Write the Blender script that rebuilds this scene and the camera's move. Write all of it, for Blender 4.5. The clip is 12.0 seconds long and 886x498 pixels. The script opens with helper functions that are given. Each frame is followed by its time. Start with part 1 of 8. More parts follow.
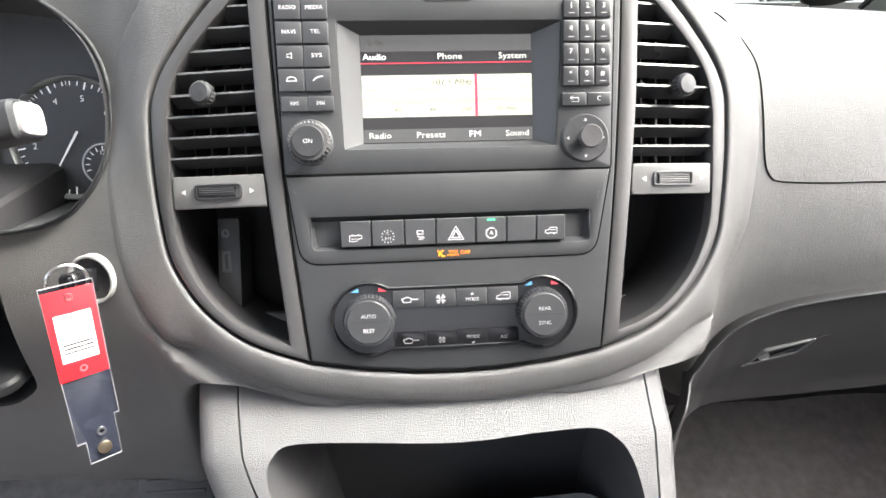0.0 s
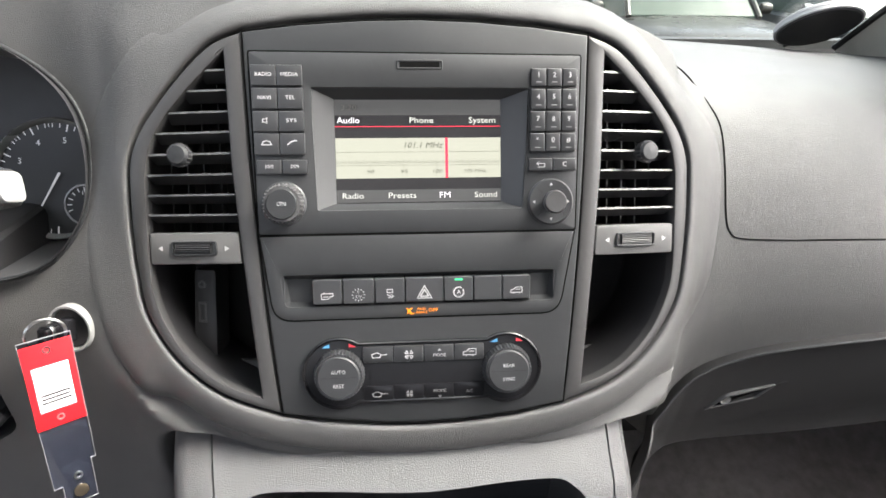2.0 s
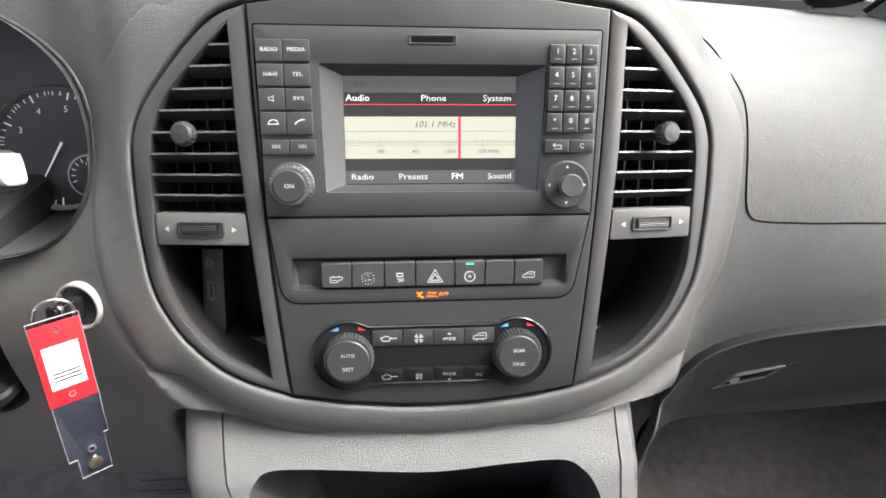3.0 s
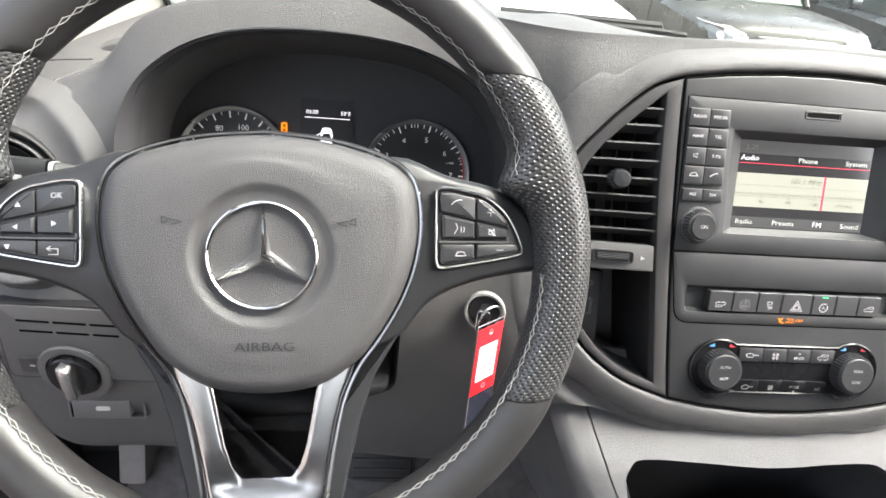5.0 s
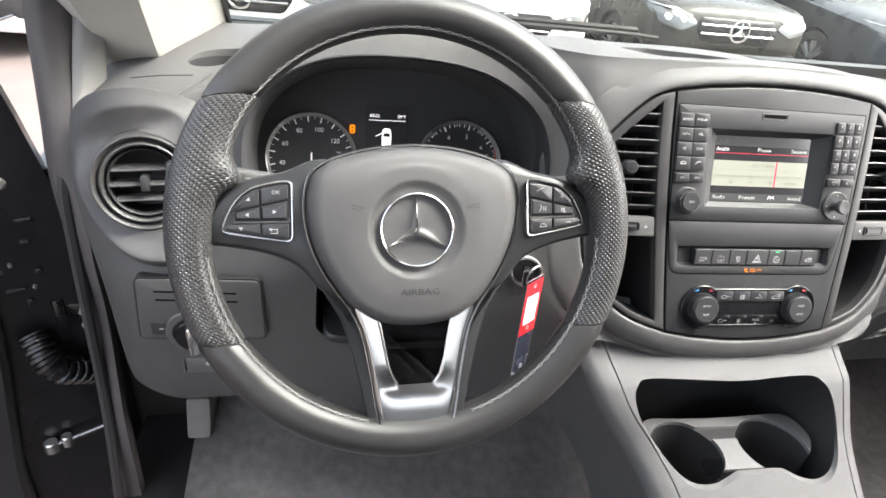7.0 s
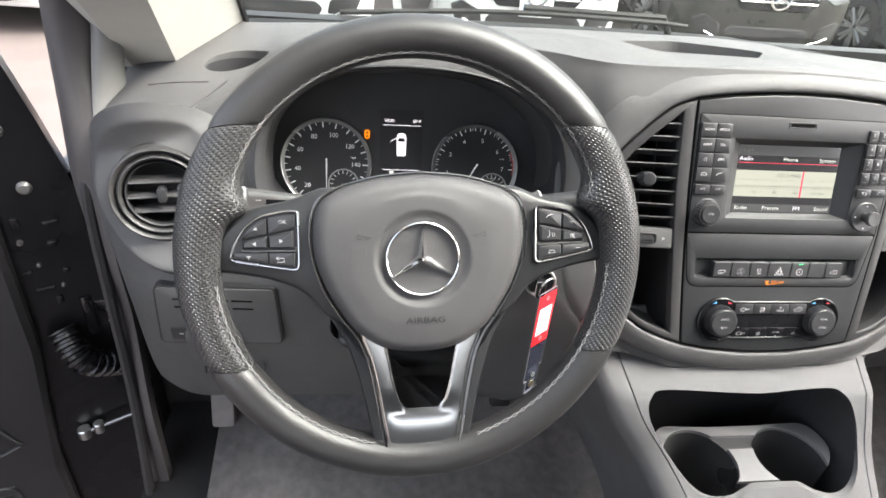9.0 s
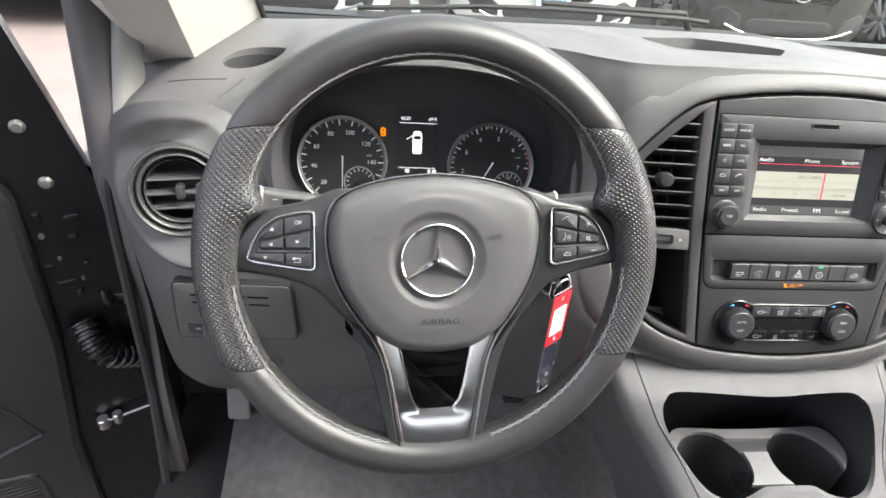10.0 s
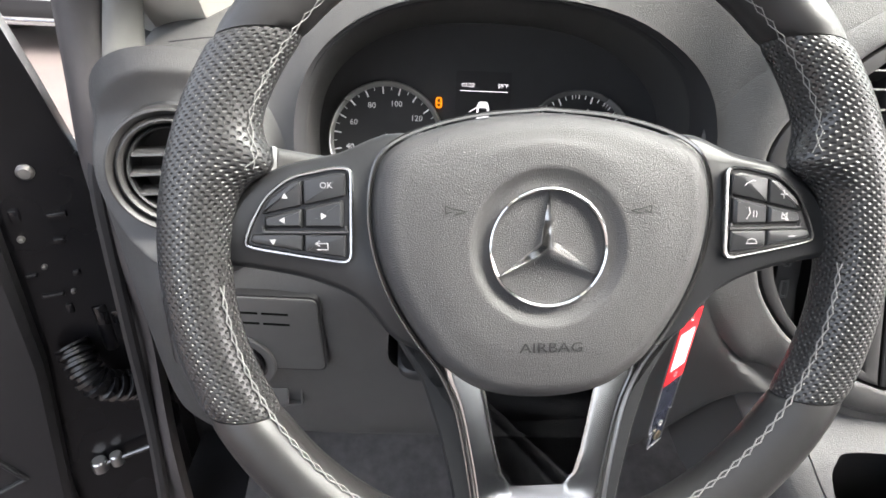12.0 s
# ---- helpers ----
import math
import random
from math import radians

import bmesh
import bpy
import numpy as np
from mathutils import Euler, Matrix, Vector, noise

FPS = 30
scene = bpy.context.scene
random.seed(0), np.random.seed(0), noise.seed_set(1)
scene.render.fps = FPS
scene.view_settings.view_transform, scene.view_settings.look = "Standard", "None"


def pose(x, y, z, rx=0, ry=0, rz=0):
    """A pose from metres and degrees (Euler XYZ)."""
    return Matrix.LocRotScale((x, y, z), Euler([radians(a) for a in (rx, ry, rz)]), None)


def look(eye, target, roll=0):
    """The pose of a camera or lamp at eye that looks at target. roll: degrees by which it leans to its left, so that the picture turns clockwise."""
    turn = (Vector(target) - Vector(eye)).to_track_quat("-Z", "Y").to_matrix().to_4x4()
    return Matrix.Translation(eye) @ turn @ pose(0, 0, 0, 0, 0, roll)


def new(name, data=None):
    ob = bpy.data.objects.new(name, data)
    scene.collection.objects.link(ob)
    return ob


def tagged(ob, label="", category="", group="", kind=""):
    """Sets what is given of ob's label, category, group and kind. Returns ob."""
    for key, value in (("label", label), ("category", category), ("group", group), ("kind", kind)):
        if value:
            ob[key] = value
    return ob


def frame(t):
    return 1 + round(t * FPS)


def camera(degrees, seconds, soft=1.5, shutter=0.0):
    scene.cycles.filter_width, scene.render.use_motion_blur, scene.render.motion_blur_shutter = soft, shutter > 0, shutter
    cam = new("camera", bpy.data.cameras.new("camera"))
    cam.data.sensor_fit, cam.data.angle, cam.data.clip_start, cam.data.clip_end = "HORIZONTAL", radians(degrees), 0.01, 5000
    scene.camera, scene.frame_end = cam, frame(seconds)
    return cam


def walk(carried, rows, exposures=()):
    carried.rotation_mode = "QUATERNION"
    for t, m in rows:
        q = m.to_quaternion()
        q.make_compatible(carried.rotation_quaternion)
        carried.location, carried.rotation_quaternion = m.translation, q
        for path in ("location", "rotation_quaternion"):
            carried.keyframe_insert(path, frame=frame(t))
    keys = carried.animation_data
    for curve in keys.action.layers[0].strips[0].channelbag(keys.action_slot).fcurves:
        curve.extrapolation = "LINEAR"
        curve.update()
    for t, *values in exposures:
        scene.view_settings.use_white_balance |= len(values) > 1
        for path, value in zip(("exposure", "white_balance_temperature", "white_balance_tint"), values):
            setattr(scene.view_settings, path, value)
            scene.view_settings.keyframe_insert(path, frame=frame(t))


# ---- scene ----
cam = camera(73.9, 12.0, soft=1.6)
PATH = [
    (0, (-0.042, 0.008, 1.515), (0.114, 1.798, 0.637), 0.0),
    (0.5, (-0.032, -0.016, 1.523), (0.175, 1.826, 0.774), 0.4),
    (1, (-0.04, -0.02, 1.531), (0.173, 1.834, 0.809), 0.4),
    (1.5, (-0.036, -0.016, 1.528), (0.177, 1.812, 0.744), 0.8),
    (2, (-0.025, 0.013, 1.563), (0.157, 1.794, 0.673), 1.3),
    (2.5, (-0.013, 0.03, 1.579), (0.142, 1.77, 0.605), 1.5),
    (2.7, (-0.016, 0.033, 1.58), (0.137, 1.757, 0.579), 1.6),
    (4.3, (-0.207, 0.025, 1.569), (0.008, 1.685, 0.473), 3.0),
    (4.5, (-0.259, 0.011, 1.581), (-0.064, 1.687, 0.507), 3.3),
    (5, (-0.362, -0.016, 1.616), (-0.167, 1.705, 0.616), 6.0),
    (5.5, (-0.378, -0.065, 1.623), (-0.055, 1.61, 0.579), 8.9),
    (6, (-0.457, -0.1, 1.624), (-0.128, 1.6, 0.623), 9.6),
    (6.5, (-0.478, -0.137, 1.639), (-0.096, 1.59, 0.705), 9.4),
    (6.7, (-0.486, -0.139, 1.656), (-0.113, 1.564, 0.675), 7.5),
    (8.3, (-0.474, -0.113, 1.708), (-0.167, 1.513, 0.585), 6.1),
    (8.5, (-0.47, -0.113, 1.71), (-0.183, 1.511, 0.579), 6.0),
    (9, (-0.469, -0.112, 1.716), (-0.216, 1.512, 0.578), 5.8),
    (9.5, (-0.468, -0.109, 1.719), (-0.247, 1.511, 0.568), 5.6),
    (10, (-0.47, -0.108, 1.722), (-0.264, 1.506, 0.559), 5.5),
    (10.5, (-0.467, -0.105, 1.72), (-0.269, 1.513, 0.562), 5.4),
    (11, (-0.464, -0.095, 1.719), (-0.28, 1.533, 0.572), 5.1),
    (11.5, (-0.465, -0.091, 1.716), (-0.304, 1.529, 0.555), 4.7),
    (11.6, (-0.466, -0.081, 1.708), (-0.315, 1.54, 0.547), 4.8),
    (11.8, (-0.474, -0.037, 1.665), (-0.357, 1.599, 0.52), 3.6),
    (12, (-0.49, 0.021, 1.599), (-0.398, 1.696, 0.509), 3.4),
]
EXPOSURES = [(0.0, 3.84), (0.5, 3.60), (1.0, 3.36), (1.5, 3.22), (2.5, 3.18), (4.5, 3.55), (5.0, 3.28), (5.5, 3.14), (6.5, 3.22), (8.5, 3.10), (11.5, 3.12), (12.0, 3.2)]
walk(cam, [(t, look(eye, target, roll)) for t, eye, target, roll in PATH], EXPOSURES)

# ---- light: bright hazy daylight ----
SUN_UP, SUN_TURN = 52.0, 100.0
world = bpy.data.worlds.new("sky")
scene.world = world
world.use_nodes = True
wn = world.node_tree.nodes
sky = wn.new("ShaderNodeTexSky")
sky.sky_type, sky.sun_disc = "NISHITA", False
sky.sun_elevation, sky.sun_rotation = radians(SUN_UP), radians(SUN_TURN)
sky.air_density, sky.dust_density, sky.ozone_density = 0.8, 7.0, 0.3
haze = wn.new("ShaderNodeHueSaturation")
haze.inputs["Saturation"].default_value = 0.45
world.node_tree.links.new(sky.outputs[0], haze.inputs["Color"])
world.node_tree.links.new(haze.outputs[0], wn["Background"].inputs[0])
wn["Background"].inputs[1].default_value = 0.15
sun = new("sun", bpy.data.lights.new("sun", "SUN"))
sun.data.energy, sun.data.angle, sun.data.color = 0.55, radians(24), (1.0, 0.97, 0.93)
az, el = radians(SUN_TURN), radians(SUN_UP)
sun.matrix_world = look((0, 0, 30), Vector((0, 0, 30)) - Vector((math.sin(az) * math.cos(el), math.cos(az) * math.cos(el), math.sin(el))))


# ---- materials ----
def material(name, colour, rough=0.5, metal=0.0, var=0.15, var_scale=60.0, grain=0.0, grain_scale=900.0, grain_kind="VORONOI",
             coat=0.0, spec=0.5, emit=None, emit_strength=0.0, rough_var=0.1):
    m = bpy.data.materials.new(name)
    m.use_nodes = True
    nt = m.node_tree
    n, li = nt.nodes, nt.links
    b = n["Principled BSDF"]
    b.inputs["Metallic"].default_value = metal
    b.inputs["Specular IOR Level"].default_value = spec
    b.inputs["Coat Weight"].default_value = coat
    b.inputs["Coat Roughness"].default_value = 0.08
    co = n.new("ShaderNodeTexCoord")
    nz = n.new("ShaderNodeTexNoise")
    nz.inputs["Scale"].default_value, nz.inputs["Detail"].default_value = var_scale, 6
    li.new(co.outputs["Object"], nz.inputs["Vector"])
    big = n.new("ShaderNodeTexNoise")
    big.inputs["Scale"].default_value, big.inputs["Detail"].default_value = var_scale / 11, 3
    li.new(co.outputs["Object"], big.inputs["Vector"])
    add = n.new("ShaderNodeMath")
    add.operation = "ADD"
    li.new(nz.outputs[0], add.inputs[0]), li.new(big.outputs[0], add.inputs[1])
    mr = n.new("ShaderNodeMapRange")
    mr.inputs["From Min"].default_value, mr.inputs["From Max"].default_value = 0.6, 1.4
    mr.inputs["To Min"].default_value, mr.inputs["To Max"].default_value = 1 - var, 1 + var
    li.new(add.outputs[0], mr.inputs["Value"])
    mul = n.new("ShaderNodeVectorMath")
    mul.operation = "SCALE"
    mul.inputs[0].default_value = colour
    li.new(mr.outputs[0], mul.inputs["Scale"])
    li.new(mul.outputs[0], b.inputs["Base Color"])
    rr = n.new("ShaderNodeMapRange")
    rr.inputs["From Min"].default_value, rr.inputs["From Max"].default_value = 0.3, 0.7
    rr.inputs["To Min"].default_value, rr.inputs["To Max"].default_value = max(0.02, rough - rough_var), min(1, rough + rough_var)
    li.new(big.outputs[0], rr.inputs["Value"])
    li.new(rr.outputs[0], b.inputs["Roughness"])
    if grain:
        bump = n.new("ShaderNodeBump")
        bump.inputs["Strength"].default_value, bump.inputs["Distance"].default_value = grain, 0.0004
        if grain_kind == "VORONOI":
            g = n.new("ShaderNodeTexVoronoi")
            g.feature = "DISTANCE_TO_EDGE"
            g.inputs["Scale"].default_value = grain_scale
            wob = n.new("ShaderNodeTexNoise")
            wob.inputs["Scale"].default_value, wob.inputs["Detail"].default_value = grain_scale * 0.35, 2
            li.new(co.outputs["Object"], wob.inputs["Vector"])
            mx = n.new("ShaderNodeVectorMath")
            mx.operation = "MULTIPLY_ADD"
            mx.inputs[1].default_value = (1.2 / grain_scale,) * 3
            li.new(wob.outputs[1], mx.inputs[0]), li.new(co.outputs["Object"], mx.inputs[2])
            li.new(mx.outputs[0], g.inputs["Vector"])
            cl = n.new("ShaderNodeMapRange")
            cl.inputs["From Max"].default_value = 0.25
            li.new(g.outputs["Distance"], cl.inputs["Value"])
            li.new(cl.outputs[0], bump.inputs["Height"])
        else:
            g = n.new("ShaderNodeTexNoise")
            g.inputs["Scale"].default_value, g.inputs["Detail"].default_value = grain_scale, 4
            li.new(co.outputs["Object"], g.inputs["Vector"])
            li.new(g.outputs[0], bump.inputs["Height"])
        li.new(bump.outputs[0], b.inputs["Normal"])
    if emit:
        b.inputs["Emission Color"].default_value = (*emit, 1)
        b.inputs["Emission Strength"].default_value = emit_strength
    return m


def glass_material(name, tint, gloss=0.06):
    m = bpy.data.materials.new(name)
    m.use_nodes = True
    nt = m.node_tree
    nt.nodes.clear()
    out, mix = nt.nodes.new("ShaderNodeOutputMaterial"), nt.nodes.new("ShaderNodeMixShader")
    tr, gl = nt.nodes.new("ShaderNodeBsdfTransparent"), nt.nodes.new("ShaderNodeBsdfGlossy")
    tr.inputs["Color"].default_value = (*tint, 1)
    gl.inputs["Roughness"].default_value = 0.02
    mix.inputs[0].default_value = gloss
    nt.links.new(tr.outputs[0], mix.inputs[1])
    nt.links.new(gl.outputs[0], mix.inputs[2])
    nt.links.new(mix.outputs[0], out.inputs[0])
    return m


DASH = material("grained dash plastic", (0.068, 0.0677, 0.0673), 0.46, var=0.09, spec=0.45, grain=0.5, grain_scale=760)
DASHSMOOTH = material("fine textured plastic", (0.072, 0.0715, 0.071), 0.5, var=0.1, grain=0.25, grain_scale=2600, grain_kind="NOISE")
PANEL = material("satin charcoal plastic", (0.019, 0.020, 0.0213), 0.42, var=0.12, spec=0.38, grain=0.12, grain_scale=3000, grain_kind="NOISE")
BUTTON = material("soft touch button plastic", (0.022, 0.023, 0.0245), 0.38, var=0.1, grain=0.1, grain_scale=3000, grain_kind="NOISE")
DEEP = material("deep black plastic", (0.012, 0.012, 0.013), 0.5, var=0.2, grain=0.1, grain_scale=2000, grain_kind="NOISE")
GAP = material("dark joint", (0.003, 0.003, 0.003), 0.9, var=0.1, spec=0.05)
GLOSSBLACK = material("gloss black plastic", (0.008, 0.008, 0.009), 0.2, var=0.1, spec=0.25, rough_var=0.05)
SLAT = material("vent slat plastic", (0.045, 0.045, 0.046), 0.32, var=0.1)
# paler than PANEL: the light on the sloped vent frames is put in
VENTFRAME = material("vent frame plastic with light in its colour", (0.032, 0.0316, 0.0316), 0.42, var=0.08, grain=0.1, grain_scale=2500, grain_kind="NOISE")
CONSOLE = material("grey grained console plastic", (0.084, 0.084, 0.086), 0.5, var=0.07, grain=0.6, grain_scale=700)
LEATHER = material("black nappa leather", (0.022, 0.0218, 0.0218), 0.36, var=0.2, spec=0.55, grain=0.14, grain_scale=1500, rough_var=0.06)
HUBSKIN = material("airbag cover vinyl", (0.056, 0.0555, 0.056), 0.46, var=0.10, grain=0.4, grain_scale=1000)
CHROME = material("polished chrome", (0.68, 0.68, 0.675), 0.10, 1.0, var=0.03, rough_var=0.04)
SATIN = material("satin aluminium trim", (0.56, 0.56, 0.555), 0.24, 1.0, var=0.05, var_scale=200, rough_var=0.06)
DULLCHROME = material("dark satin chrome", (0.36, 0.36, 0.36), 0.22, 1.0, var=0.04)
THREAD = material("pale grey thread", (0.21, 0.21, 0.205), 0.8, var=0.2)
PRINT = material("white printed symbol", (0.38, 0.38, 0.38), 0.6, var=0.03)
FAINTPRINT = material("faint grey print", (0.15, 0.15, 0.15), 0.6, var=0.03)
GREYPRINT = material("grey printed symbol", (0.32, 0.32, 0.32), 0.6, var=0.03)
RED = material("red printed card", (0.62, 0.012, 0.018), 0.4, var=0.06, coat=0.1)
DULLRED = material("red printed mark", (0.35, 0.02, 0.03), 0.5, var=0.05)
WHITE = material("white paper label", (0.80, 0.80, 0.79), 0.6, var=0.03)
INK = material("black ink", (0.03, 0.03, 0.03), 0.6, var=0.05)
BLUE = material("blue printed mark", (0.06, 0.22, 0.42), 0.5, var=0.03)
PILLAR = material("pale grey woven pillar trim", (0.40, 0.395, 0.36), 0.75, var=0.05, grain=0.3, grain_scale=1500, grain_kind="NOISE")
BOOT = material("black boot rubber", (0.004, 0.004, 0.005), 0.3, var=0.15)
RUBBER = material("black rubber seal", (0.018, 0.017, 0.018), 0.6, var=0.15, grain=0.2, grain_scale=500, grain_kind="NOISE")
BODYBLACK = material("black car paint", (0.005, 0.005, 0.006), 0.3, var=0.1, coat=0.35, spec=0.3, rough_var=0.08)
FLOORMAT = material("grey rubber cab floor", (0.21, 0.203, 0.203), 0.40, var=0.35, var_scale=60, grain=0.9, grain_scale=420, grain_kind="NOISE")
STEEL = material("zinc plated steel", (0.55, 0.55, 0.54), 0.3, 1.0, var=0.1)
HEADLINER = material("grey headliner cloth", (0.30, 0.295, 0.285), 0.9, var=0.05, grain=0.3, grain_scale=900, grain_kind="NOISE")
SCREENBG = material("lit display glass", (0.02, 0.02, 0.02), 0.15, emit=(0.52, 0.52, 0.42), emit_strength=0.17)
SCREENBAR = material("dim display bar", (0.02, 0.02, 0.02), 0.15, emit=(0.20, 0.20, 0.20), emit_strength=0.06)
SCREENDARK = material("dark display glass", (0.012, 0.012, 0.012), 0.15, emit=(0.2, 0.19, 0.21), emit_strength=0.02)
LCDTEXT = material("lit display letters", (0.05, 0.05, 0.05), 0.3, emit=(0.62, 0.62, 0.56), emit_strength=0.22)
LCDWHITE = material("bright display letters", (0.05, 0.05, 0.05), 0.3, emit=(1, 0.95, 1), emit_strength=0.21)
LCDRED = material("lit display red", (0.1, 0.01, 0.02), 0.3, emit=(0.75, 0.04, 0.07), emit_strength=0.22)
LCDINK = material("display ink", (0.04, 0.04, 0.03), 0.4)
AMBER = material("amber warning lamp", (0.3, 0.1, 0.0), 0.4, emit=(1.0, 0.24, 0.0), emit_strength=0.20)
GREEN = material("green indicator lamp", (0.02, 0.2, 0.08), 0.4, emit=(0.05, 0.8, 0.3), emit_strength=0.25)
RING = material("pale metallic dial ring", (0.34, 0.34, 0.335), 0.3, 0.6, var=0.06)
# lifted from black by the cover lens's reflections, put into the colour
DIAL = material("black dial face with lens reflection in it", (0.022, 0.0225, 0.024), 0.45, var=0.1)
DIALPRINT = material("lit white dial print", (0.70, 0.70, 0.70), 0.5, var=0.03, emit=(0.9, 0.9, 0.92), emit_strength=0.03)
CLEAR = glass_material("clear acrylic", (0.72, 0.74, 0.80), 0.10)
WINDSCREEN = glass_material("windscreen glass", (0.72, 0.77, 0.735), 0.13)


# ---- mesh helpers ----
def finish(name, bm, mat, parent=None, label="", sharp=32):
    me = bpy.data.meshes.new(name)
    bmesh.ops.recalc_face_normals(bm, faces=bm.faces[:])
    bm.to_mesh(me)
    bm.free()
    for p in me.polygons:
        p.use_smooth = True
    me.set_sharp_from_angle(angle=radians(sharp))
    me.materials.append(mat)
    ob = new(name, me)
    if parent:
        ob.parent = parent
    if label:
        ob["label"] = label
    return ob


def part(name, bm, mat, parent, label="", sharp=32):
    return finish(name, bm, mat, parent, label, sharp)


def thing(name, m, label, category, group="", kind=""):
    ob = new(name)
    ob.empty_display_size = 0.05
    ob.matrix_world = m
    return tagged(ob, label, category, group, kind)


def spline(pts, n, closed=False):
    """Catmull-Rom through the points, n samples a span."""
    p = [np.array(q, float) for q in pts]
    m = len(p)
    out = []
    for i in range(m if closed else m - 1):
        if closed:
            a, b, c, e = p[i - 1], p[i], p[(i + 1) % m], p[(i + 2) % m]
        else:
            b, c = p[i], p[i + 1]
            a = p[i - 1] if i else 2 * b - c
            e = p[i + 2] if i + 2 < m else 2 * c - b
        for k in range(n):
            t = k / n
            out.append(0.5 * (2 * b + (c - a) * t + (2 * a - 5 * b + 4 * c - e) * t * t + (3 * b - a - 3 * c + e) * t ** 3))
    if not closed:
        out.append(p[-1])
    return out


def rounded(pts, r, n=5):
    """A closed outline with its corners rounded off; r: one radius or one a corner."""
    out = []
    m = len(pts)
    for i in range(m):
        p, a, b = (np.array(pts[k % m], float) for k in (i, i - 1, i + 1))
        rad = r[i] if isinstance(r, (list, tuple)) else r
        da, db = a - p, b - p
        la, lb = np.linalg.norm(da), np.linalg.norm(db)
        k = min(rad, la * 0.49, lb * 0.49)
        if k < 1e-6:
            out.append(p)
            continue
        s, e = p + da / la * k, p + db / lb * k
        for j in range(n + 1):
            t = j / n
            out.append((1 - t) ** 2 * s + 2 * t * (1 - t) * p + t * t * e)
    return out


def rect(x0, x1, y0, y1):
    return [(x0, y0), (x1, y0), (x1, y1), (x0, y1)]


def circle(cx, cy, r, n=32, ry=None):
    return [(cx + r * math.cos(a), cy + (ry or r) * math.sin(a)) for a in (2 * math.pi * i / n for i in range(n))]


def shrink(pts, d):
    """The outline moved inwards by d (counter-clockwise outlines)."""
    out = []
    p = [np.array(q, float) for q in pts]
    area = sum(p[i - 1][0] * p[i][1] - p[i][0] * p[i - 1][1] for i in range(len(p)))
    sgn = 1 if area > 0 else -1
    for i in range(len(p)):
        a, b = p[i] - p[i - 1], p[(i + 1) % len(p)] - p[i]
        na, nb = (np.array((-v[1], v[0])) / (np.linalg.norm(v) + 1e-12) for v in (a, b))
        s = na + nb
        s = s / (np.linalg.norm(s) + 1e-9)
        k = min(1.6, 1 / max(0.3, float(s @ na)))
        out.append(p[i] + sgn * s * d * k)
    return out


def loops(bm, rings, caps=(True, True), close=True):
    """Joins rings of points of equal count with faces."""
    vs = [[bm.verts.new(q) for q in ring] for ring in rings]
    n = len(vs[0])
    for a, b in zip(vs, vs[1:]):
        for i in range(n if close else n - 1):
            bm.faces.new((a[i], a[(i + 1) % n], b[(i + 1) % n], b[i]))
    if caps[0] and len(vs[0]) > 2:
        bm.faces.new(vs[0][::-1])
    if caps[1] and len(vs[-1]) > 2:
        bm.faces.new(vs[-1])
    return vs


def slab(bm, outline, z0, z1, bev=0.0008, steps=2):
    """An extruded outline with a rounded front edge."""
    rings = [[(x, y, z0) for x, y in outline]]
    for k in range(steps + 1):
        a = math.pi / 2 * k / steps
        o = shrink(outline, bev * (1 - math.cos(a))) if bev else outline
        rings.append([(x, y, z1 - bev + bev * math.sin(a)) for x, y in o])
        if not bev:
            break
    loops(bm, rings)


def frame_slab(bm, outer, inner, z0, z1, bev=0.0008):
    """An outline with a hole of as many points, with rounded edges."""
    loops(bm, [[(x, y, z) for x, y in o] for o, z in (
        (outer, z0), (outer, z1 - bev), (shrink(outer, bev * 0.3), z1 - bev * 0.3), (shrink(outer, bev), z1),
        (shrink(inner, -bev), z1), (shrink(inner, -bev * 0.3), z1 - bev * 0.3), (inner, z1 - bev), (inner, z0), (outer, z0))], (False, False))


def lathe(bm, prof, n=32, c=(0, 0), caps=(False, True)):
    loops(bm, [[(c[0] + r * math.cos(2 * math.pi * i / n), c[1] + r * math.sin(2 * math.pi * i / n), z) for i in range(n)] for r, z in prof], caps)


def box(bm, x0, x1, y0, y1, z0, z1, bev=0.001):
    slab(bm, rounded(rect(x0, x1, y0, y1), bev, 2), z0, z1, bev)


def pipe(bm, pts, r, n=8, closed=False, radii=None):
    p = [Vector(q) for q in pts]
    rings = []
    up = None
    for i, q in enumerate(p):
        a = p[i - 1] if (i or closed) else q
        b = p[(i + 1) % len(p)] if (i + 1 < len(p) or closed) else q
        t = (b - a).normalized()
        if up is None:
            up = t.orthogonal().normalized()
        up = (up - t * up.dot(t)).normalized()
        side = t.cross(up)
        rr = radii[i] if radii else r
        rings.append([q + (up * math.cos(2 * math.pi * k / n) + side * math.sin(2 * math.pi * k / n)) * rr for k in range(n)])
    if closed:
        rings.append(rings[0])
        loops(bm, rings, (False, False))
        bmesh.ops.remove_doubles(bm, verts=bm.verts[:], dist=1e-6)
    else:
        loops(bm, rings)


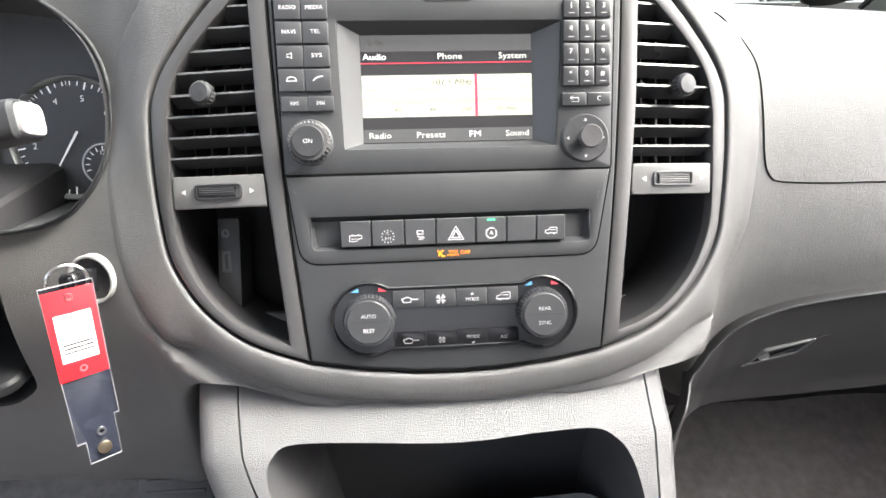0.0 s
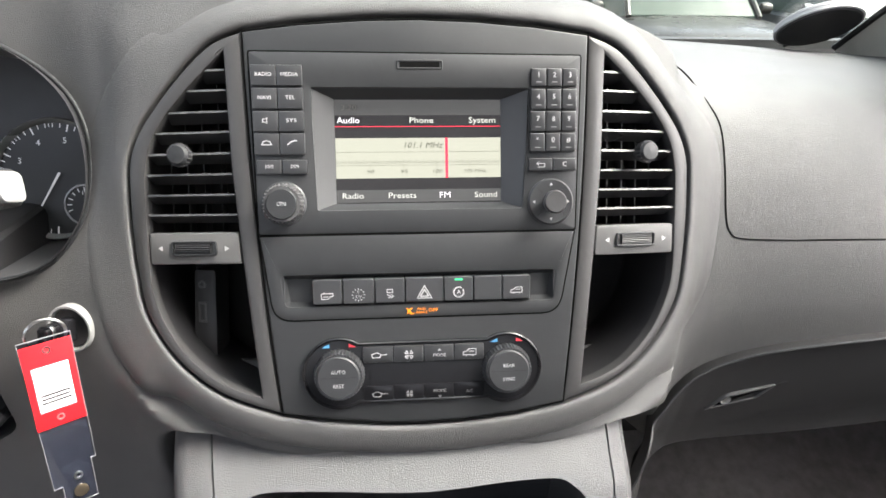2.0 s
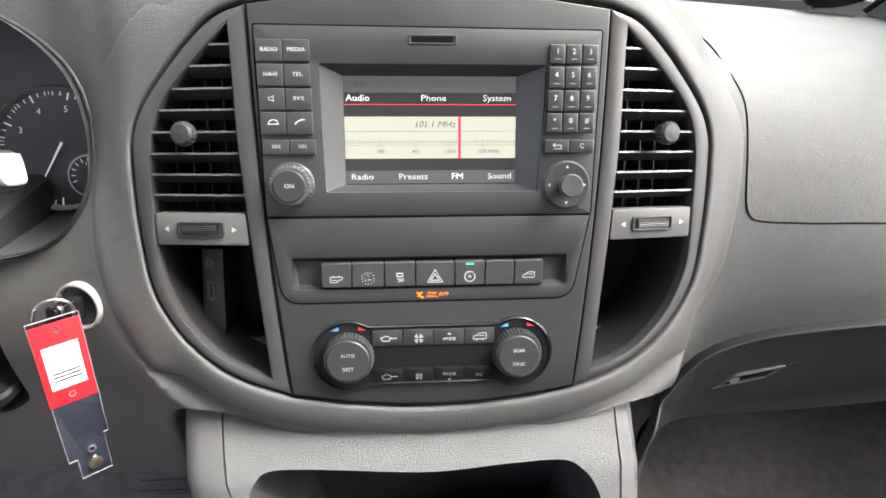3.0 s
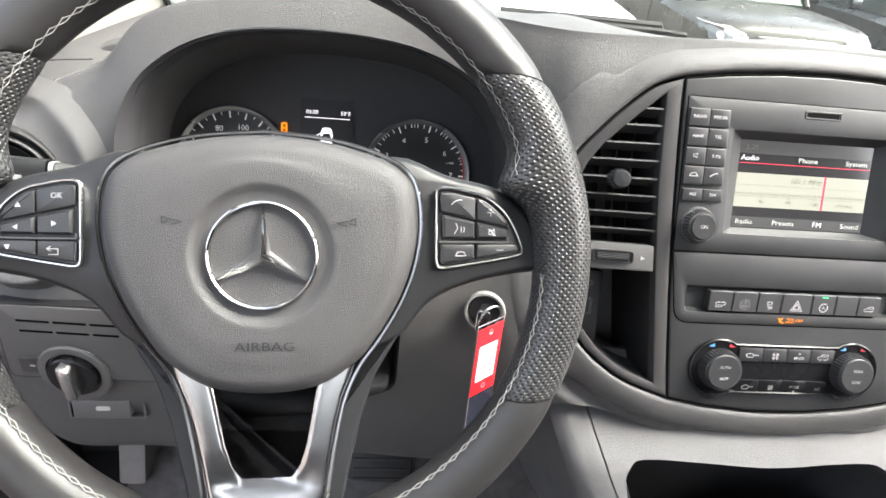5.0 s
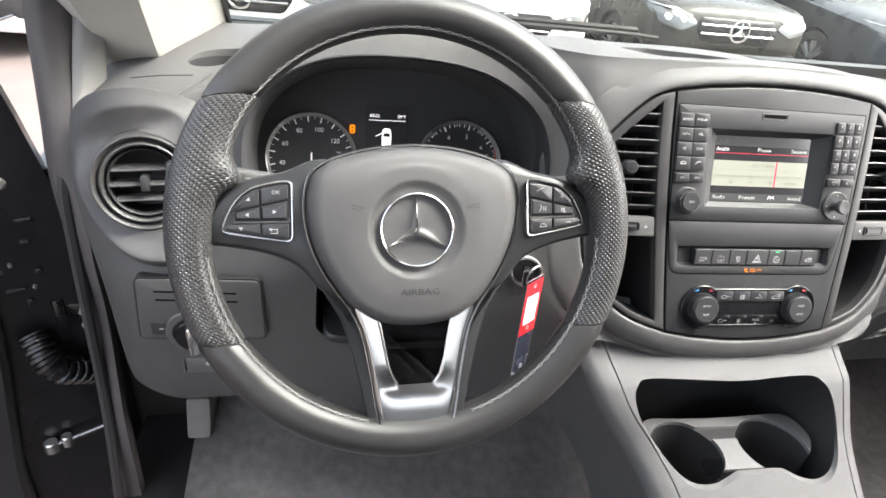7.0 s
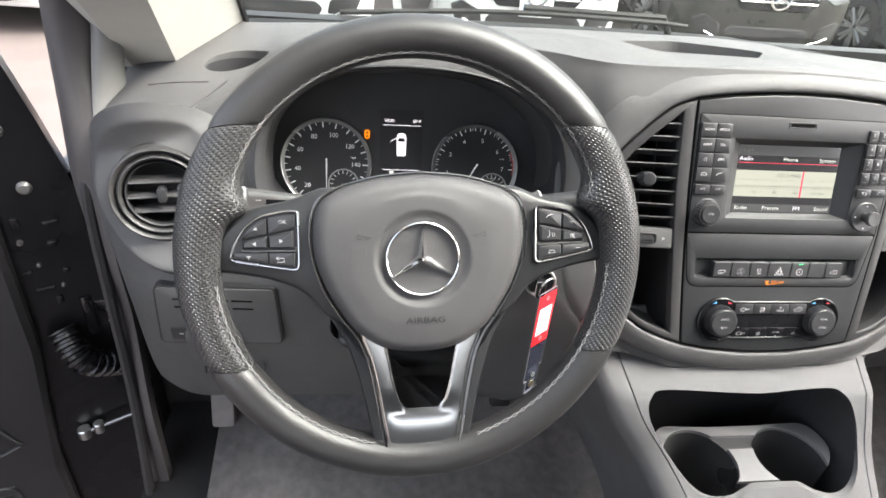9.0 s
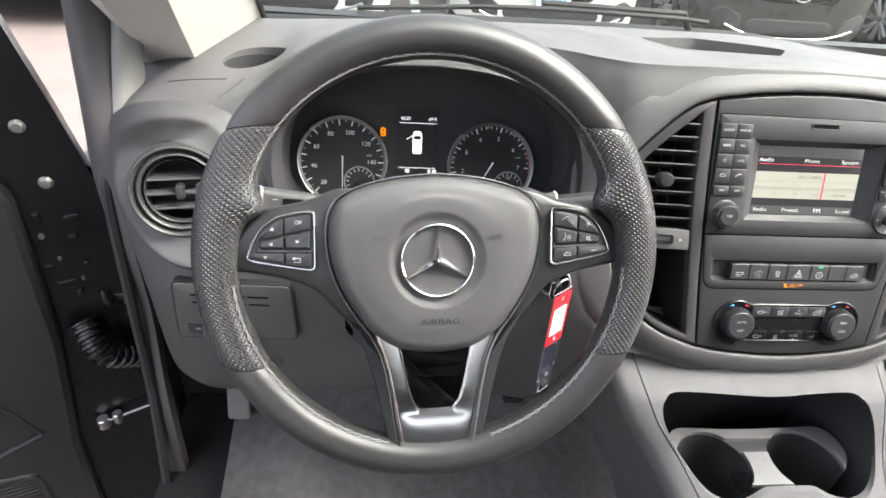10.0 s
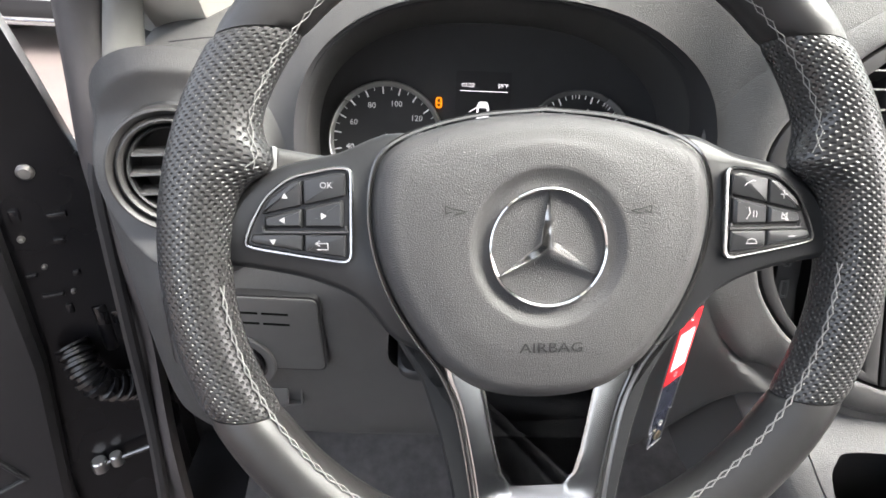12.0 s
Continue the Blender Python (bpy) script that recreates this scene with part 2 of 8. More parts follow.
def carve(bm, cutters):
    """The bmesh less the given closed bmeshes, as a new bmesh."""
    obs = []
    for k, q in enumerate([bm] + cutters):
        bmesh.ops.recalc_face_normals(q, faces=q.faces[:])
        me = bpy.data.meshes.new("work")
        q.to_mesh(me)
        q.free()
        obs.append(new("work", me))
    for c in obs[1:]:
        mod = obs[0].modifiers.new("cut", "BOOLEAN")
        mod.operation, mod.solver, mod.object = "DIFFERENCE", "EXACT", c
    dg = bpy.context.evaluated_depsgraph_get()
    dg.update()
    res = bpy.data.meshes.new_from_object(obs[0].evaluated_get(dg))
    out = bmesh.new()
    out.from_mesh(res)
    for o in obs:
        me = o.data
        bpy.data.objects.remove(o)
        bpy.data.meshes.remove(me)
    bpy.data.meshes.remove(res)
    return out


def words(text, size, x, y, z, mat, parent, name="lettering", width=None, tilt=0.0, shear=0.0, label=""):
    """Flat raised letters, centred on x, y in the parent's plane."""
    cu = bpy.data.curves.new("text", "FONT")
    cu.body, cu.size, cu.align_x, cu.align_y, cu.extrude, cu.shear = text, size, "CENTER", "CENTER", 0.00004, shear
    cu.resolution_u = 2
    ob = new("work", cu)
    dg = bpy.context.evaluated_depsgraph_get()
    dg.update()
    me = bpy.data.meshes.new_from_object(ob.evaluated_get(dg))
    bpy.data.objects.remove(ob)
    bpy.data.curves.remove(cu)
    if width and me.vertices:
        xs = [v.co.x for v in me.vertices]
        k = width / max(1e-6, max(xs) - min(xs))
        for v in me.vertices:
            v.co.x *= k
    me.transform(Matrix.Translation((x, y, z)) @ Matrix.Rotation(radians(tilt), 4, "Z"))
    me.materials.clear()
    me.materials.append(mat)
    o = new(name, me)
    o.parent = parent
    if label:
        o["label"] = label
    return o


def strokes(name, lines, z, w, mat, parent, label="", h=0.00008):
    """Thin raised strokes along polylines in the parent's plane."""
    bm = bmesh.new()
    for line in lines:
        for a, b in zip(line, line[1:]):
            a, b = Vector((*a, 0)), Vector((*b, 0))
            t = (b - a)
            if t.length < 1e-7:
                continue
            t.normalize()
            s = Vector((-t.y, t.x, 0)) * w / 2
            e = t * w * 0.3
            quad = [a - e - s, b + e - s, b + e + s, a - e + s]
            loops(bm, [[(q.x, q.y, z) for q in quad], [(q.x, q.y, z + h) for q in quad]])
    return part(name, bm, mat, parent, label)


def axes(o, ex, ev):
    ex, ev = Vector(ex).normalized(), Vector(ev).normalized()
    nn = ex.cross(ev)
    m = Matrix((ex, ev, nn)).transposed().to_4x4()
    m.translation = o
    return m


# ---- the plan: the centre stack's plane leans back by 20 degrees ----
LEANBACK = radians(21.5)
STACK = axes((0, 0.412, 1.40), (1, 0, 0), (0, math.sin(LEANBACK), math.cos(LEANBACK)))
CLUSTER = axes((-0.423, 0.412, 1.40), (1, 0, 0), (0, math.sin(LEANBACK), math.cos(LEANBACK)))


def setback(u):
    """How far the stack's wings curve back from its plane."""
    k = max(0.0, abs(u) - 0.115) / 0.095
    return -0.020 * k ** 1.6


WING = [(0.1240, 0.1225), (0.1455, 0.1146), (0.1645, 0.0995), (0.1860, 0.0770), (0.2035, 0.0548), (0.2120, 0.0345), (0.2135, 0.0135), (0.2130, -0.0160),
        (0.2100, -0.0480), (0.2055, -0.0740), (0.1950, -0.0950), (0.1810, -0.1130), (0.1620, -0.1290), (0.1410, -0.1405), (0.1060, -0.1525)]


def d_outline(grow=0.0):
    """The whole outline of the stack, anticlockwise from the right wing's foot."""
    right = [tuple(q) for q in spline(WING, 4)][::-1]
    top = [(0.085, 0.1282), (0.04, 0.1316), (0, 0.1326), (-0.04, 0.1316), (-0.085, 0.1282)]
    left = [(-x, y) for x, y in right[::-1]]
    foot = [(-0.07, -0.1592), (-0.03, -0.1632), (0, -0.1640), (0.03, -0.1632), (0.07, -0.1592)]
    return shrink(right + top + left + foot, -grow)


# ---- dashboard ----
STATIONS = [
    (-0.803, [(0.75, 1.42), (0.69, 1.41), (0.64, 1.40), (0.615, 1.385), (0.605, 1.36), (0.60, 1.33), (0.60, 1.27), (0.60, 1.20), (0.62, 1.02), (0.70, 1.00)]),
    (-0.788, [(0.755, 1.440), (0.675, 1.424), (0.595, 1.412), (0.555, 1.395), (0.535, 1.37), (0.528, 1.345), (0.53, 1.285), (0.545, 1.20), (0.57, 1.01), (0.66, 0.99)]),
    (-0.755, [(0.765, 1.458), (0.67, 1.440), (0.565, 1.431), (0.515, 1.415), (0.492, 1.39), (0.482, 1.36), (0.482, 1.29), (0.480, 1.21), (0.512, 1.040), (0.62, 1.02)]),
    (-0.70, [(0.79, 1.474), (0.68, 1.453), (0.55, 1.443), (0.495, 1.432), (0.468, 1.41), (0.455, 1.36), (0.447, 1.30), (0.438, 1.23), (0.477, 1.048), (0.59, 1.03)]),
    (-0.62, [(0.80, 1.476), (0.70, 1.460), (0.57, 1.466), (0.515, 1.468), (0.488, 1.44), (0.463, 1.37), (0.440, 1.31), (0.434, 1.23), (0.472, 1.054), (0.58, 1.035)]),
    (-0.56, [(0.81, 1.477), (0.70, 1.484), (0.58, 1.508), (0.522, 1.520), (0.503, 1.508), (0.462, 1.40), (0.432, 1.32), (0.430, 1.23), (0.48, 1.04), (0.58, 1.02)]),
    (-0.43, [(0.835, 1.478), (0.70, 1.505), (0.58, 1.536), (0.523, 1.543), (0.509, 1.537), (0.467, 1.43), (0.430, 1.33), (0.428, 1.23), (0.48, 1.04), (0.58, 1.02)]),
    (-0.30, [(0.84, 1.480), (0.70, 1.508), (0.58, 1.536), (0.518, 1.539), (0.508, 1.530), (0.488, 1.42), (0.433, 1.33), (0.420, 1.22), (0.47, 1.04), (0.56, 1.02)]),
    (-0.24, [(0.84, 1.481), (0.70, 1.509), (0.57, 1.537), (0.504, 1.537), (0.494, 1.527), (0.468, 1.43), (0.416, 1.33), (0.400, 1.22), (0.46, 1.05), (0.56, 1.03)]),
    (-0.195, [(0.842, 1.482), (0.70, 1.510), (0.57, 1.538), (0.494, 1.537), (0.480, 1.526), (0.432, 1.42), (0.392, 1.305), (0.372, 1.240), (0.400, 1.222), (0.56, 1.16)]),
    (-0.10, [(0.845, 1.482), (0.70, 1.496), (0.59, 1.521), (0.489, 1.538), (0.470, 1.528), (0.414, 1.40), (0.376, 1.292), (0.349, 1.234), (0.366, 1.220), (0.56, 1.21)]),
    (0.0, [(0.845, 1.482), (0.70, 1.496), (0.59, 1.520), (0.488, 1.538), (0.468, 1.529), (0.412, 1.40), (0.373, 1.291), (0.346, 1.231), (0.363, 1.217), (0.56, 1.21)]),
    (0.10, [(0.845, 1.482), (0.70, 1.496), (0.59, 1.515), (0.489, 1.533), (0.469, 1.524), (0.414, 1.40), (0.376, 1.292), (0.349, 1.234), (0.366, 1.220), (0.56, 1.21)]),
    (0.195, [(0.84, 1.478), (0.70, 1.490), (0.58, 1.503), (0.500, 1.507), (0.480, 1.495), (0.434, 1.41), (0.394, 1.305), (0.374, 1.240), (0.402, 1.222), (0.56, 1.16)]),
    (0.25, [(0.835, 1.472), (0.72, 1.477), (0.62, 1.480), (0.535, 1.472), (0.490, 1.452), (0.457, 1.40), (0.430, 1.31), (0.428, 1.240), (0.455, 1.12), (0.54, 1.08)]),
    (0.45, [(0.82, 1.462), (0.72, 1.466), (0.64, 1.467), (0.560, 1.460), (0.508, 1.441), (0.465, 1.40), (0.434, 1.33), (0.428, 1.255), (0.458, 1.13), (0.54, 1.09)]),
    (0.80, [(0.75, 1.446), (0.69, 1.450), (0.63, 1.450), (0.565, 1.444), (0.520, 1.427), (0.484, 1.40), (0.458, 1.33), (0.452, 1.255), (0.482, 1.13), (0.55, 1.09)]),
]


def dash_profiles(n=6):
    """Smooth profiles across the width."""
    rows = spline([[x] + [c for q in prof for c in q] for x, prof in STATIONS], n)
    return [(r[0], [(r[1 + 2 * i], r[2 + 2 * i]) for i in range((len(r) - 1) // 2)]) for r in rows]


FRONTS = []
for x, prof in dash_profiles():
    line = np.array(spline(prof, 6)[20:48])[::-1]
    FRONTS.append((x, line[:, 0], np.maximum.accumulate(line[:, 1])))


def dash_face(x, z):
    """How far ahead the dashboard's front lies at this place."""
    i = min(len(FRONTS) - 2, max(0, sum(1 for q in FRONTS if q[0] <= x) - 1))
    (xa, ya, za), (xb, yb, zb) = FRONTS[i], FRONTS[i + 1]
    t = min(1, max(0, (x - xa) / (xb - xa)))
    return float((1 - t) * np.interp(z, za, ya) + t * np.interp(z, zb, yb))


TOPS = []
for x, prof in dash_profiles():
    line = np.array(spline(prof, 6)[:25])[::-1]
    TOPS.append((x, np.maximum.accumulate(line[:, 0]), line[:, 1]))


def dash_top(x, y):
    """How high the dashboard's top lies at this place."""
    i = min(len(TOPS) - 2, max(0, sum(1 for q in TOPS if q[0] <= x) - 1))
    (xa, ya, za), (xb, yb, zb) = TOPS[i], TOPS[i + 1]
    t = min(1, max(0, (x - xa) / (xb - xa)))
    return float((1 - t) * np.interp(y, ya, za) + t * np.interp(y, yb, zb))


def in_plane(m, outline, z0, z1):
    """A closed cutter: an outline in a leaning plane, between two depths."""
    bm = bmesh.new()
    loops(bm, [[m @ Vector((x, y, z)) for x, y in outline] for z in (z0, z1)])
    return bm


CLUSTER_OPENING = [tuple(q) for q in spline([(0.173, 0.035), (0.162, 0.080), (0.128, 0.114), (0.075, 0.136), (0.0, 0.1425), (-0.075, 0.136),
                                             (-0.125, 0.114), (-0.155, 0.080), (-0.165, 0.035), (-0.157, -0.010), (-0.125, -0.046), (-0.06, -0.056),
                                             (0.06, -0.056), (0.130, -0.046), (0.165, -0.010)], 4, True)]
VENT_AT = axes((-0.688, 0.460, 1.380), (0.985, 0.17, 0), (-0.03, 0.20, 0.98))
dashboard = thing("dashboard", pose(0, 0, 0), "dark grey grained plastic dashboard with padded hood and airbag panel", "dashboard")
bm = bmesh.new()
rings = []
EDGE = np.array(d_outline(0.0))
EDGE_TO = np.roll(EDGE, -1, axis=0)
UNSTACK = STACK.inverted()


def off_stack(u, v):
    """How far a place in the stack's plane lies from the stack's outline."""
    p, d = np.array((u, v)), EDGE_TO - EDGE
    t = np.clip(((p - EDGE) * d).sum(1) / ((d * d).sum(1) + 1e-12), 0, 1)
    return float(np.sqrt((((EDGE + d * t[:, None]) - p) ** 2).sum(1)).min())


def ramp(a, b, t):
    """A smooth step from 0 at a to 1 at b."""
    t = min(1.0, max(0.0, (t - a) / (b - a)))
    return t * t * (3 - 2 * t)


def flank(u, v):
    """1 at the stack's sides, 0 at its top and foot."""
    return ramp(-0.128, -0.098, v) * (1 - (ramp(0.030, 0.085, v) if u > 0 else ramp(0.085, 0.126, v)))


def surround_y(x, z, away):
    """How far ahead the padded surround lies beside the stack, running out into the dashboard."""
    flat = 0.412 + (z - 1.40) * math.tan(LEANBACK) - setback(x) / math.cos(LEANBACK)
    return flat + (dash_face(x, z) - flat) * ramp(0.003, 0.040, away)


def behind_hoop(p):
    """A dashboard point, drawn back where it would stand proud of the stack's surround."""
    q = UNSTACK @ Vector(p)
    if abs(q.x) > 0.29 or not -0.24 < q.y < 0.21 or not -0.10 < q.z < 0.10:
        return p
    away, f, top = off_stack(q.x, q.y), flank(q.x, q.y), ramp(-0.10, -0.06, q.y)
    high = setback(q.x) - 0.005 + 1.0 * max(0.0, away - 0.019) + 0.005 * min(1.0, max(0.0, (q.y - 0.06) / 0.06))
    low = setback(q.x) - 0.014 + (0.8 + 0.5 * ramp(0.17, 0.26, abs(q.x))) * max(0.0, away - 0.036)
    q.z = min(q.z, top * high + (1 - top) * low)
    r = STACK @ q
    r.y = (1 - f) * r.y + f * max(p[1], surround_y(p[0], p[2], away) + 0.010 * (1 - ramp(0.026, 0.036, away)))
    return tuple(r)


ACROSS = []
for (xa, pa), (xb, pb) in zip(dash_profiles(10), dash_profiles(10)[1:]):
    for k in range(4 if 0.24 < xa < 0.30 else 1):
        t = k / 4
        ACROSS.append((xa + (xb - xa) * t, [(a[0] + (b[0] - a[0]) * t, a[1] + (b[1] - a[1]) * t) for a, b in zip(pa, pb)]))
ACROSS.append(dash_profiles(10)[-1])
for x, prof in ACROSS:
    front = [behind_hoop((x, y, z)) for y, z in spline(prof, 10)]
    rings.append(front + [(x, 0.80, 0.99), (x, 0.92, 1.15), (x, 0.90, 1.40)])
loops(bm, rings)
cut_d = in_plane(STACK, d_outline(0.0022), -0.14, 0.12)
cut_c = in_plane(CLUSTER, CLUSTER_OPENING, -0.19, 0.06)
cut_v = in_plane(VENT_AT, circle(0, 0, 0.0525, 48), -0.09, 0.09)
cut_o = in_plane(axes((-0.641, 0.680, 1.40), (0.83, 0.55, 0), (-0.55, 0.83, 0)), circle(0, 0, 0.042, 32, 0.034), 0.02, 0.2)
cut_r = bmesh.new()
TRAY_TOP = rounded([(-0.098, 0.774), (-0.062, 0.702), (-0.022, 0.686), (0.072, 0.672), (0.128, 0.742), (0.0, 0.794)], 0.014)
TRAY_LOW = [(0.012 + (x - 0.012) * 0.84, 0.730 + (y - 0.730) * 0.84) for x, y in TRAY_TOP]
loops(cut_r, [[(x, y, z) for x, y in o] for o, z in ((TRAY_LOW, 1.425), (TRAY_LOW, 1.430), (TRAY_TOP, 1.502), (TRAY_TOP, 1.62))])
COLUMN_HOLE = rounded([(-0.508, 1.350), (-0.514, 1.200), (-0.485, 1.172), (-0.428, 1.163), (-0.372, 1.172), (-0.345, 1.192), (-0.343, 1.350)], 0.012, 3)
cut_k = bmesh.new()
loops(cut_k, [[(x, y, z) for x, z in COLUMN_HOLE] for y in (0.25, 0.56)])
bm = carve(bm, [cut_d, cut_c, cut_v, cut_o, cut_r, cut_k])
body = part("body", bm, DASH, dashboard, sharp=40)

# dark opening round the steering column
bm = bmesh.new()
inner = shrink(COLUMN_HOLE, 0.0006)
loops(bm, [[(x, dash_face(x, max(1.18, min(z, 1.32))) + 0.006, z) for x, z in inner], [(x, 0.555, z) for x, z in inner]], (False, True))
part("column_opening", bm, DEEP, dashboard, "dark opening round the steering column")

# rim round the instrument opening
bm = bmesh.new()
rim = []
for u, v in CLUSTER_OPENING:
    best = min((CLUSTER @ Vector((u, v, w / 500)) for w in range(-60, 40)), key=lambda p: abs(p.y - dash_face(p.x, p.z)))
    rim.append(best)
pipe(bm, rim, 0.0022, 8, True)
part("instrument_rim", bm, PANEL, dashboard, "rounded rim round the instrument opening", 60)

# scooped dish moulded round the side vent
bm = bmesh.new()
rings = []
for r, h in ((0.0525, 0.0006), (0.058, 0.0012), (0.066, 0.0042), (0.073, 0.0088), (0.0768, 0.0110), (0.0790, 0.0112), (0.0815, 0.0098), (0.086, 0.0055), (0.092, 0.0012), (0.096, -0.0015)):
    ring = []
    for k in range(72):
        a = 2 * math.pi * k / 72
        p = VENT_AT @ Vector((r * math.cos(a), r * math.sin(a), 0))
        grow = 0.70 - 0.38 * math.sin(a) + 0.10 * math.cos(a)
        ring.append((p.x, dash_face(p.x, p.z) - h * 1.30 * grow, p.z))
    rings.append(ring)
loops(bm, rings, (False, False))
part("vent_dish", bm, DASH, dashboard, "scooped moulding round the side vent", 60)

# padded surround of the centre stack: it runs out into the dashboard at the sides and ends in a lip at the foot
bm = bmesh.new()
CROWN = ((0.0024, -0.030), (0.0024, -0.0014), (0.0034, 0.0004), (0.0056, 0.0011), (0.0090, 0.0011), (0.0130, 0.0000), (0.0172, -0.0026), (0.0218, -0.0066), (0.0270, -0.0130), (0.0300, -0.0190), (0.0320, -0.0230))
LIP = ((0.0024, -0.030), (0.0024, -0.0014), (0.0034, 0.0002), (0.0060, 0.0006), (0.0110, 0.0000), (0.0170, -0.0018), (0.0222, -0.0044), (0.0246, -0.0062), (0.0262, -0.0088), (0.0282, -0.0140), (0.0300, -0.0330))
SIDE = ((0.0024, -0.030), (0.0024, -0.0014), (0.0034, 0.0000), (0.0060, 0.0002), (0.0100, 0.0), (0.0150, 0.0), (0.0200, 0.0), (0.0260, 0.0), (0.0320, 0.0), (0.0380, 0.0), (0.0440, 0.0))
inner = [np.array(q) for q in d_outline(0.0)]
ways = [(np.array(q) - p) / 0.01 for q, p in zip(d_outline(0.01), inner)]
rings = []
for k, (crown, lip, side) in enumerate(zip(CROWN, LIP, SIDE)):
    ring = []
    for p, way in zip(inner, ways):
        f, top = flank(p[0], p[1]), ramp(-0.12, -0.09, p[1])
        g, z = (f * a + (1 - f) * (top * b + (1 - top) * c) for a, b, c in zip(side, crown, lip))
        u, v = p + way * g
        q = STACK @ Vector((u, v, z + setback(u)))
        keep = 1 - (ramp(0.055, 0.090, p[1]) if p[0] > 0 else ramp(0.095, 0.125, p[1]))
        out = max(f * ramp(0.003, 0.040, g), keep * ramp(-0.130, -0.100, p[1]) * ramp(4, 9.5, k))
        q.y = (1 - out) * q.y + out * (dash_face(q.x, q.z) - 0.0008)
        if crown is CROWN[-1] and -0.125 < p[1] < 0.115:
            q.y = max(q.y, dash_face(q.x, q.z) + 0.0020)
        ring.append(q)
    rings.append(ring)
loops(bm, rings, (False, False))
part("stack_surround", bm, DASH, dashboard, "padded dark grey surround of the centre stack", 80)

# storage tray sunk into the top, and the oval demister outlet
bm = bmesh.new()
lathe(bm, [(0.0, -0.03), (0.05, -0.03), (0.0605, 0.0)], 32, caps=(False, False))
for v in bm.verts:
    v.co = axes((-0.641, 0.680, 1.440), (0.83, 0.55, 0), (-0.55, 0.83, 0)) @ Vector((v.co.x * 0.68, v.co.y * 0.55, v.co.z * 1.6 + 0.010))
part("demister_outlet", bm, DEEP, dashboard, "oval black demister outlet")

# airbag panel seam, glovebox lid and its latch
bm = bmesh.new()
top_seam = [(x, y, dash_top(x, y) + 0.0002) for x, y in (tuple(q) for q in spline([(0.222, 0.640), (0.236, 0.585), (0.240, 0.545), (0.240, 0.515)], 4))]
seam = [(0.247, 1.457), (0.255, 1.440), (0.257, 1.407), (0.259, 1.373), (0.264, 1.358), (0.276, 1.352), (0.317, 1.350), (0.366, 1.350), (0.50, 1.349), (0.70, 1.349)]
pipe(bm, top_seam + [(x, dash_face(x, z) - 0.0002, z) for x, z in (tuple(q) for q in spline(seam, 5))], 0.0007, 6)
part("airbag_seam", bm, GAP, dashboard, "fine dark seam of the airbag panel")


def panel_on_dash(lines, gap, n=12):
    """A sheet a little proud of the dashboard between an upper and a lower line of points."""
    bm = bmesh.new()
    up, low = spline(lines[0], n), spline(lines[1], n)
    rows = []
    for k in range(9):
        t = k / 8
        rows.append([(1 - t) * a + t * b for a, b in zip(up, low)])
    rings = [[(q[0], dash_face(q[0], q[1]) - gap, q[1]) for q in row] for row in rows]
    front = [[Vector(q) for q in r] for r in rings]
    allr = [[q + Vector((0, 0.012, 0)) for q in front[0]]] + front + [[q + Vector((0, 0.02, 0.0)) for q in front[-1]]]
    loops(bm, allr, (False, False), close=False)
    return bm


# darker than the dash plastic: shade low in the cab put into the colour
LID = material("glovebox plastic with shade in its colour", (0.017, 0.017, 0.0175), 0.5, var=0.15, spec=0.35, grain=0.2, grain_scale=900)
glovebox = panel_on_dash([[(0.182, 1.120), (0.204, 1.158), (0.227, 1.192), (0.251, 1.2195), (0.285, 1.237), (0.336, 1.250), (0.426, 1.260), (0.60, 1.266), (0.74, 1.266)],
                          [(0.182, 1.095), (0.206, 1.098), (0.226, 1.105), (0.252, 1.119), (0.286, 1.121), (0.336, 1.124), (0.43, 1.130), (0.60, 1.134), (0.74, 1.136)]], 0.007)
lid = part("glovebox_lid", glovebox, LID, dashboard, "smooth glovebox lid, its dark grey holding the shade")
bm = bmesh.new()
pipe(bm, [(x, dash_face(x, z) - 0.009, z) for x, z in (tuple(q) for q in spline([(0.183, 1.122), (0.204, 1.158), (0.227, 1.191), (0.251, 1.2190), (0.285, 1.2365), (0.336, 1.2495), (0.426, 1.2595), (0.60, 1.2655)], 6))], 0.0016, 6)
part("lid_edge", bm, PANEL, dashboard, "pale catching edge of the glovebox lid")
latch = axes((0.309, dash_face(0.309, 1.188) - 0.0085, 1.188), (0.965, -0.03, 0.26), (-0.26, -0.24, 0.935))
bm = bmesh.new()
out = rounded([(-0.036, -0.0085), (0.016, -0.0085), (0.034, 0.0075), (-0.014, 0.0075)], 0.0025)
frame_slab(bm, out, shrink(out, 0.0022), -0.006, 0.001, 0.0006)
for v in bm.verts:
    v.co = latch @ v.co
part("latch_frame", bm, SLAT, lid, "bright edged latch recess")
bm = bmesh.new()
slab(bm, shrink(out, 0.002), -0.009, -0.0004, 0.0006)
for v in bm.verts:
    v.co = latch @ v.co
part("latch", bm, GLOSSBLACK, lid, "gloss black latch with a key cylinder")
bm = bmesh.new()
lathe(bm, [(0.0050, -0.003), (0.0050, 0.0005), (0.0040, 0.001), (0.0025, 0.0)], 20, (-0.014, -0.0008))
for v in bm.verts:
    v.co = latch @ v.co
part("lock_cylinder", bm, STEEL, lid, "small steel lock cylinder")
bm = bmesh.new()
out2 = rounded([(0.024, -0.0075), (0.052, -0.004), (0.058, 0.006), (0.038, 0.0085)], 0.005)
slab(bm, out2, -0.004, -0.0006, 0.0005)
for v in bm.verts:
    v.co = latch @ v.co
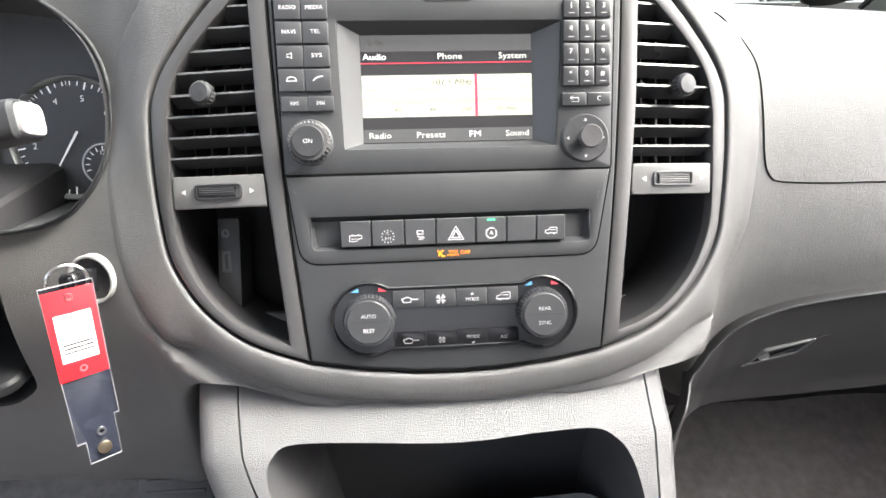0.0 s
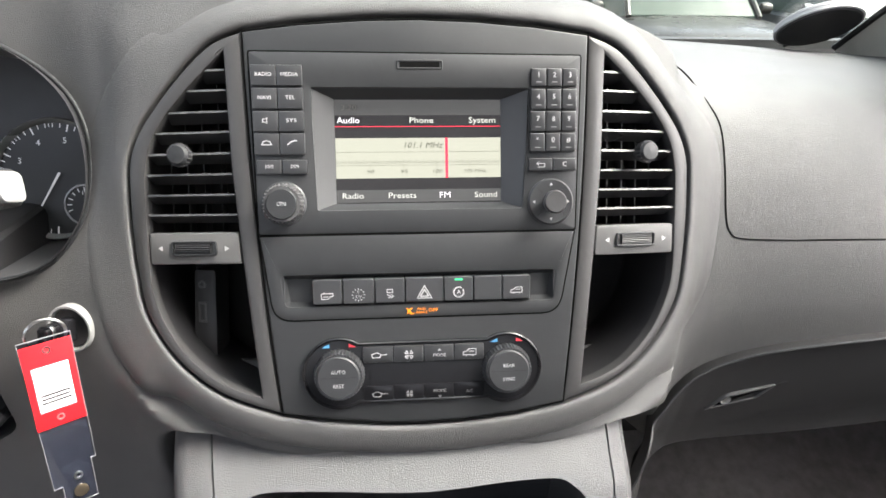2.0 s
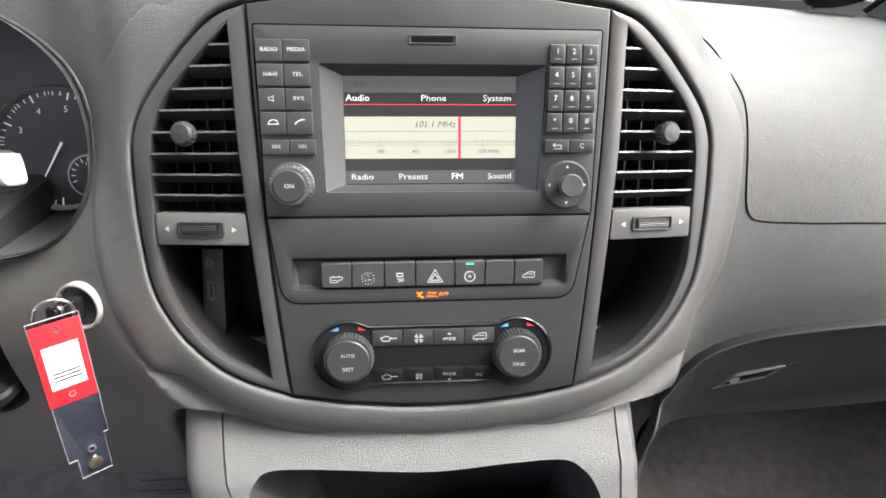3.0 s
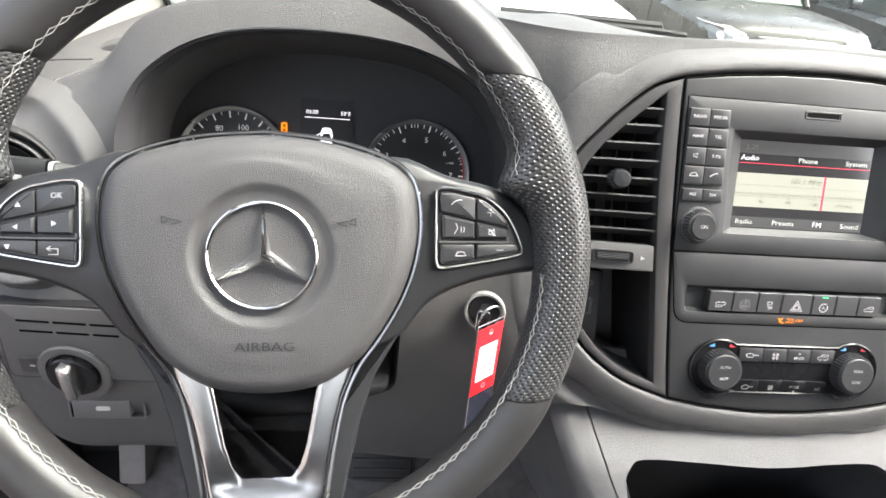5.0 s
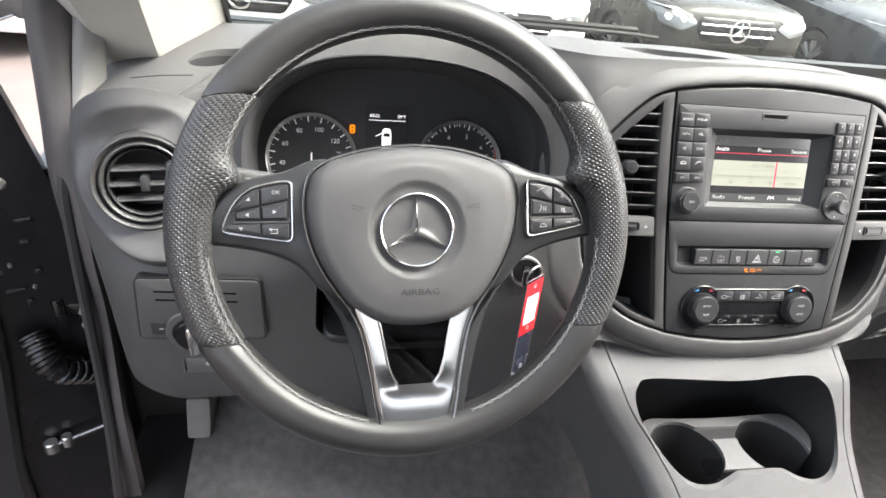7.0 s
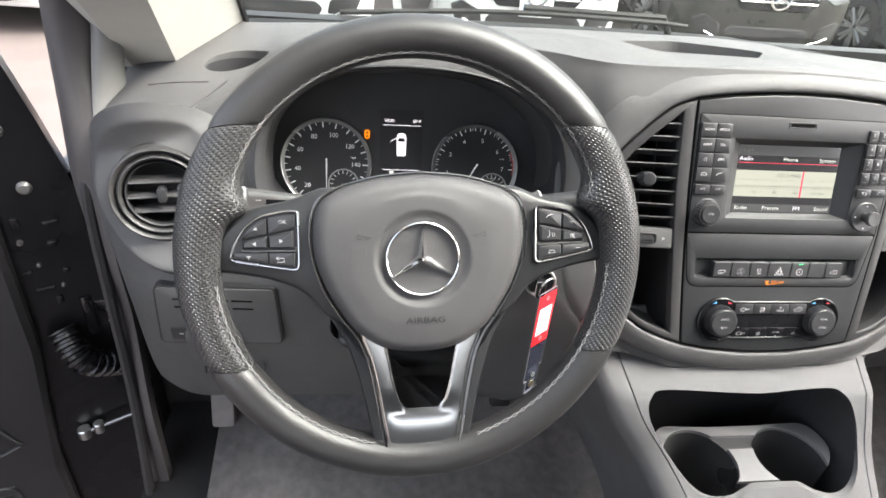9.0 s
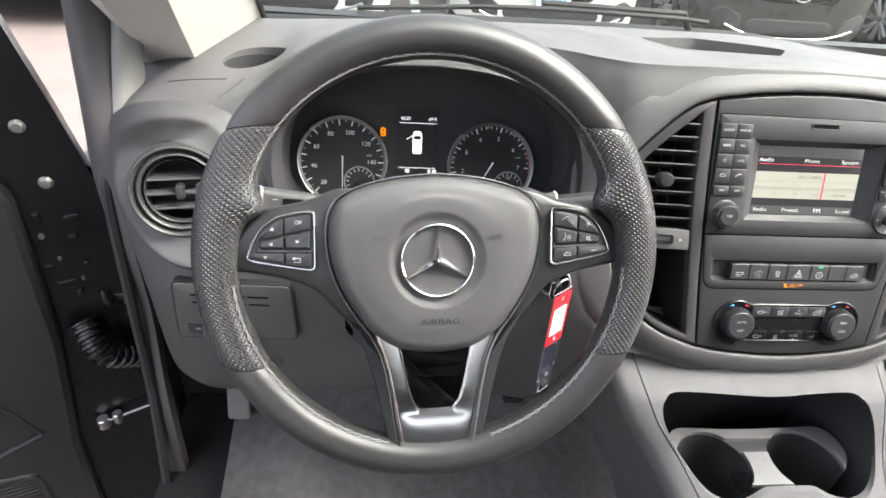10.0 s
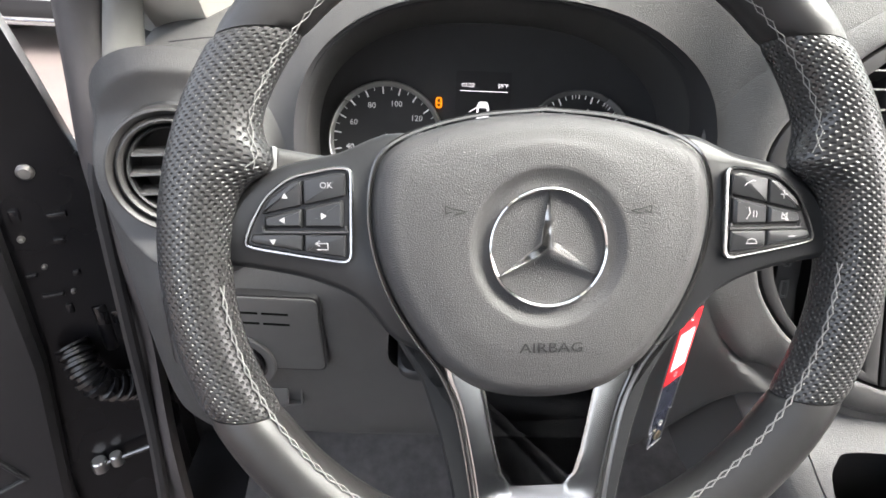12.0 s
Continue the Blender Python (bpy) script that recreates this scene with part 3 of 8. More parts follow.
part("finger_hollow", bm, DEEP, lid, "dark finger hollow beside the latch")

# ---- van shell: floor, bulkhead, roof, sides ----
def shell(name, pts, mat, label):
    """A closed slab of eight corners: four of the inner face, four of the outer."""
    bm = bmesh.new()
    loops(bm, [pts[:4], pts[4:]])
    return tagged(finish(name, bm, mat), label, kind="structure")


def slab_box(name, x0, x1, y0, y1, z0, z1, mat, label):
    return shell(name, [(x0, y0, z0), (x1, y0, z0), (x1, y1, z0), (x0, y1, z0), (x0, y0, z1), (x1, y0, z1), (x1, y1, z1), (x0, y1, z1)], mat, label)


bm = bmesh.new()
rings = []
for k in range(25):
    t = k / 24
    y = -3.2 + t * 4.4
    z = 0.80 if y < 0.50 else 0.80 + (y - 0.50) ** 1.5 * 0.9
    rings.append([(-0.725 + 1.525 * i / 24, y, z + 0.004 * math.sin(i * 1.9 + y * 7) * math.sin(y * 9 + i * 0.4)) for i in range(25)])
loops(bm, rings, (False, False), close=False)
bmesh.ops.solidify(bm, geom=bm.faces[:], thickness=0.02)
tagged(finish("floor", bm, FLOORMAT), "grey rubber cab floor mat, slightly rumpled and scuffed", kind="structure")
slab_box("sill", -0.84, -0.727, -3.2, 0.90, 0.70, 0.775, DEEP, "black door sill")
slab_box("wall_front", -0.80, 0.80, 0.90, 0.93, 0.55, 1.46, DEEP, "dark bulkhead behind the dashboard")
slab_box("ceiling", -0.80, 0.80, -2.6, 0.05, 2.06, 2.10, HEADLINER, "pale grey cloth headliner")
slab_box("wall_back", -0.80, 0.80, -2.64, -2.60, 0.80, 1.58, HEADLINER, "grey rear wall below the rear window")
slab_box("wall_back_left", -0.80, -0.70, -2.64, -2.60, 1.58, 2.06, HEADLINER, "grey pillar beside the rear window")
slab_box("wall_back_right", 0.70, 0.80, -2.64, -2.60, 1.58, 2.06, HEADLINER, "grey pillar beside the rear window")
# unseen panel added behind the camera to cut the light from the rear
CLOTH = material("dark grey blocker cloth", (0.045, 0.045, 0.047), 0.85, var=0.12)
slab_box("partition", -0.78, 0.78, -1.06, -1.00, 0.80, 1.46, CLOTH, "unseen dark panel added to block light from behind")
slab_box("wall_right", 0.80, 0.84, -2.6, 0.75, 0.80, 1.42, PANEL, "dark lower side trim below the windows")
slab_box("wall_right_rear", 0.80, 0.84, -2.6, -0.40, 1.42, 2.06, HEADLINER, "pale rear side trim")
slab_box("wall_left", -0.84, -0.80, -2.6, -1.55, 0.80, 2.06, HEADLINER, "side wall behind the driver's doorway")


# ---- centre stack ----
def in_wing(bm):
    """Bends flat parts back along the stack's wings."""
    for v in bm.verts:
        v.co.z += setback(v.co.x)
    return bm


def edge_u(v):
    """The centre panel's half width at height v."""
    t = (0.1225 - v) / 0.275
    return 0.124 - 0.018 * t + 0.0035 * math.sin(math.pi * min(1, max(0, t)))


centre = thing("dashboard_fascia", STACK, "satin charcoal plastic fascia between the air vents", "fascia")
sides = [0.1225 - 0.275 * k / 12 for k in range(13)]
right = [(edge_u(v), v) for v in sides[::-1]]
panel_outline = right + [(0.085, 0.1276), (0.04, 0.1310), (0, 0.1320), (-0.04, 0.1310), (-0.085, 0.1276)] + [(-x, y) for x, y in right[::-1]] + \
    [(-0.07, -0.1586), (-0.03, -0.1626), (0, -0.1634), (0.03, -0.1626), (0.07, -0.1586)]
bm = bmesh.new()
slab(bm, shrink(panel_outline, 0.0006), -0.012, 0.0, 0.0015, 3)
ident = Matrix.Identity(4)
bm = carve(bm, [in_plane(ident, rect(-0.0772, 0.0785, -0.0032, 0.0838), -0.05, 0.05), in_plane(ident, rect(-0.1012, 0.0978, -0.0732, -0.0494), -0.05, 0.05)])
part("panel", bm, PANEL, centre)
bm = bmesh.new()
pipe(bm, [(x, y, -0.0012) for x, y in panel_outline], 0.0009, 6, True)
part("shadow_gap", bm, GAP, centre, "dark gap round the centre panel")


def wing(sign):
    """One wing: frame, louvres, thumb wheel bar and an open pocket."""
    w = thing("air_vent", STACK, "dark louvred dashboard air vent over an open storage pocket", "air vent", "vents beside the radio")
    mx = lambda pts: [(sign * x, y) for x, y in (pts if sign > 0 else pts[::-1])]
    arc = [tuple(q) for q in spline(WING, 6)]
    inner = [(edge_u(v) + 0.0006, v) for v in [-0.1525 + 0.275 * k / 30 for k in range(31)]]
    # frame: outer edge and inner opening paired by angle
    outer = arc + inner[1:-1]
    opening = [tuple(q) for q in spline([(0.1375, 0.1095), (0.1540, 0.0945), (0.1700, 0.0790), (0.1850, 0.0625), (0.1955, 0.0450), (0.2003, 0.0245), (0.2010, 0.0050), (0.2008, -0.0190),
                                         (0.2005, -0.0410), (0.1975, -0.0668), (0.1865, -0.0925), (0.1730, -0.1100), (0.1555, -0.1250), (0.1385, -0.1335), (0.1205, -0.1395)], 6)]

    def inside(v):
        """The opening's edge beside the fascia at height v."""
        return float(np.interp(v, [-0.1395, -0.04, 0.03, 0.1095], [0.1205, 0.1300, 0.1355, 0.1375]))

    leftside = [(inside(v), v) for v in [-0.1395 + 0.249 * k / 30 for k in range(31)]]
    hole = opening + leftside[1:-1]
    n = min(len(outer), len(hole))
    outer, hole = outer[:n], hole[:n]
    bm = bmesh.new()
    frame_slab(bm, mx(outer), mx(hole), -0.030, -0.0008, 0.0022)
    part("frame", in_wing(bm), VENTFRAME, w)
    # dark box behind the opening
    bm = bmesh.new()
    loops(bm, [[(x, y, -0.012) for x, y in mx(hole)], [(x, y, -0.085) for x, y in mx(shrink(hole, 0.006))]], (False, True))
    part("duct", in_wing(bm), DEEP, w, "deep black duct and pocket lining")

    def reach(v):
        """The opening's outer edge at height v."""
        c = [x for x, y in opening if abs(y - v) < 0.006]
        return (max(c) if c else 0.14) - 0.0005

    for v in (0.0970, 0.0832, 0.0683, 0.0540, 0.0390, 0.0242, 0.0096, -0.0048):
        a, b = inside(v) + 0.0005, reach(v)
        bm = bmesh.new()
        prof = [(-0.0008, -0.003), (0.0008, -0.0035), (0.0004, -0.020), (-0.0006, -0.020)]
        loops(bm, [[(sign * u, v + dy + (z + 0.003) * 0.35, z) for dy, z in prof] for u in (a, b)])
        part("slat", in_wing(bm), SLAT, w)
    for u in (0.150, 0.163, 0.176, 0.189):
        bm = bmesh.new()
        top = min(0.10, max(y for x, y in opening if x > u - 0.002))
        box(bm, sign * u - 0.0006, sign * u + 0.0006, -0.018, top, -0.040, -0.026, 0.0003)
        part("vane", in_wing(bm), DEEP, w)
    k = bmesh.new()
    lathe(k, [(0.0045, -0.012), (0.005, -0.002), (0.0075, -0.001), (0.0082, 0.003), (0.0078, 0.010), (0.0062, 0.0125), (0.0, 0.013)], 20, (sign * 0.1705, 0.0375), (False, False))
    knob = part("adjuster_knob", in_wing(k), PANEL, w, "round dark vent adjuster knob")
    k = bmesh.new()
    for i in range(18):
        c, d = math.cos(2 * math.pi * i / 18), math.sin(2 * math.pi * i / 18)
        pipe(k, [(sign * 0.1705 + 0.0081 * c, 0.0375 + 0.0081 * d, 0.003), (sign * 0.1705 + 0.0077 * c, 0.0375 + 0.0077 * d, 0.0098)], 0.0006, 5)
    part("knob_ribs", in_wing(k), SLAT, knob)
    bm = bmesh.new()
    slab(bm, mx(rounded([(0.1310, -0.0405), (0.2000, -0.0412), (0.2003, -0.0180), (0.1325, -0.0178)], 0.002, 2)), -0.016, -0.0022, 0.0012)
    bar = part("shutter_bar", in_wing(bm), DASHSMOOTH, w, "grey bar with a thumb wheel between white arrows")
    bm = bmesh.new()
    out = mx(rounded([(0.1485, -0.0345), (0.1832, -0.0350), (0.1836, -0.0238), (0.1490, -0.0236)], 0.003, 3))
    frame_slab(bm, out, shrink(out, 0.0016), -0.006, -0.0014, 0.0005)
    part("recess_rim", in_wing(bm), PANEL, bar)
    bm = bmesh.new()
    teeth = [(-0.0292 + (0.0046 + 0.0005 * (i % 2)) * math.sin(a), -0.0048 + (0.0040 + 0.0005 * (i % 2)) * math.cos(a)) for i, a in ((i, 2 * math.pi * i / 44) for i in range(44))]
    loops(bm, [[(sign * u, y, z) for y, z in teeth] for u in (0.1535, 0.1795)])
    part("thumb_wheel", in_wing(bm), DEEP, bar, "ribbed black thumb wheel")
    for u, d in ((0.1415, -1), (0.1915, 1)):
        bm = bmesh.new()
        z = -0.0021
        tri = [(sign * u - 0.0015 * d * sign, -0.0312), (sign * u + 0.0020 * d * sign, -0.0292), (sign * u - 0.0015 * d * sign, -0.0272)]
        loops(bm, [[(x, y, z) for x, y in tri], [(x, y, z + 0.0001) for x, y in tri]])
        part("arrow", in_wing(bm), PRINT, bar)
    return w


wing_r, wing_l = wing(1), wing(-1)
# media sockets inside the driver's pocket
bm = bmesh.new()
slab(bm, rounded([(-0.181, -0.118), (-0.162, -0.122), (-0.160, -0.048), (-0.178, -0.048)], 0.004, 3), -0.07, -0.034, 0.002)
sock = part("socket_panel", in_wing(bm), DEEP, wing_l, "black panel with audio and usb sockets")
bm = bmesh.new()
frame_slab(bm, rounded(rect(-0.1755, -0.1685, -0.090, -0.074), 0.001, 2), rounded(rect(-0.1735, -0.1705, -0.088, -0.076), 0.0005, 2), -0.035, -0.0332, 0.0003)
lathe(bm, [(0.0032, -0.035), (0.0032, -0.0332), (0.0018, -0.0332), (0.0018, -0.037)], 16, (-0.172, -0.060), (False, False))
part("usb_socket", in_wing(bm), SLAT, sock)

# ---- head unit ----
radio = thing("head_unit", STACK @ pose(0, 0, -0.0016), "charcoal car radio with a lit colour display and two knobs", "car radio")
face_out = rounded([(-0.1172, -0.0196), (0.1140, -0.0200), (0.1178, 0.1072), (-0.1197, 0.1086)], 0.0015, 2)
bm = bmesh.new()
frame_slab(bm, shrink(face_out, -0.0009), shrink(face_out, 0.0005), -0.004, 0.0019, 0.0001)
part("seam_line", bm, GAP, radio)
hole = rounded([(-0.0753, -0.0030), (0.0740, -0.0035), (0.0792, 0.0836), (-0.0778, 0.0838)], 0.002, 2)
bm = bmesh.new()
frame_slab(bm, face_out, hole, -0.006, 0.0022, 0.0008)
part("faceplate", bm, PANEL, radio)
bm = bmesh.new()
inner = rounded(rect(-0.0627, 0.0603, 0.0015, 0.0775), 0.001, 2)
loops(bm, [[(x, y, 0.0010) for x, y in hole], [(x, y, -0.0095) for x, y in inner]], (False, False))
part("display_bezel", bm, PANEL, radio, "sloping grey display surround")
bm = bmesh.new()
slab(bm, rect(-0.0605, 0.0625, 0.0005, 0.0765), -0.012, -0.0096, 0.0)
screen = part("display", bm, SCREENDARK, radio, "lit colour display tuned to the radio")
screen.location = (-0.0022, 0.0010, 0)


def patch(name, x0, x1, y0, y1, z, mat, parent, label="", h=0.0001, r=0.0):
    bm = bmesh.new()
    slab(bm, rounded(rect(x0, x1, y0, y1), r, 3) if r else rect(x0, x1, y0, y1), z, z + h, 0.0)
    return part(name, bm, mat, parent, label)


Z = -0.0096
patch("title_bar", -0.0603, 0.0623, 0.0650, 0.0763, Z, SCREENBAR, screen, "grey strip")
patch("menu_bar", -0.0603, 0.0623, 0.0575, 0.0650, Z, SCREENDARK, screen)
patch("red_line", -0.0603, 0.0623, 0.0566, 0.0571, Z + 0.0001, LCDRED, screen, "red line")
patch("tuner_scale", -0.0603, 0.0623, 0.0190, 0.0485, Z, SCREENBG, screen, "pale tuner scale")
patch("footer_bar", -0.0603, 0.0623, 0.0012, 0.0105, Z, SCREENBAR, screen)
patch("tuner_needle", 0.0205, 0.0225, 0.0190, 0.0485, Z + 0.0002, LCDRED, screen, "red tuner needle")
ZT = Z + 0.00015
for text, size, x, y, wd, mat in (("Audio", 0.0062, -0.0505, 0.0612, 0.0165, LCDWHITE), ("Phone", 0.0060, 0.0030, 0.0612, 0.0175, LCDTEXT), ("System", 0.0060, 0.0485, 0.0612, 0.0200, LCDTEXT),
                                  ("Radio", 0.0060, -0.0485, 0.0060, 0.0155, LCDTEXT), ("Presets", 0.0060, -0.0120, 0.0060, 0.0205, LCDTEXT), ("FM", 0.0062, 0.0200, 0.0060, 0.0080, LCDWHITE), ("Sound", 0.0060, 0.0510, 0.0060, 0.0170, LCDTEXT)):
    words(text, size, x, y, ZT, mat, screen, width=wd)
for text, size, x, y, wd, sh in (("101.1 MHz", 0.0062, 0.0035, 0.0430, 0.0290, 0.25), ("90", 0.0040, -0.0355, 0.0238, 0.0050, 0.2), ("95", 0.0040, -0.0105, 0.0238, 0.0050, 0.2),
                                 ("100", 0.0040, 0.0140, 0.0238, 0.0072, 0.2), ("105 MHz", 0.0040, 0.0425, 0.0238, 0.0165, 0.2), ("3:20", 0.0052, -0.0500, 0.0705, 0.0110, 0.0)):
    words(text, size, x, y, ZT, LCDINK, screen, width=wd, shear=sh)
strokes("tuner_ticks", [[(-0.0598 + 0.00098 * i, 0.0298), (-0.0598 + 0.00098 * i, 0.0315 if i % 5 else 0.0328)] for i in range(125)] + [[(x, 0.0258), (x, 0.0300)] for x in (-0.0355, -0.0105, 0.0140, 0.0385)] + [[(-0.060, 0.0382), (0.0622, 0.0382)], [(-0.060, 0.0285), (0.0622, 0.0285)]],
        ZT, 0.00022, LCDINK, screen)


def key(parent, x0, x1, y0, y1, z=0.0022, h=0.0022, mat=None, label=""):
    bm = bmesh.new()
    slab(bm, rounded(rect(x0, x1, y0, y1), 0.0008, 2), z - 0.001, z + h, 0.0006)
    return part("button", bm, mat or BUTTON, parent, label)


def icon_phone(x, y, s):
    return [[(x - s, y - 0.3 * s), (x - 0.5 * s, y + 0.2 * s), (x + 0.5 * s, y + 0.6 * s), (x + s, y + 0.55 * s)]]


def icon_arch(x, y, s):
    return [[(x - s, y - 0.3 * s), (x - 0.7 * s, y + 0.35 * s), (x, y + 0.55 * s), (x + 0.7 * s, y + 0.35 * s), (x + s, y - 0.3 * s), (x - s, y - 0.3 * s)]]


def icon_car(x, y, s):
    return [[(x - s, y - 0.35 * s), (x - s, y + 0.1 * s), (x - 0.5 * s, y + 0.2 * s), (x - 0.1 * s, y + 0.6 * s), (x + s, y + 0.6 * s), (x + s, y - 0.35 * s), (x - s, y - 0.35 * s)],
            [(x - 0.6 * s, y - 0.5 * s), (x - 0.4 * s, y - 0.5 * s)], [(x + 0.4 * s, y - 0.5 * s), (x + 0.6 * s, y - 0.5 * s)], [(x - 0.1 * s, y + 0.2 * s), (x + 0.7 * s, y + 0.2 * s)]]


rows = [(0.0848, 0.0990), (0.0688, 0.0831), (0.0530, 0.0673), (0.0368, 0.0518), (0.0233, 0.0332)]
texts = [("RADIO", "MEDIA"), ("NAVI", "TEL"), ("mute", "SYS"), ("hang", "call"), ("back", "next")]
for (y0, y1), pair in zip(rows, texts):
    sh = 0.0018 if y0 < 0.03 else 0.0009 * (0.09 - y0) / 0.07
    for i, t in enumerate(pair):
        x0 = -0.1184 + sh + i * 0.0178
        b = key(radio, x0, x0 + 0.0173, y0, y1)
        cx, cy, z = x0 + 0.0087, (y0 + y1) / 2 + 0.0005, 0.00445
        if t.isupper():
            words(t, 0.0038, cx, cy, z, PRINT, b, width={"RADIO": 0.0112, "MEDIA": 0.0118, "NAVI": 0.0088, "TEL": 0.0068, "SYS": 0.0072}[t])
        elif t == "mute":
            strokes("symbol", [[(cx - 0.002, cy - 0.001), (cx - 0.002, cy + 0.001), (cx, cy + 0.001), (cx + 0.001, cy + 0.002), (cx + 0.001, cy - 0.002), (cx, cy - 0.001), (cx - 0.002, cy - 0.001)]], z, 0.0004, PRINT, b)
        elif t == "hang":
            strokes("symbol", icon_arch(cx, cy, 0.0034), z, 0.0006, PRINT, b)
        elif t == "call":
            strokes("symbol", icon_phone(cx, cy, 0.0032), z, 0.0008, PRINT, b)
        else:
            d = -1 if t == "back" else 1
            strokes("symbol", [[(cx + d * e, cy - 0.0012), (cx + d * (e + 0.002), cy), (cx + d * e, cy + 0.0012), (cx + d * e, cy - 0.0012)] for e in (-0.0025, 0.0)] + [[(cx + d * 0.0024, cy - 0.0013), (cx + d * 0.0024, cy + 0.0013)]], z, 0.0003, PRINT, b)
keys = ["123", "456", "789", "*0#"]
small = {"1": "", "2": "ABC", "3": "DEF", "4": "GHI", "5": "JKL", "6": "MNO", "7": "PQRS", "8": "TUV", "9": "WXYZ", "*": "", "0": "", "#": ""}
for (y0, y1), line in zip([(0.0848, 0.0975), (0.0684, 0.0828), (0.0526, 0.0668), (0.0378, 0.0511)], keys):
    dx = -0.0014 * (0.09 - y0) / 0.06
    for i, t in enumerate(line):
        x0 = 0.0808 + dx + i * 0.0116
        b = key(radio, x0, x0 + 0.0108, y0, y1)
        words(t, 0.0052, x0 + 0.0054, (y0 + y1) / 2 + 0.0016, 0.00445, PRINT, b)
        patch("small_print", x0 + 0.0034, x0 + 0.0076, y0 + 0.0026, y0 + 0.0033, 0.00442, FAINTPRINT, b)
for i, t in enumerate(("return", "C")):
    x0 = 0.0787 + i * 0.0180
    b = key(radio, x0, x0 + 0.0174, 0.0238, 0.0328)
    if t == "C":
        words(t, 0.0048, x0 + 0.0086, 0.0284, 0.00445, PRINT, b)
    else:
        cx, cy = x0 + 0.0086, 0.0281
        strokes("symbol", [[(cx - 0.0012, cy + 0.0022), (cx - 0.003, cy + 0.001), (cx - 0.0012, cy - 0.0002)], [(cx - 0.003, cy + 0.001), (cx + 0.003, cy + 0.001), (cx + 0.003, cy - 0.0016), (cx - 0.002, cy - 0.0016)]], 0.00445, 0.0004, PRINT, b)
bm = bmesh.new()
slot = rounded(rect(-0.0170, 0.0163, 0.0966, 0.1034), 0.0014, 2)
frame_slab(bm, slot, shrink(slot, 0.0014), 0.0008, 0.0028, 0.0005)
part("slot_rim", bm, PANEL, radio)
patch("card_slot", -0.0145, 0.0138, 0.0980, 0.1020, 0.0025, GAP, radio, "narrow black card slot")
strokes("seam", [[(0.0765, -0.0190), (0.0775, 0.036), (0.0790, 0.0990), (0.0790, 0.1060)]], 0.0021, 0.0006, GAP, radio)


def ribbed(bm, r0, r1, z0, z1, n, c):
    """A knob's ribbed skirt."""
    rings = []
    for z, r in ((z0, r0), (z0 + (z1 - z0) * 0.5, (r0 + r1) / 2), (z1, r1)):
        rings.append([(c[0] + (r + (0.0008 if i % 2 else 0)) * math.cos(2 * math.pi * i / n), c[1] + (r + (0.0008 if i % 2 else 0)) * math.sin(2 * math.pi * i / n), z) for i in range(n)])
    loops(bm, rings)


def arc_marks(c, r0, r1, a0, a1, n):
    return [[(c[0] + r0 * math.cos(a), c[1] + r0 * math.sin(a)), (c[0] + r1 * math.cos(a), c[1] + r1 * math.sin(a))] for a in (a0 + (a1 - a0) * i / (n - 1) for i in range(n))]


C1 = (-0.0990, 0.0022)
bm = bmesh.new()
lathe(bm, [(0.0160, 0.000), (0.0160, 0.0026), (0.0152, 0.0033), (0.0132, 0.0036)], 48, C1)
knob = part("volume_knob", bm, BUTTON, radio, "round black volume knob marked on")
# ribs in the lighter slat plastic, which puts their glints into the colour
bm = bmesh.new()
ribbed(bm, 0.0138, 0.0124, 0.0034, 0.0115, 60, C1)
part("ribbed_ring", bm, SLAT, knob)
bm = bmesh.new()
lathe(bm, [(0.0108, 0.0112), (0.0108, 0.0128), (0.0102, 0.0135), (0.0, 0.0132)], 40, C1, (False, False))
part("cap", bm, PANEL, knob)
words("ON", 0.0042, C1[0], C1[1], 0.0136, PRINT, knob)
strokes("marks", arc_marks(C1, 0.0138, 0.0150, radians(-30), radians(200), 24), 0.0036, 0.0004, GREYPRINT, knob)
C2 = (0.0953, 0.0010)
bm = bmesh.new()
lathe(bm, [(0.0172, 0.000), (0.0172, 0.0030), (0.0160, 0.0042), (0.0090, 0.0036)], 48, C2)
nav = part("menu_knob", bm, BUTTON, radio, "round four-way menu button with a stick")
strokes("quadrant_lines", arc_marks(C2, 0.0095, 0.0158, radians(45), radians(315), 4), 0.0040, 0.0008, DEEP, nav)
bm = bmesh.new()
lathe(bm, [(0.0055, 0.003), (0.0055, 0.010), (0.0082, 0.012), (0.0084, 0.016), (0.0074, 0.0175), (0.0, 0.0172)], 32, C2, (False, False))
part("stick", bm, SLAT, nav)
for k in range(4):
    a = math.pi / 2 * k
    cx, cy = C2[0] + 0.0128 * math.cos(a), C2[1] + 0.0128 * math.sin(a)
    d, e = Vector((math.cos(a), math.sin(a))), Vector((-math.sin(a), math.cos(a)))
    bm = bmesh.new()
    tri = [(cx + q.x, cy + q.y) for q in (d * 0.0012, e * 0.0012 - d * 0.0008, -e * 0.0012 - d * 0.0008)]
    loops(bm, [[(x, y, 0.0041) for x, y in tri], [(x, y, 0.0043) for x, y in tri]])
    part("arrow", bm, PRINT, nav)

# ---- switch row ----
switches = thing("switch_panel", STACK @ pose(-0.0012, 0.0030, -0.0014), "charcoal panel with a row of seven push switches", "switch panel")
out = rounded([(-0.1075, -0.0855), (0.1030, -0.0855), (0.1147, -0.0242), (-0.1157, -0.0242)], [0.013, 0.013, 0.001, 0.001], 6)
bm = bmesh.new()
frame_slab(bm, shrink(out, -0.0009), shrink(out, 0.0005), -0.004, 0.0017, 0.0001)
part("seam_line", bm, GAP, switches)
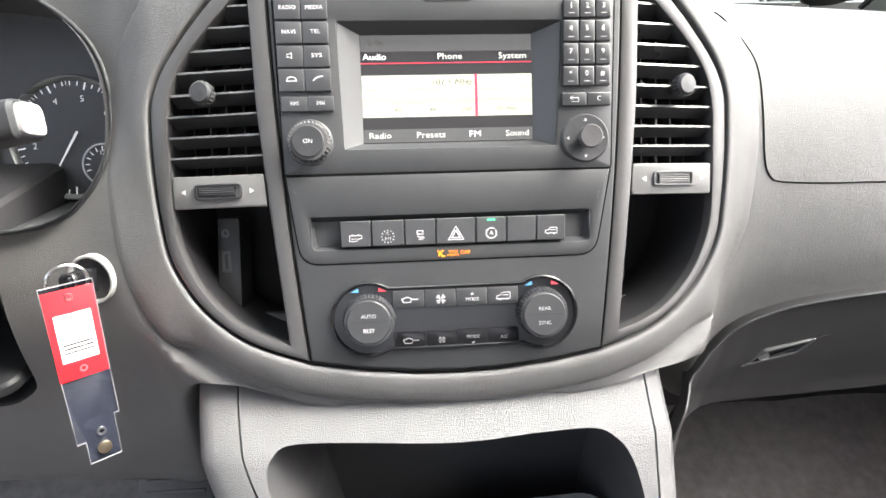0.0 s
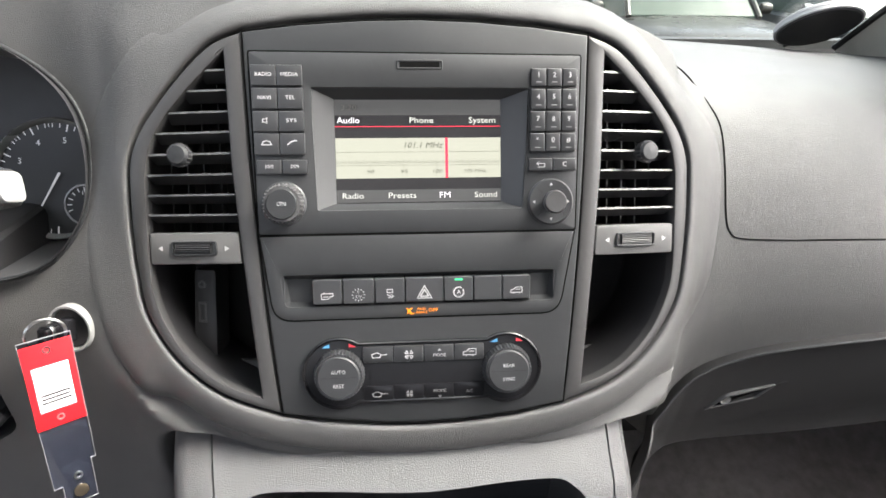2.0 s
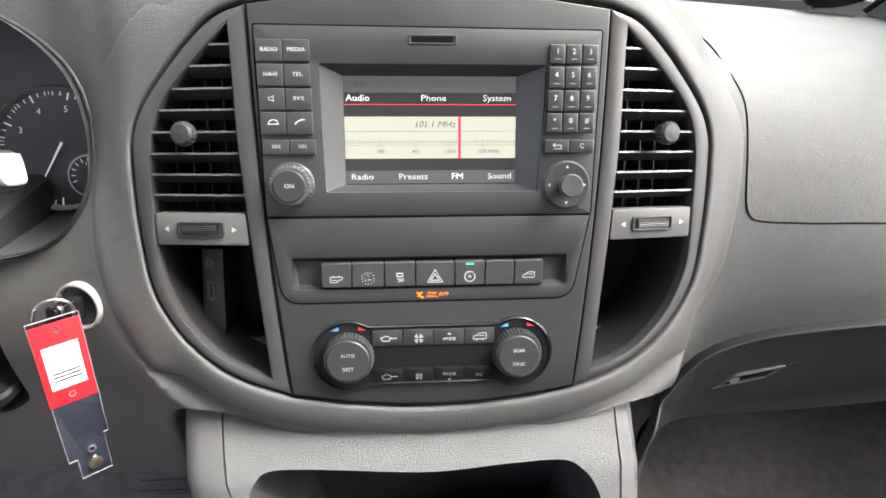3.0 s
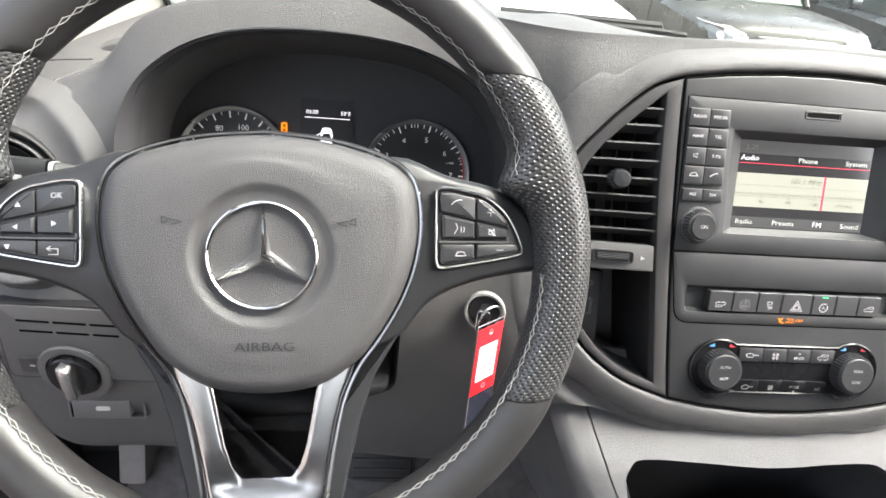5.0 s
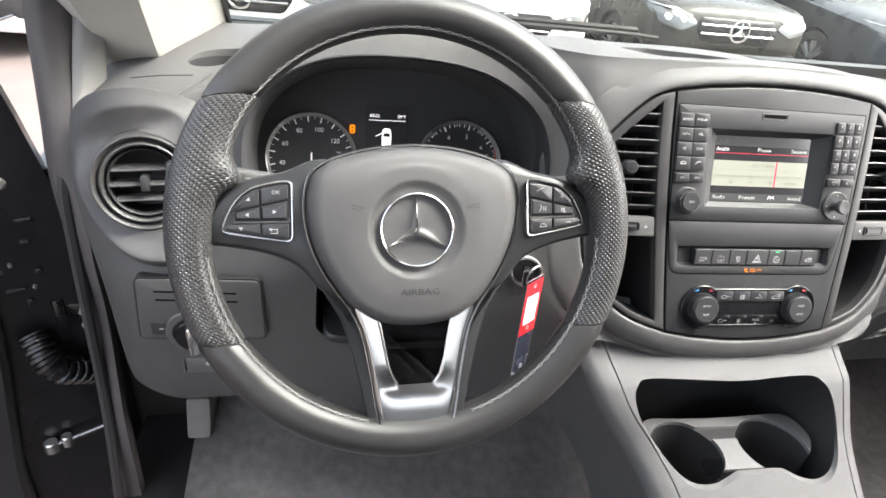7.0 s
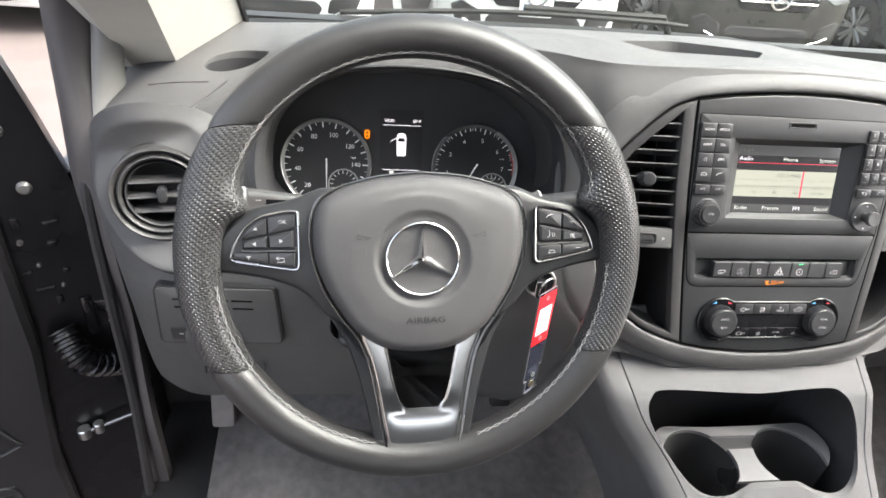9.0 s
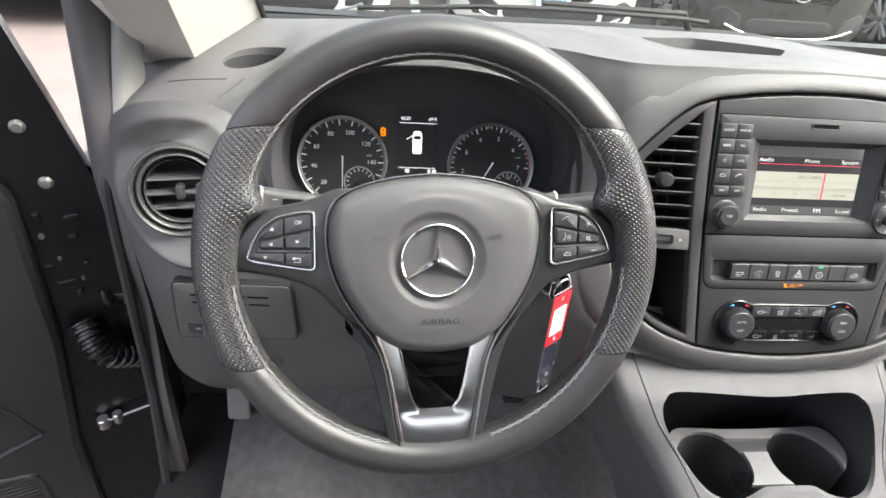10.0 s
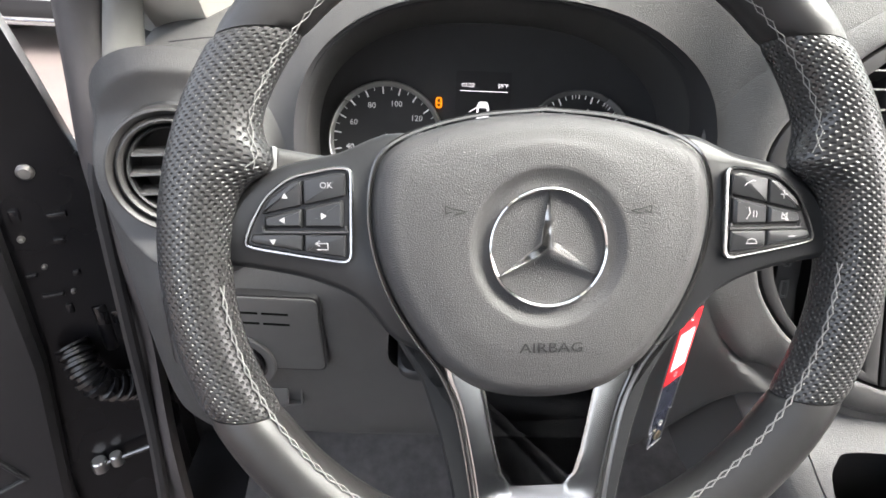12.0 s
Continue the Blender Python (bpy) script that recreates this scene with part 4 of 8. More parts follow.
hole = rounded([(-0.0995, -0.0758), (0.0985, -0.0758), (0.1010, -0.0528), (-0.1025, -0.0528)], 0.004, 6)
bm = bmesh.new()
frame_slab(bm, out, hole, -0.008, 0.0020, 0.0008)
part("faceplate", bm, PANEL, switches)
bm = bmesh.new()
loops(bm, [[(x, y, 0.001) for x, y in hole], [(x, y, -0.0045) for x, y in shrink(hole, 0.003)]], (False, True))
part("recess", bm, PANEL, switches)
xs = [-0.0800, -0.0583, -0.0352, -0.0129, 0.0156, 0.0377, 0.0592, 0.0807]
for i, (a, b) in enumerate(zip(xs, xs[1:])):
    bm = bmesh.new()
    o = rounded(rect(a + 0.0003, b - 0.0003, -0.0740, -0.0560), 0.001, 2)
    loops(bm, [[(x, y, z) for x, y in q] for q, z in ((o, -0.008), (o, 0.0035), (shrink(o, 0.0006), 0.0042), (shrink(o, 0.0012), 0.0042))])
    for v in bm.verts:
        if v.co.z > 0 and v.co.y > -0.0640:
            v.co.z += 0.0012
    s = part("switch", bm, BUTTON, switches)
    cx, cy, z = (a + b) / 2, -0.0675, 0.0046
    if i in (0, 6):
        strokes("symbol", icon_car(cx, cy, 0.0042 * (1 if i else -1)), z, 0.0005, PRINT, s)
    elif i == 1:
        strokes("symbol", arc_marks((cx, cy), 0.0040, 0.0046, 0, radians(330), 12), z, 0.0006, PRINT, s)
        words("C", 0.0028, cx, cy + 0.0022, z, PRINT, s)
        words("E M", 0.0028, cx, cy - 0.0014, z, PRINT, s)
    elif i == 2:
        strokes("symbol", [[(cx - 0.002, cy + 0.0034), (cx + 0.002, cy + 0.0034), (cx + 0.002, cy + 0.001), (cx - 0.002, cy + 0.001), (cx - 0.002, cy + 0.0034)],
                           [(cx - 0.002, cy - 0.0004), (cx + 0.001, cy - 0.0016), (cx - 0.001, cy - 0.003)], [(cx + 0.001, cy - 0.0004), (cx + 0.0028, cy - 0.0016), (cx + 0.001, cy - 0.003)]], z, 0.0006, PRINT, s)
    elif i == 3:
        for r, wd in ((0.0062, 0.0006), (0.0034, 0.0007)):
            p = [(cx + r * math.cos(q), cy - 0.0006 + r * math.sin(q)) for q in (math.pi / 2 + 2 * math.pi * k / 3 for k in range(4))]
            strokes("hazard_triangle", [p], z, wd, PRINT, s)
    elif i == 4:
        strokes("symbol", arc_marks((cx, cy), 0.0034, 0.0040, radians(60), radians(390), 24), z, 0.0007, PRINT, s)
        words("A", 0.0042, cx, cy, z, PRINT, s)
        patch("indicator", cx - 0.0028, cx + 0.0028, -0.0586, -0.0574, 0.0053, GREEN, s, "small green indicator lamp")
for text, size, x, y, wd in (("PASS", 0.0024, -0.0008, -0.0798, 0.0062), ("AIRBAG", 0.0024, -0.0008, -0.0823, 0.0085), ("OFF", 0.0036, 0.0078, -0.0808, 0.0070)):
    words(text, size, x, y, 0.0021, AMBER, switches, "warning_lettering", wd, label="amber lit warning lettering")
strokes("warning_symbol", [[(-0.0118, -0.0790), (-0.0082, -0.0830)], [(-0.0112, -0.0825), (-0.0095, -0.0800), (-0.0080, -0.0790)], [(-0.0090, -0.0830), (-0.0068, -0.0830)]], 0.0021, 0.0010, AMBER, switches)
for sw in [o for o in bpy.data.objects if o.parent == switches and o.name.startswith("switch")]:
    for o in [c for c in bpy.data.objects if c.parent == sw and not c.name.startswith("indicator")]:
        for v in o.data.vertices:
            v.co.z += 0.0012 * (v.co.y + 0.074) / 0.018 - 0.0003

# ---- climate control ----
climate = thing("climate_panel", STACK @ pose(-0.0012, 0.0055, 0), "black climate control panel with two ribbed knobs", "climate control")
def dumbbell(r, half, cx=0.0622, cy=-0.1285):
    pts = []
    a0 = math.asin(min(0.99, half / r))
    for k in range(25):
        a = -math.pi + a0 + (2 * math.pi - 2 * a0) * k / 24
        pts.append((cx + r * math.cos(a), cy + r * math.sin(a)))
    left = [(-x, y) for x, y in pts[::-1]]
    return [tuple(q) for q in pts + left]


out = dumbbell(0.0270, 0.0228)
bm = bmesh.new()
loops(bm, [[(x, y, z) for x, y in o] for o, z in ((out, -0.004), (out, 0.0022), (shrink(out, 0.0010), 0.0030), (shrink(out, 0.0024), 0.0012))])
part("faceplate", bm, GLOSSBLACK, climate, "gloss black faceplate with a raised rim")
patch("climate_display", -0.0400, 0.0410, -0.1366, -0.1226, 0.0013, GLOSSBLACK, climate, "dark climate display", r=0.001)
for row, (y0, y1) in enumerate(((-0.1212, -0.1090), (-0.1512, -0.1385))):
    for i in range(4):
        x0 = -0.0440 + 0.0226 * i - 0.001
        bm = bmesh.new()
        o = rounded(rect(x0 + 0.0002, x0 + 0.0222, y0, y1), 0.0008, 2)
        slab(bm, o, 0.0, 0.0028 if row == 0 else 0.0020, 0.0006)
        b = part("button", bm, BUTTON if row == 0 else GLOSSBLACK, climate)
        cx, cy, z = x0 + 0.0115, (y0 + y1) / 2 - 0.0008, 0.0029 if row == 0 else 0.0021
        ink = PRINT if row == 0 else FAINTPRINT
        if i == 2:
            words("MODE", 0.0034, cx, cy - (0.0012 if row == 0 else -0.0012), z, ink, b)
            d = 1 if row == 0 else -1
            strokes("arrow", [[(cx - 0.0008, cy + d * 0.0024), (cx, cy + d * 0.0034), (cx + 0.0008, cy + d * 0.0024)]], z, 0.0008, ink, b)
        elif i == 3 and row == 1:
            words("A/C", 0.0034, cx, cy, z, ink, b)
        elif i == 3:
            strokes("symbol", icon_car(cx, cy, 0.0048), z, 0.0005, ink, b)
        elif i == 1:
            s = 0.0030 if row == 0 else 0.0022
            strokes("symbol", [[(cx + p * s * 0.2, cy + q * s * 0.2), (cx + p * s, cy + q * s * 0.4), (cx + p * s * 0.5, cy + q * s), (cx + p * s * 0.2, cy + q * s * 0.2)] for p in (-1, 1) for q in (-1, 1)], z, 0.0006, ink, b)
        else:
            strokes("symbol", [[(cx - 0.004, cy - 0.0014), (cx - 0.005, cy + 0.001), (cx - 0.001, cy + 0.0024), (cx + 0.0018, cy + 0.001), (cx + 0.001, cy - 0.0014), (cx - 0.004, cy - 0.0014)], [(cx + 0.002, cy + 0.0006), (cx + 0.0062, cy + 0.0006)]], z, 0.0006, ink, b)
for sgn, (t1, t2) in ((-1, ("AUTO", "REST")), (1, ("REAR", "SYNC"))):
    c = (sgn * 0.0622, -0.1287)
    bm = bmesh.new()
    ribbed(bm, 0.0182, 0.0166, 0.0, 0.0105, 84, c)
    k = part("temperature_knob", bm, BUTTON, climate, "ribbed black temperature knob")
    bm = bmesh.new()
    lathe(bm, [(0.0154, 0.009), (0.0154, 0.0115), (0.0146, 0.0124), (0.0, 0.0122)], 48, c, (False, False))
    part("cap", bm, BUTTON, k)
    strokes("divide", [[(c[0] - 0.0144, c[1] + 0.0002), (c[0] + 0.0144, c[1] + 0.0002)]], 0.0123, 0.0005, DEEP, k)
    words(t1, 0.0037, c[0], c[1] + 0.0042, 0.0125, PRINT, k)
    words(t2, 0.0037, c[0], c[1] - 0.0060, 0.0125, PRINT, k)
    for dx, mat in ((-0.0095, BLUE), (0.0100, DULLRED)):
        bm = bmesh.new()
        x, y = c[0] + dx, c[1] + 0.0212
        tri = [(x - 0.0028, y - 0.0012), (x + 0.0028, y - 0.0012), (x + (0.0026 if dx < 0 else -0.0026), y + 0.0016)]
        loops(bm, [[(p, q, 0.0026) for p, q in tri], [(p, q, 0.0028) for p, q in tri]])
        part("colour_mark", bm, mat, climate)


# ---- steering wheel ----
WHEEL = axes((-0.4275, 0.275, 1.437), (0.99939, 0.0349, 0.0), (-0.01584, 0.45371, 0.89101)) @ Matrix.Rotation(0.022, 4, "Z")
wheel = thing("steering_wheel", WHEEL, "black leather three-spoke steering wheel with perforated grips and satin lower spoke", "steering wheel")
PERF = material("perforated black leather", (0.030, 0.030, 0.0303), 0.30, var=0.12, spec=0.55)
n, li = PERF.node_tree.nodes, PERF.node_tree.links
uvn = n.new("ShaderNodeUVMap")
uvn.uv_map = "UVMap"
sep = n.new("ShaderNodeSeparateXYZ")
li.new(uvn.outputs[0], sep.inputs[0])


def calc(op, a, b=None, c=None):
    q = n.new("ShaderNodeMath")
    q.operation = op
    for i, v in enumerate((a, b, c)):
        if v is None:
            continue
        if isinstance(v, (int, float)):
            q.inputs[i].default_value = v
        else:
            li.new(v, q.inputs[i])
    return q.outputs[0]


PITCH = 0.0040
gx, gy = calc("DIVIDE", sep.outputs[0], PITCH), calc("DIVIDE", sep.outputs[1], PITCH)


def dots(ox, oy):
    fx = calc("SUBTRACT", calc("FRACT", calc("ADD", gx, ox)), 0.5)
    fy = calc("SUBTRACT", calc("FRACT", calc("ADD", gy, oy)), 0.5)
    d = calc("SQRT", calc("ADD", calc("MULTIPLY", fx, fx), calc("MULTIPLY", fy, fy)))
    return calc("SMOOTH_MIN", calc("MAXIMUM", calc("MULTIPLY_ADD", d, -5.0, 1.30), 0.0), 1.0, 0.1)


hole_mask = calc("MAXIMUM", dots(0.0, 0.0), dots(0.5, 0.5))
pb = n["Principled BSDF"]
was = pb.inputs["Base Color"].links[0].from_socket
# holes mixed paler than the leather: their glints are put into the colour
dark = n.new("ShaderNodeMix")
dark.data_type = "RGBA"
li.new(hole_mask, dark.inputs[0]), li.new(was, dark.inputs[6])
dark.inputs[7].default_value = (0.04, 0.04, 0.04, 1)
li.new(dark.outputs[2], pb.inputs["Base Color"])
bumpn = n.new("ShaderNodeBump")
bumpn.inputs["Strength"].default_value, bumpn.inputs["Distance"].default_value, bumpn.invert = 0.9, 0.0012, True
li.new(hole_mask, bumpn.inputs["Height"])
li.new(bumpn.outputs[0], n["Principled BSDF"].inputs["Normal"])


def rim_radius(a):
    """The rim's thickness: fatter at the thumb grips."""
    d = math.degrees(a) % 360
    grip = 0.0
    for c in (18, 162):
        e = abs((d - c + 180) % 360 - 180)
        grip = max(grip, math.exp(-(e / 17.0) ** 2))
    return 0.0165 + 0.0022 * grip


def flare(a):
    """How far the leather reaches inwards to meet the top of a side spoke."""
    d = math.degrees(a) % 360
    return max(0.0135 * math.exp(-(abs((d - c + 180) % 360 - 180) / 4.6) ** 2) for c in (17.5, 162.5))


def rim_arc(name, a0, a1, skew0, skew1, mat, label, steps):
    """A stretch of the rim between two seams, which slant across it."""
    bm = bmesh.new()
    uv = bm.loops.layers.uv.new("UVMap")
    m = 28
    grid = []
    for i in range(steps + 1):
        t = i / steps
        edge = min(i, steps - i)
        ring = []
        for k in range(m):
            b = 2 * math.pi * k / m
            a = radians(a0 + (a1 - a0) * t - (skew0 * (1 - t) + skew1 * t) * math.cos(b))
            r = rim_radius(a)
            R = 0.1885 - r
            r *= 0.94 if edge == 0 else 0.985 if edge == 1 else 1.0
            inward = max(0.0, -math.cos(b))
            rad = R + r * math.cos(b) - flare(a) * inward ** 2
            ring.append(bm.verts.new((rad * math.cos(a), rad * math.sin(a), r * 1.08 * math.sin(b) + 0.004 * (flare(a) / 0.0135) * inward)))
        grid.append(ring)
    for i in range(steps):
        for k in range(m):
            f = bm.faces.new((grid[i][k], grid[i + 1][k], grid[i + 1][(k + 1) % m], grid[i][(k + 1) % m]))
            for lp, (ii, kk) in zip(f.loops, ((i, k), (i + 1, k), (i + 1, k + 1), (i, k + 1))):
                lp[uv].uv = (radians(a0 + (a1 - a0) * ii / steps) * 0.172, kk / m * 2 * math.pi * 0.0165)
    bm.faces.new(grid[0][::-1]), bm.faces.new(grid[-1])
    return part(name, bm, mat, wheel, label, 50)


rim_arc("rim_top", 37.3, 142.7, 4.6, -4.6, LEATHER, "smooth leather upper rim", 60)
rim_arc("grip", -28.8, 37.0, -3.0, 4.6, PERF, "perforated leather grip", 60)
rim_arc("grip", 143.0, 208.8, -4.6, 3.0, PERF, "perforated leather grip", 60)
rim_arc("rim_bottom", 209.1, 330.9, 3.0, -3.0, LEATHER, "smooth leather lower rim", 64)


def stitch(a0, a1, name, r_thread=0.00026):
    """Two rows of slanting stitches that cross along the rim's inner side."""
    bm = bmesh.new()
    a = a0
    while a < a1:
        for side in (-1, 1):
            pts = []
            for q in range(4):
                t = q / 3
                aa = radians(a + 3.5 * t)
                r = rim_radius(aa)
                lift = 0.0005 + 0.0004 * math.sin(math.pi * t)
                b = math.pi * 0.81 + side * (0.075 - 0.15 * t)
                inward = max(0.0, -math.cos(b))
                rad = 0.1885 - r + (r + lift) * math.cos(b) - flare(aa) * inward ** 2
                pts.append((rad * math.cos(aa), rad * math.sin(aa), (r + lift) * 1.08 * math.sin(b) + 0.004 * (flare(aa) / 0.0135) * inward))
            pipe(bm, pts, r_thread, 5)
        a += 3.15
    return part(name, bm, THREAD, wheel, "pale grey crossed stitching")


stitch(19, 161, "stitching")
stitch(186, 253, "stitching", 0.00040)
stitch(287, 354, "stitching", 0.00040)

# hub cover
hub = [(0.0, 0.0668), (0.034, 0.0636), (0.062, 0.0560), (0.0765, 0.0475), (0.0825, 0.0350), (0.0840, 0.0155), (0.0805, -0.0060), (0.0730, -0.0260), (0.0615, -0.0455), (0.0505, -0.0590), (0.0300, -0.0722), (0.0, -0.0765)]
hub_out = [tuple(q) for q in spline(hub + [(-x, y) for x, y in hub[-2:0:-1]], 5, True)]
bm = bmesh.new()
rings = []
for k in range(9):
    t = k / 8
    z = 0.006 + 0.016 * math.sin(math.pi / 2 * t)
    o = shrink(hub_out, 0.013 * (1 - math.cos(math.pi / 2 * t)))
    rings.append([(x, y, z) for x, y in o])
last = shrink(hub_out, 0.013)
for t, z in ((0.35, 0.0229), (0.7, 0.0236), (1.0, 0.0239)):      # from the outline to a round grained disc
    rings.append([((1 - t) * x + t * 0.0505 * x / math.hypot(x, y), (1 - t) * y + t * 0.0505 * y / math.hypot(x, y), z) for x, y in last])
rings.append([(0.0470 * x / math.hypot(x, y), 0.0470 * y / math.hypot(x, y), 0.0238) for x, y in last])
for r, z in ((0.0400, 0.0240), (0.0384, 0.0239), (0.0372, 0.0234), (0.0352, 0.0214), (0.0330, 0.0201), (0.0295, 0.0196)):
    rings.append([(0.0004 + r * math.cos(a), 0.0016 + r * math.sin(a), z) for a in (math.atan2(y, x) for x, y in last)])
rings.append([(0.0005 + 0.0005 * math.cos(a), 0.0016 + 0.0005 * math.sin(a), 0.0185) for a in (math.atan2(y, x) for x, y in last)])
loops(bm, rings, (False, True))
airbag = part("airbag_cover", bm, HUBSKIN, wheel, "dark grey grained airbag cover", 60)
words("AIRBAG", 0.0068, 0.0020, -0.0470, 0.0243, DEEP, airbag, width=0.031)
for s in (-1, 1):
    cx, cy = s * 0.0443, 0.0200
    strokes("horn_symbol", [[(cx - s * 0.005, cy - 0.0008), (cx + s * 0.002, cy + 0.0006), (cx + s * 0.005, cy + 0.0020), (cx + s * 0.005, cy - 0.0018), (cx + s * 0.002, cy - 0.0008)], [(cx - s * 0.004, cy - 0.0010), (cx + s * 0.0005, cy - 0.0022)]], 0.0244, 0.0005, DEEP, airbag)
EC = (0.0005, 0.0016)
bm = bmesh.new()
prof = [(0.0291, 0.0185), (0.0294, 0.0215), (0.0289, 0.0233), (0.0282, 0.0238), (0.0274, 0.0230), (0.0270, 0.0195)]
lathe(bm, prof, 72, EC, (False, False))
emblem = part("emblem", bm, CHROME, wheel, "round chrome emblem ring with three tapered arms")
bm = bmesh.new()
c = bm.verts.new((EC[0], EC[1], 0.0275))
b0 = []
for k in range(6):
    a = math.pi / 2 + math.pi / 3 * k
    r, z = (0.0270, 0.0222) if k % 2 == 0 else (0.0048, 0.0212)
    b0.append(bm.verts.new((EC[0] + r * math.cos(a), EC[1] + r * math.sin(a), z)))
for k in range(6):
    bm.faces.new((c, b0[k], b0[(k + 1) % 6]))
low = [bm.verts.new((v.co.x, v.co.y, 0.0185)) for v in b0]
for k in range(6):
    bm.faces.new((b0[k], low[k], low[(k + 1) % 6], b0[(k + 1) % 6]))
part("emblem_star", bm, CHROME, emblem, sharp=10)
bm = bmesh.new()
lathe(bm, [(0.0280, 0.0199), (0.0, 0.0201)], 48, EC, (False, False))
part("emblem_backing", bm, HUBSKIN, emblem)
# bright line round the hub and down the fork: half width at each height
LINE_HALF = [(0.0, 0.0680), (0.034, 0.0648), (0.0625, 0.0572), (0.0778, 0.0482), (0.0838, 0.0352), (0.0852, 0.0155), (0.0818, -0.0062), (0.0742, -0.0262), (0.0626, -0.0458), (0.0518, -0.0610),
             (0.0440, -0.0790), (0.0395, -0.1000), (0.0360, -0.1220), (0.0338, -0.1390), (0.0312, -0.1540), (0.0285, -0.1610), (0.0240, -0.1640)]
bm = bmesh.new()
half_line = [(x, y, 0.0124 if y > -0.05 else 0.0124 - 0.020 * (-0.05 - y)) for x, y in LINE_HALF]
half_line = [tuple(q) for q in spline(half_line, 5)]
pipe(bm, [(-x, y, z) for x, y, z in half_line[:0:-1]] + half_line, 0.0011, 6)
part("chrome_edging", bm, DULLCHROME, airbag, "fine chrome line round the airbag cover and the fork")


def clip(poly, by):
    """The part of a convex outline inside another."""
    area = sum(by[i - 1][0] * by[i][1] - by[i][0] * by[i - 1][1] for i in range(len(by)))
    by = by if area > 0 else by[::-1]
    out = [np.array(v, float) for v in poly]
    for i in range(len(by)):
        a, b = np.array(by[i - 1]), np.array(by[i])
        side = lambda v: (b[0] - a[0]) * (v[1] - a[1]) - (b[1] - a[1]) * (v[0] - a[0])
        nxt = []
        for k in range(len(out)):
            u, v = out[k - 1], out[k]
            su, sv = side(u), side(v)
            if su * sv < 0:
                nxt.append(u + (v - u) * su / (su - sv))
            if sv >= 0:
                nxt.append(v)
        out = nxt
    keep = []
    for v in out:
        if not keep or np.linalg.norm(v - keep[-1]) > 0.0008:
            keep.append(v)
    return keep


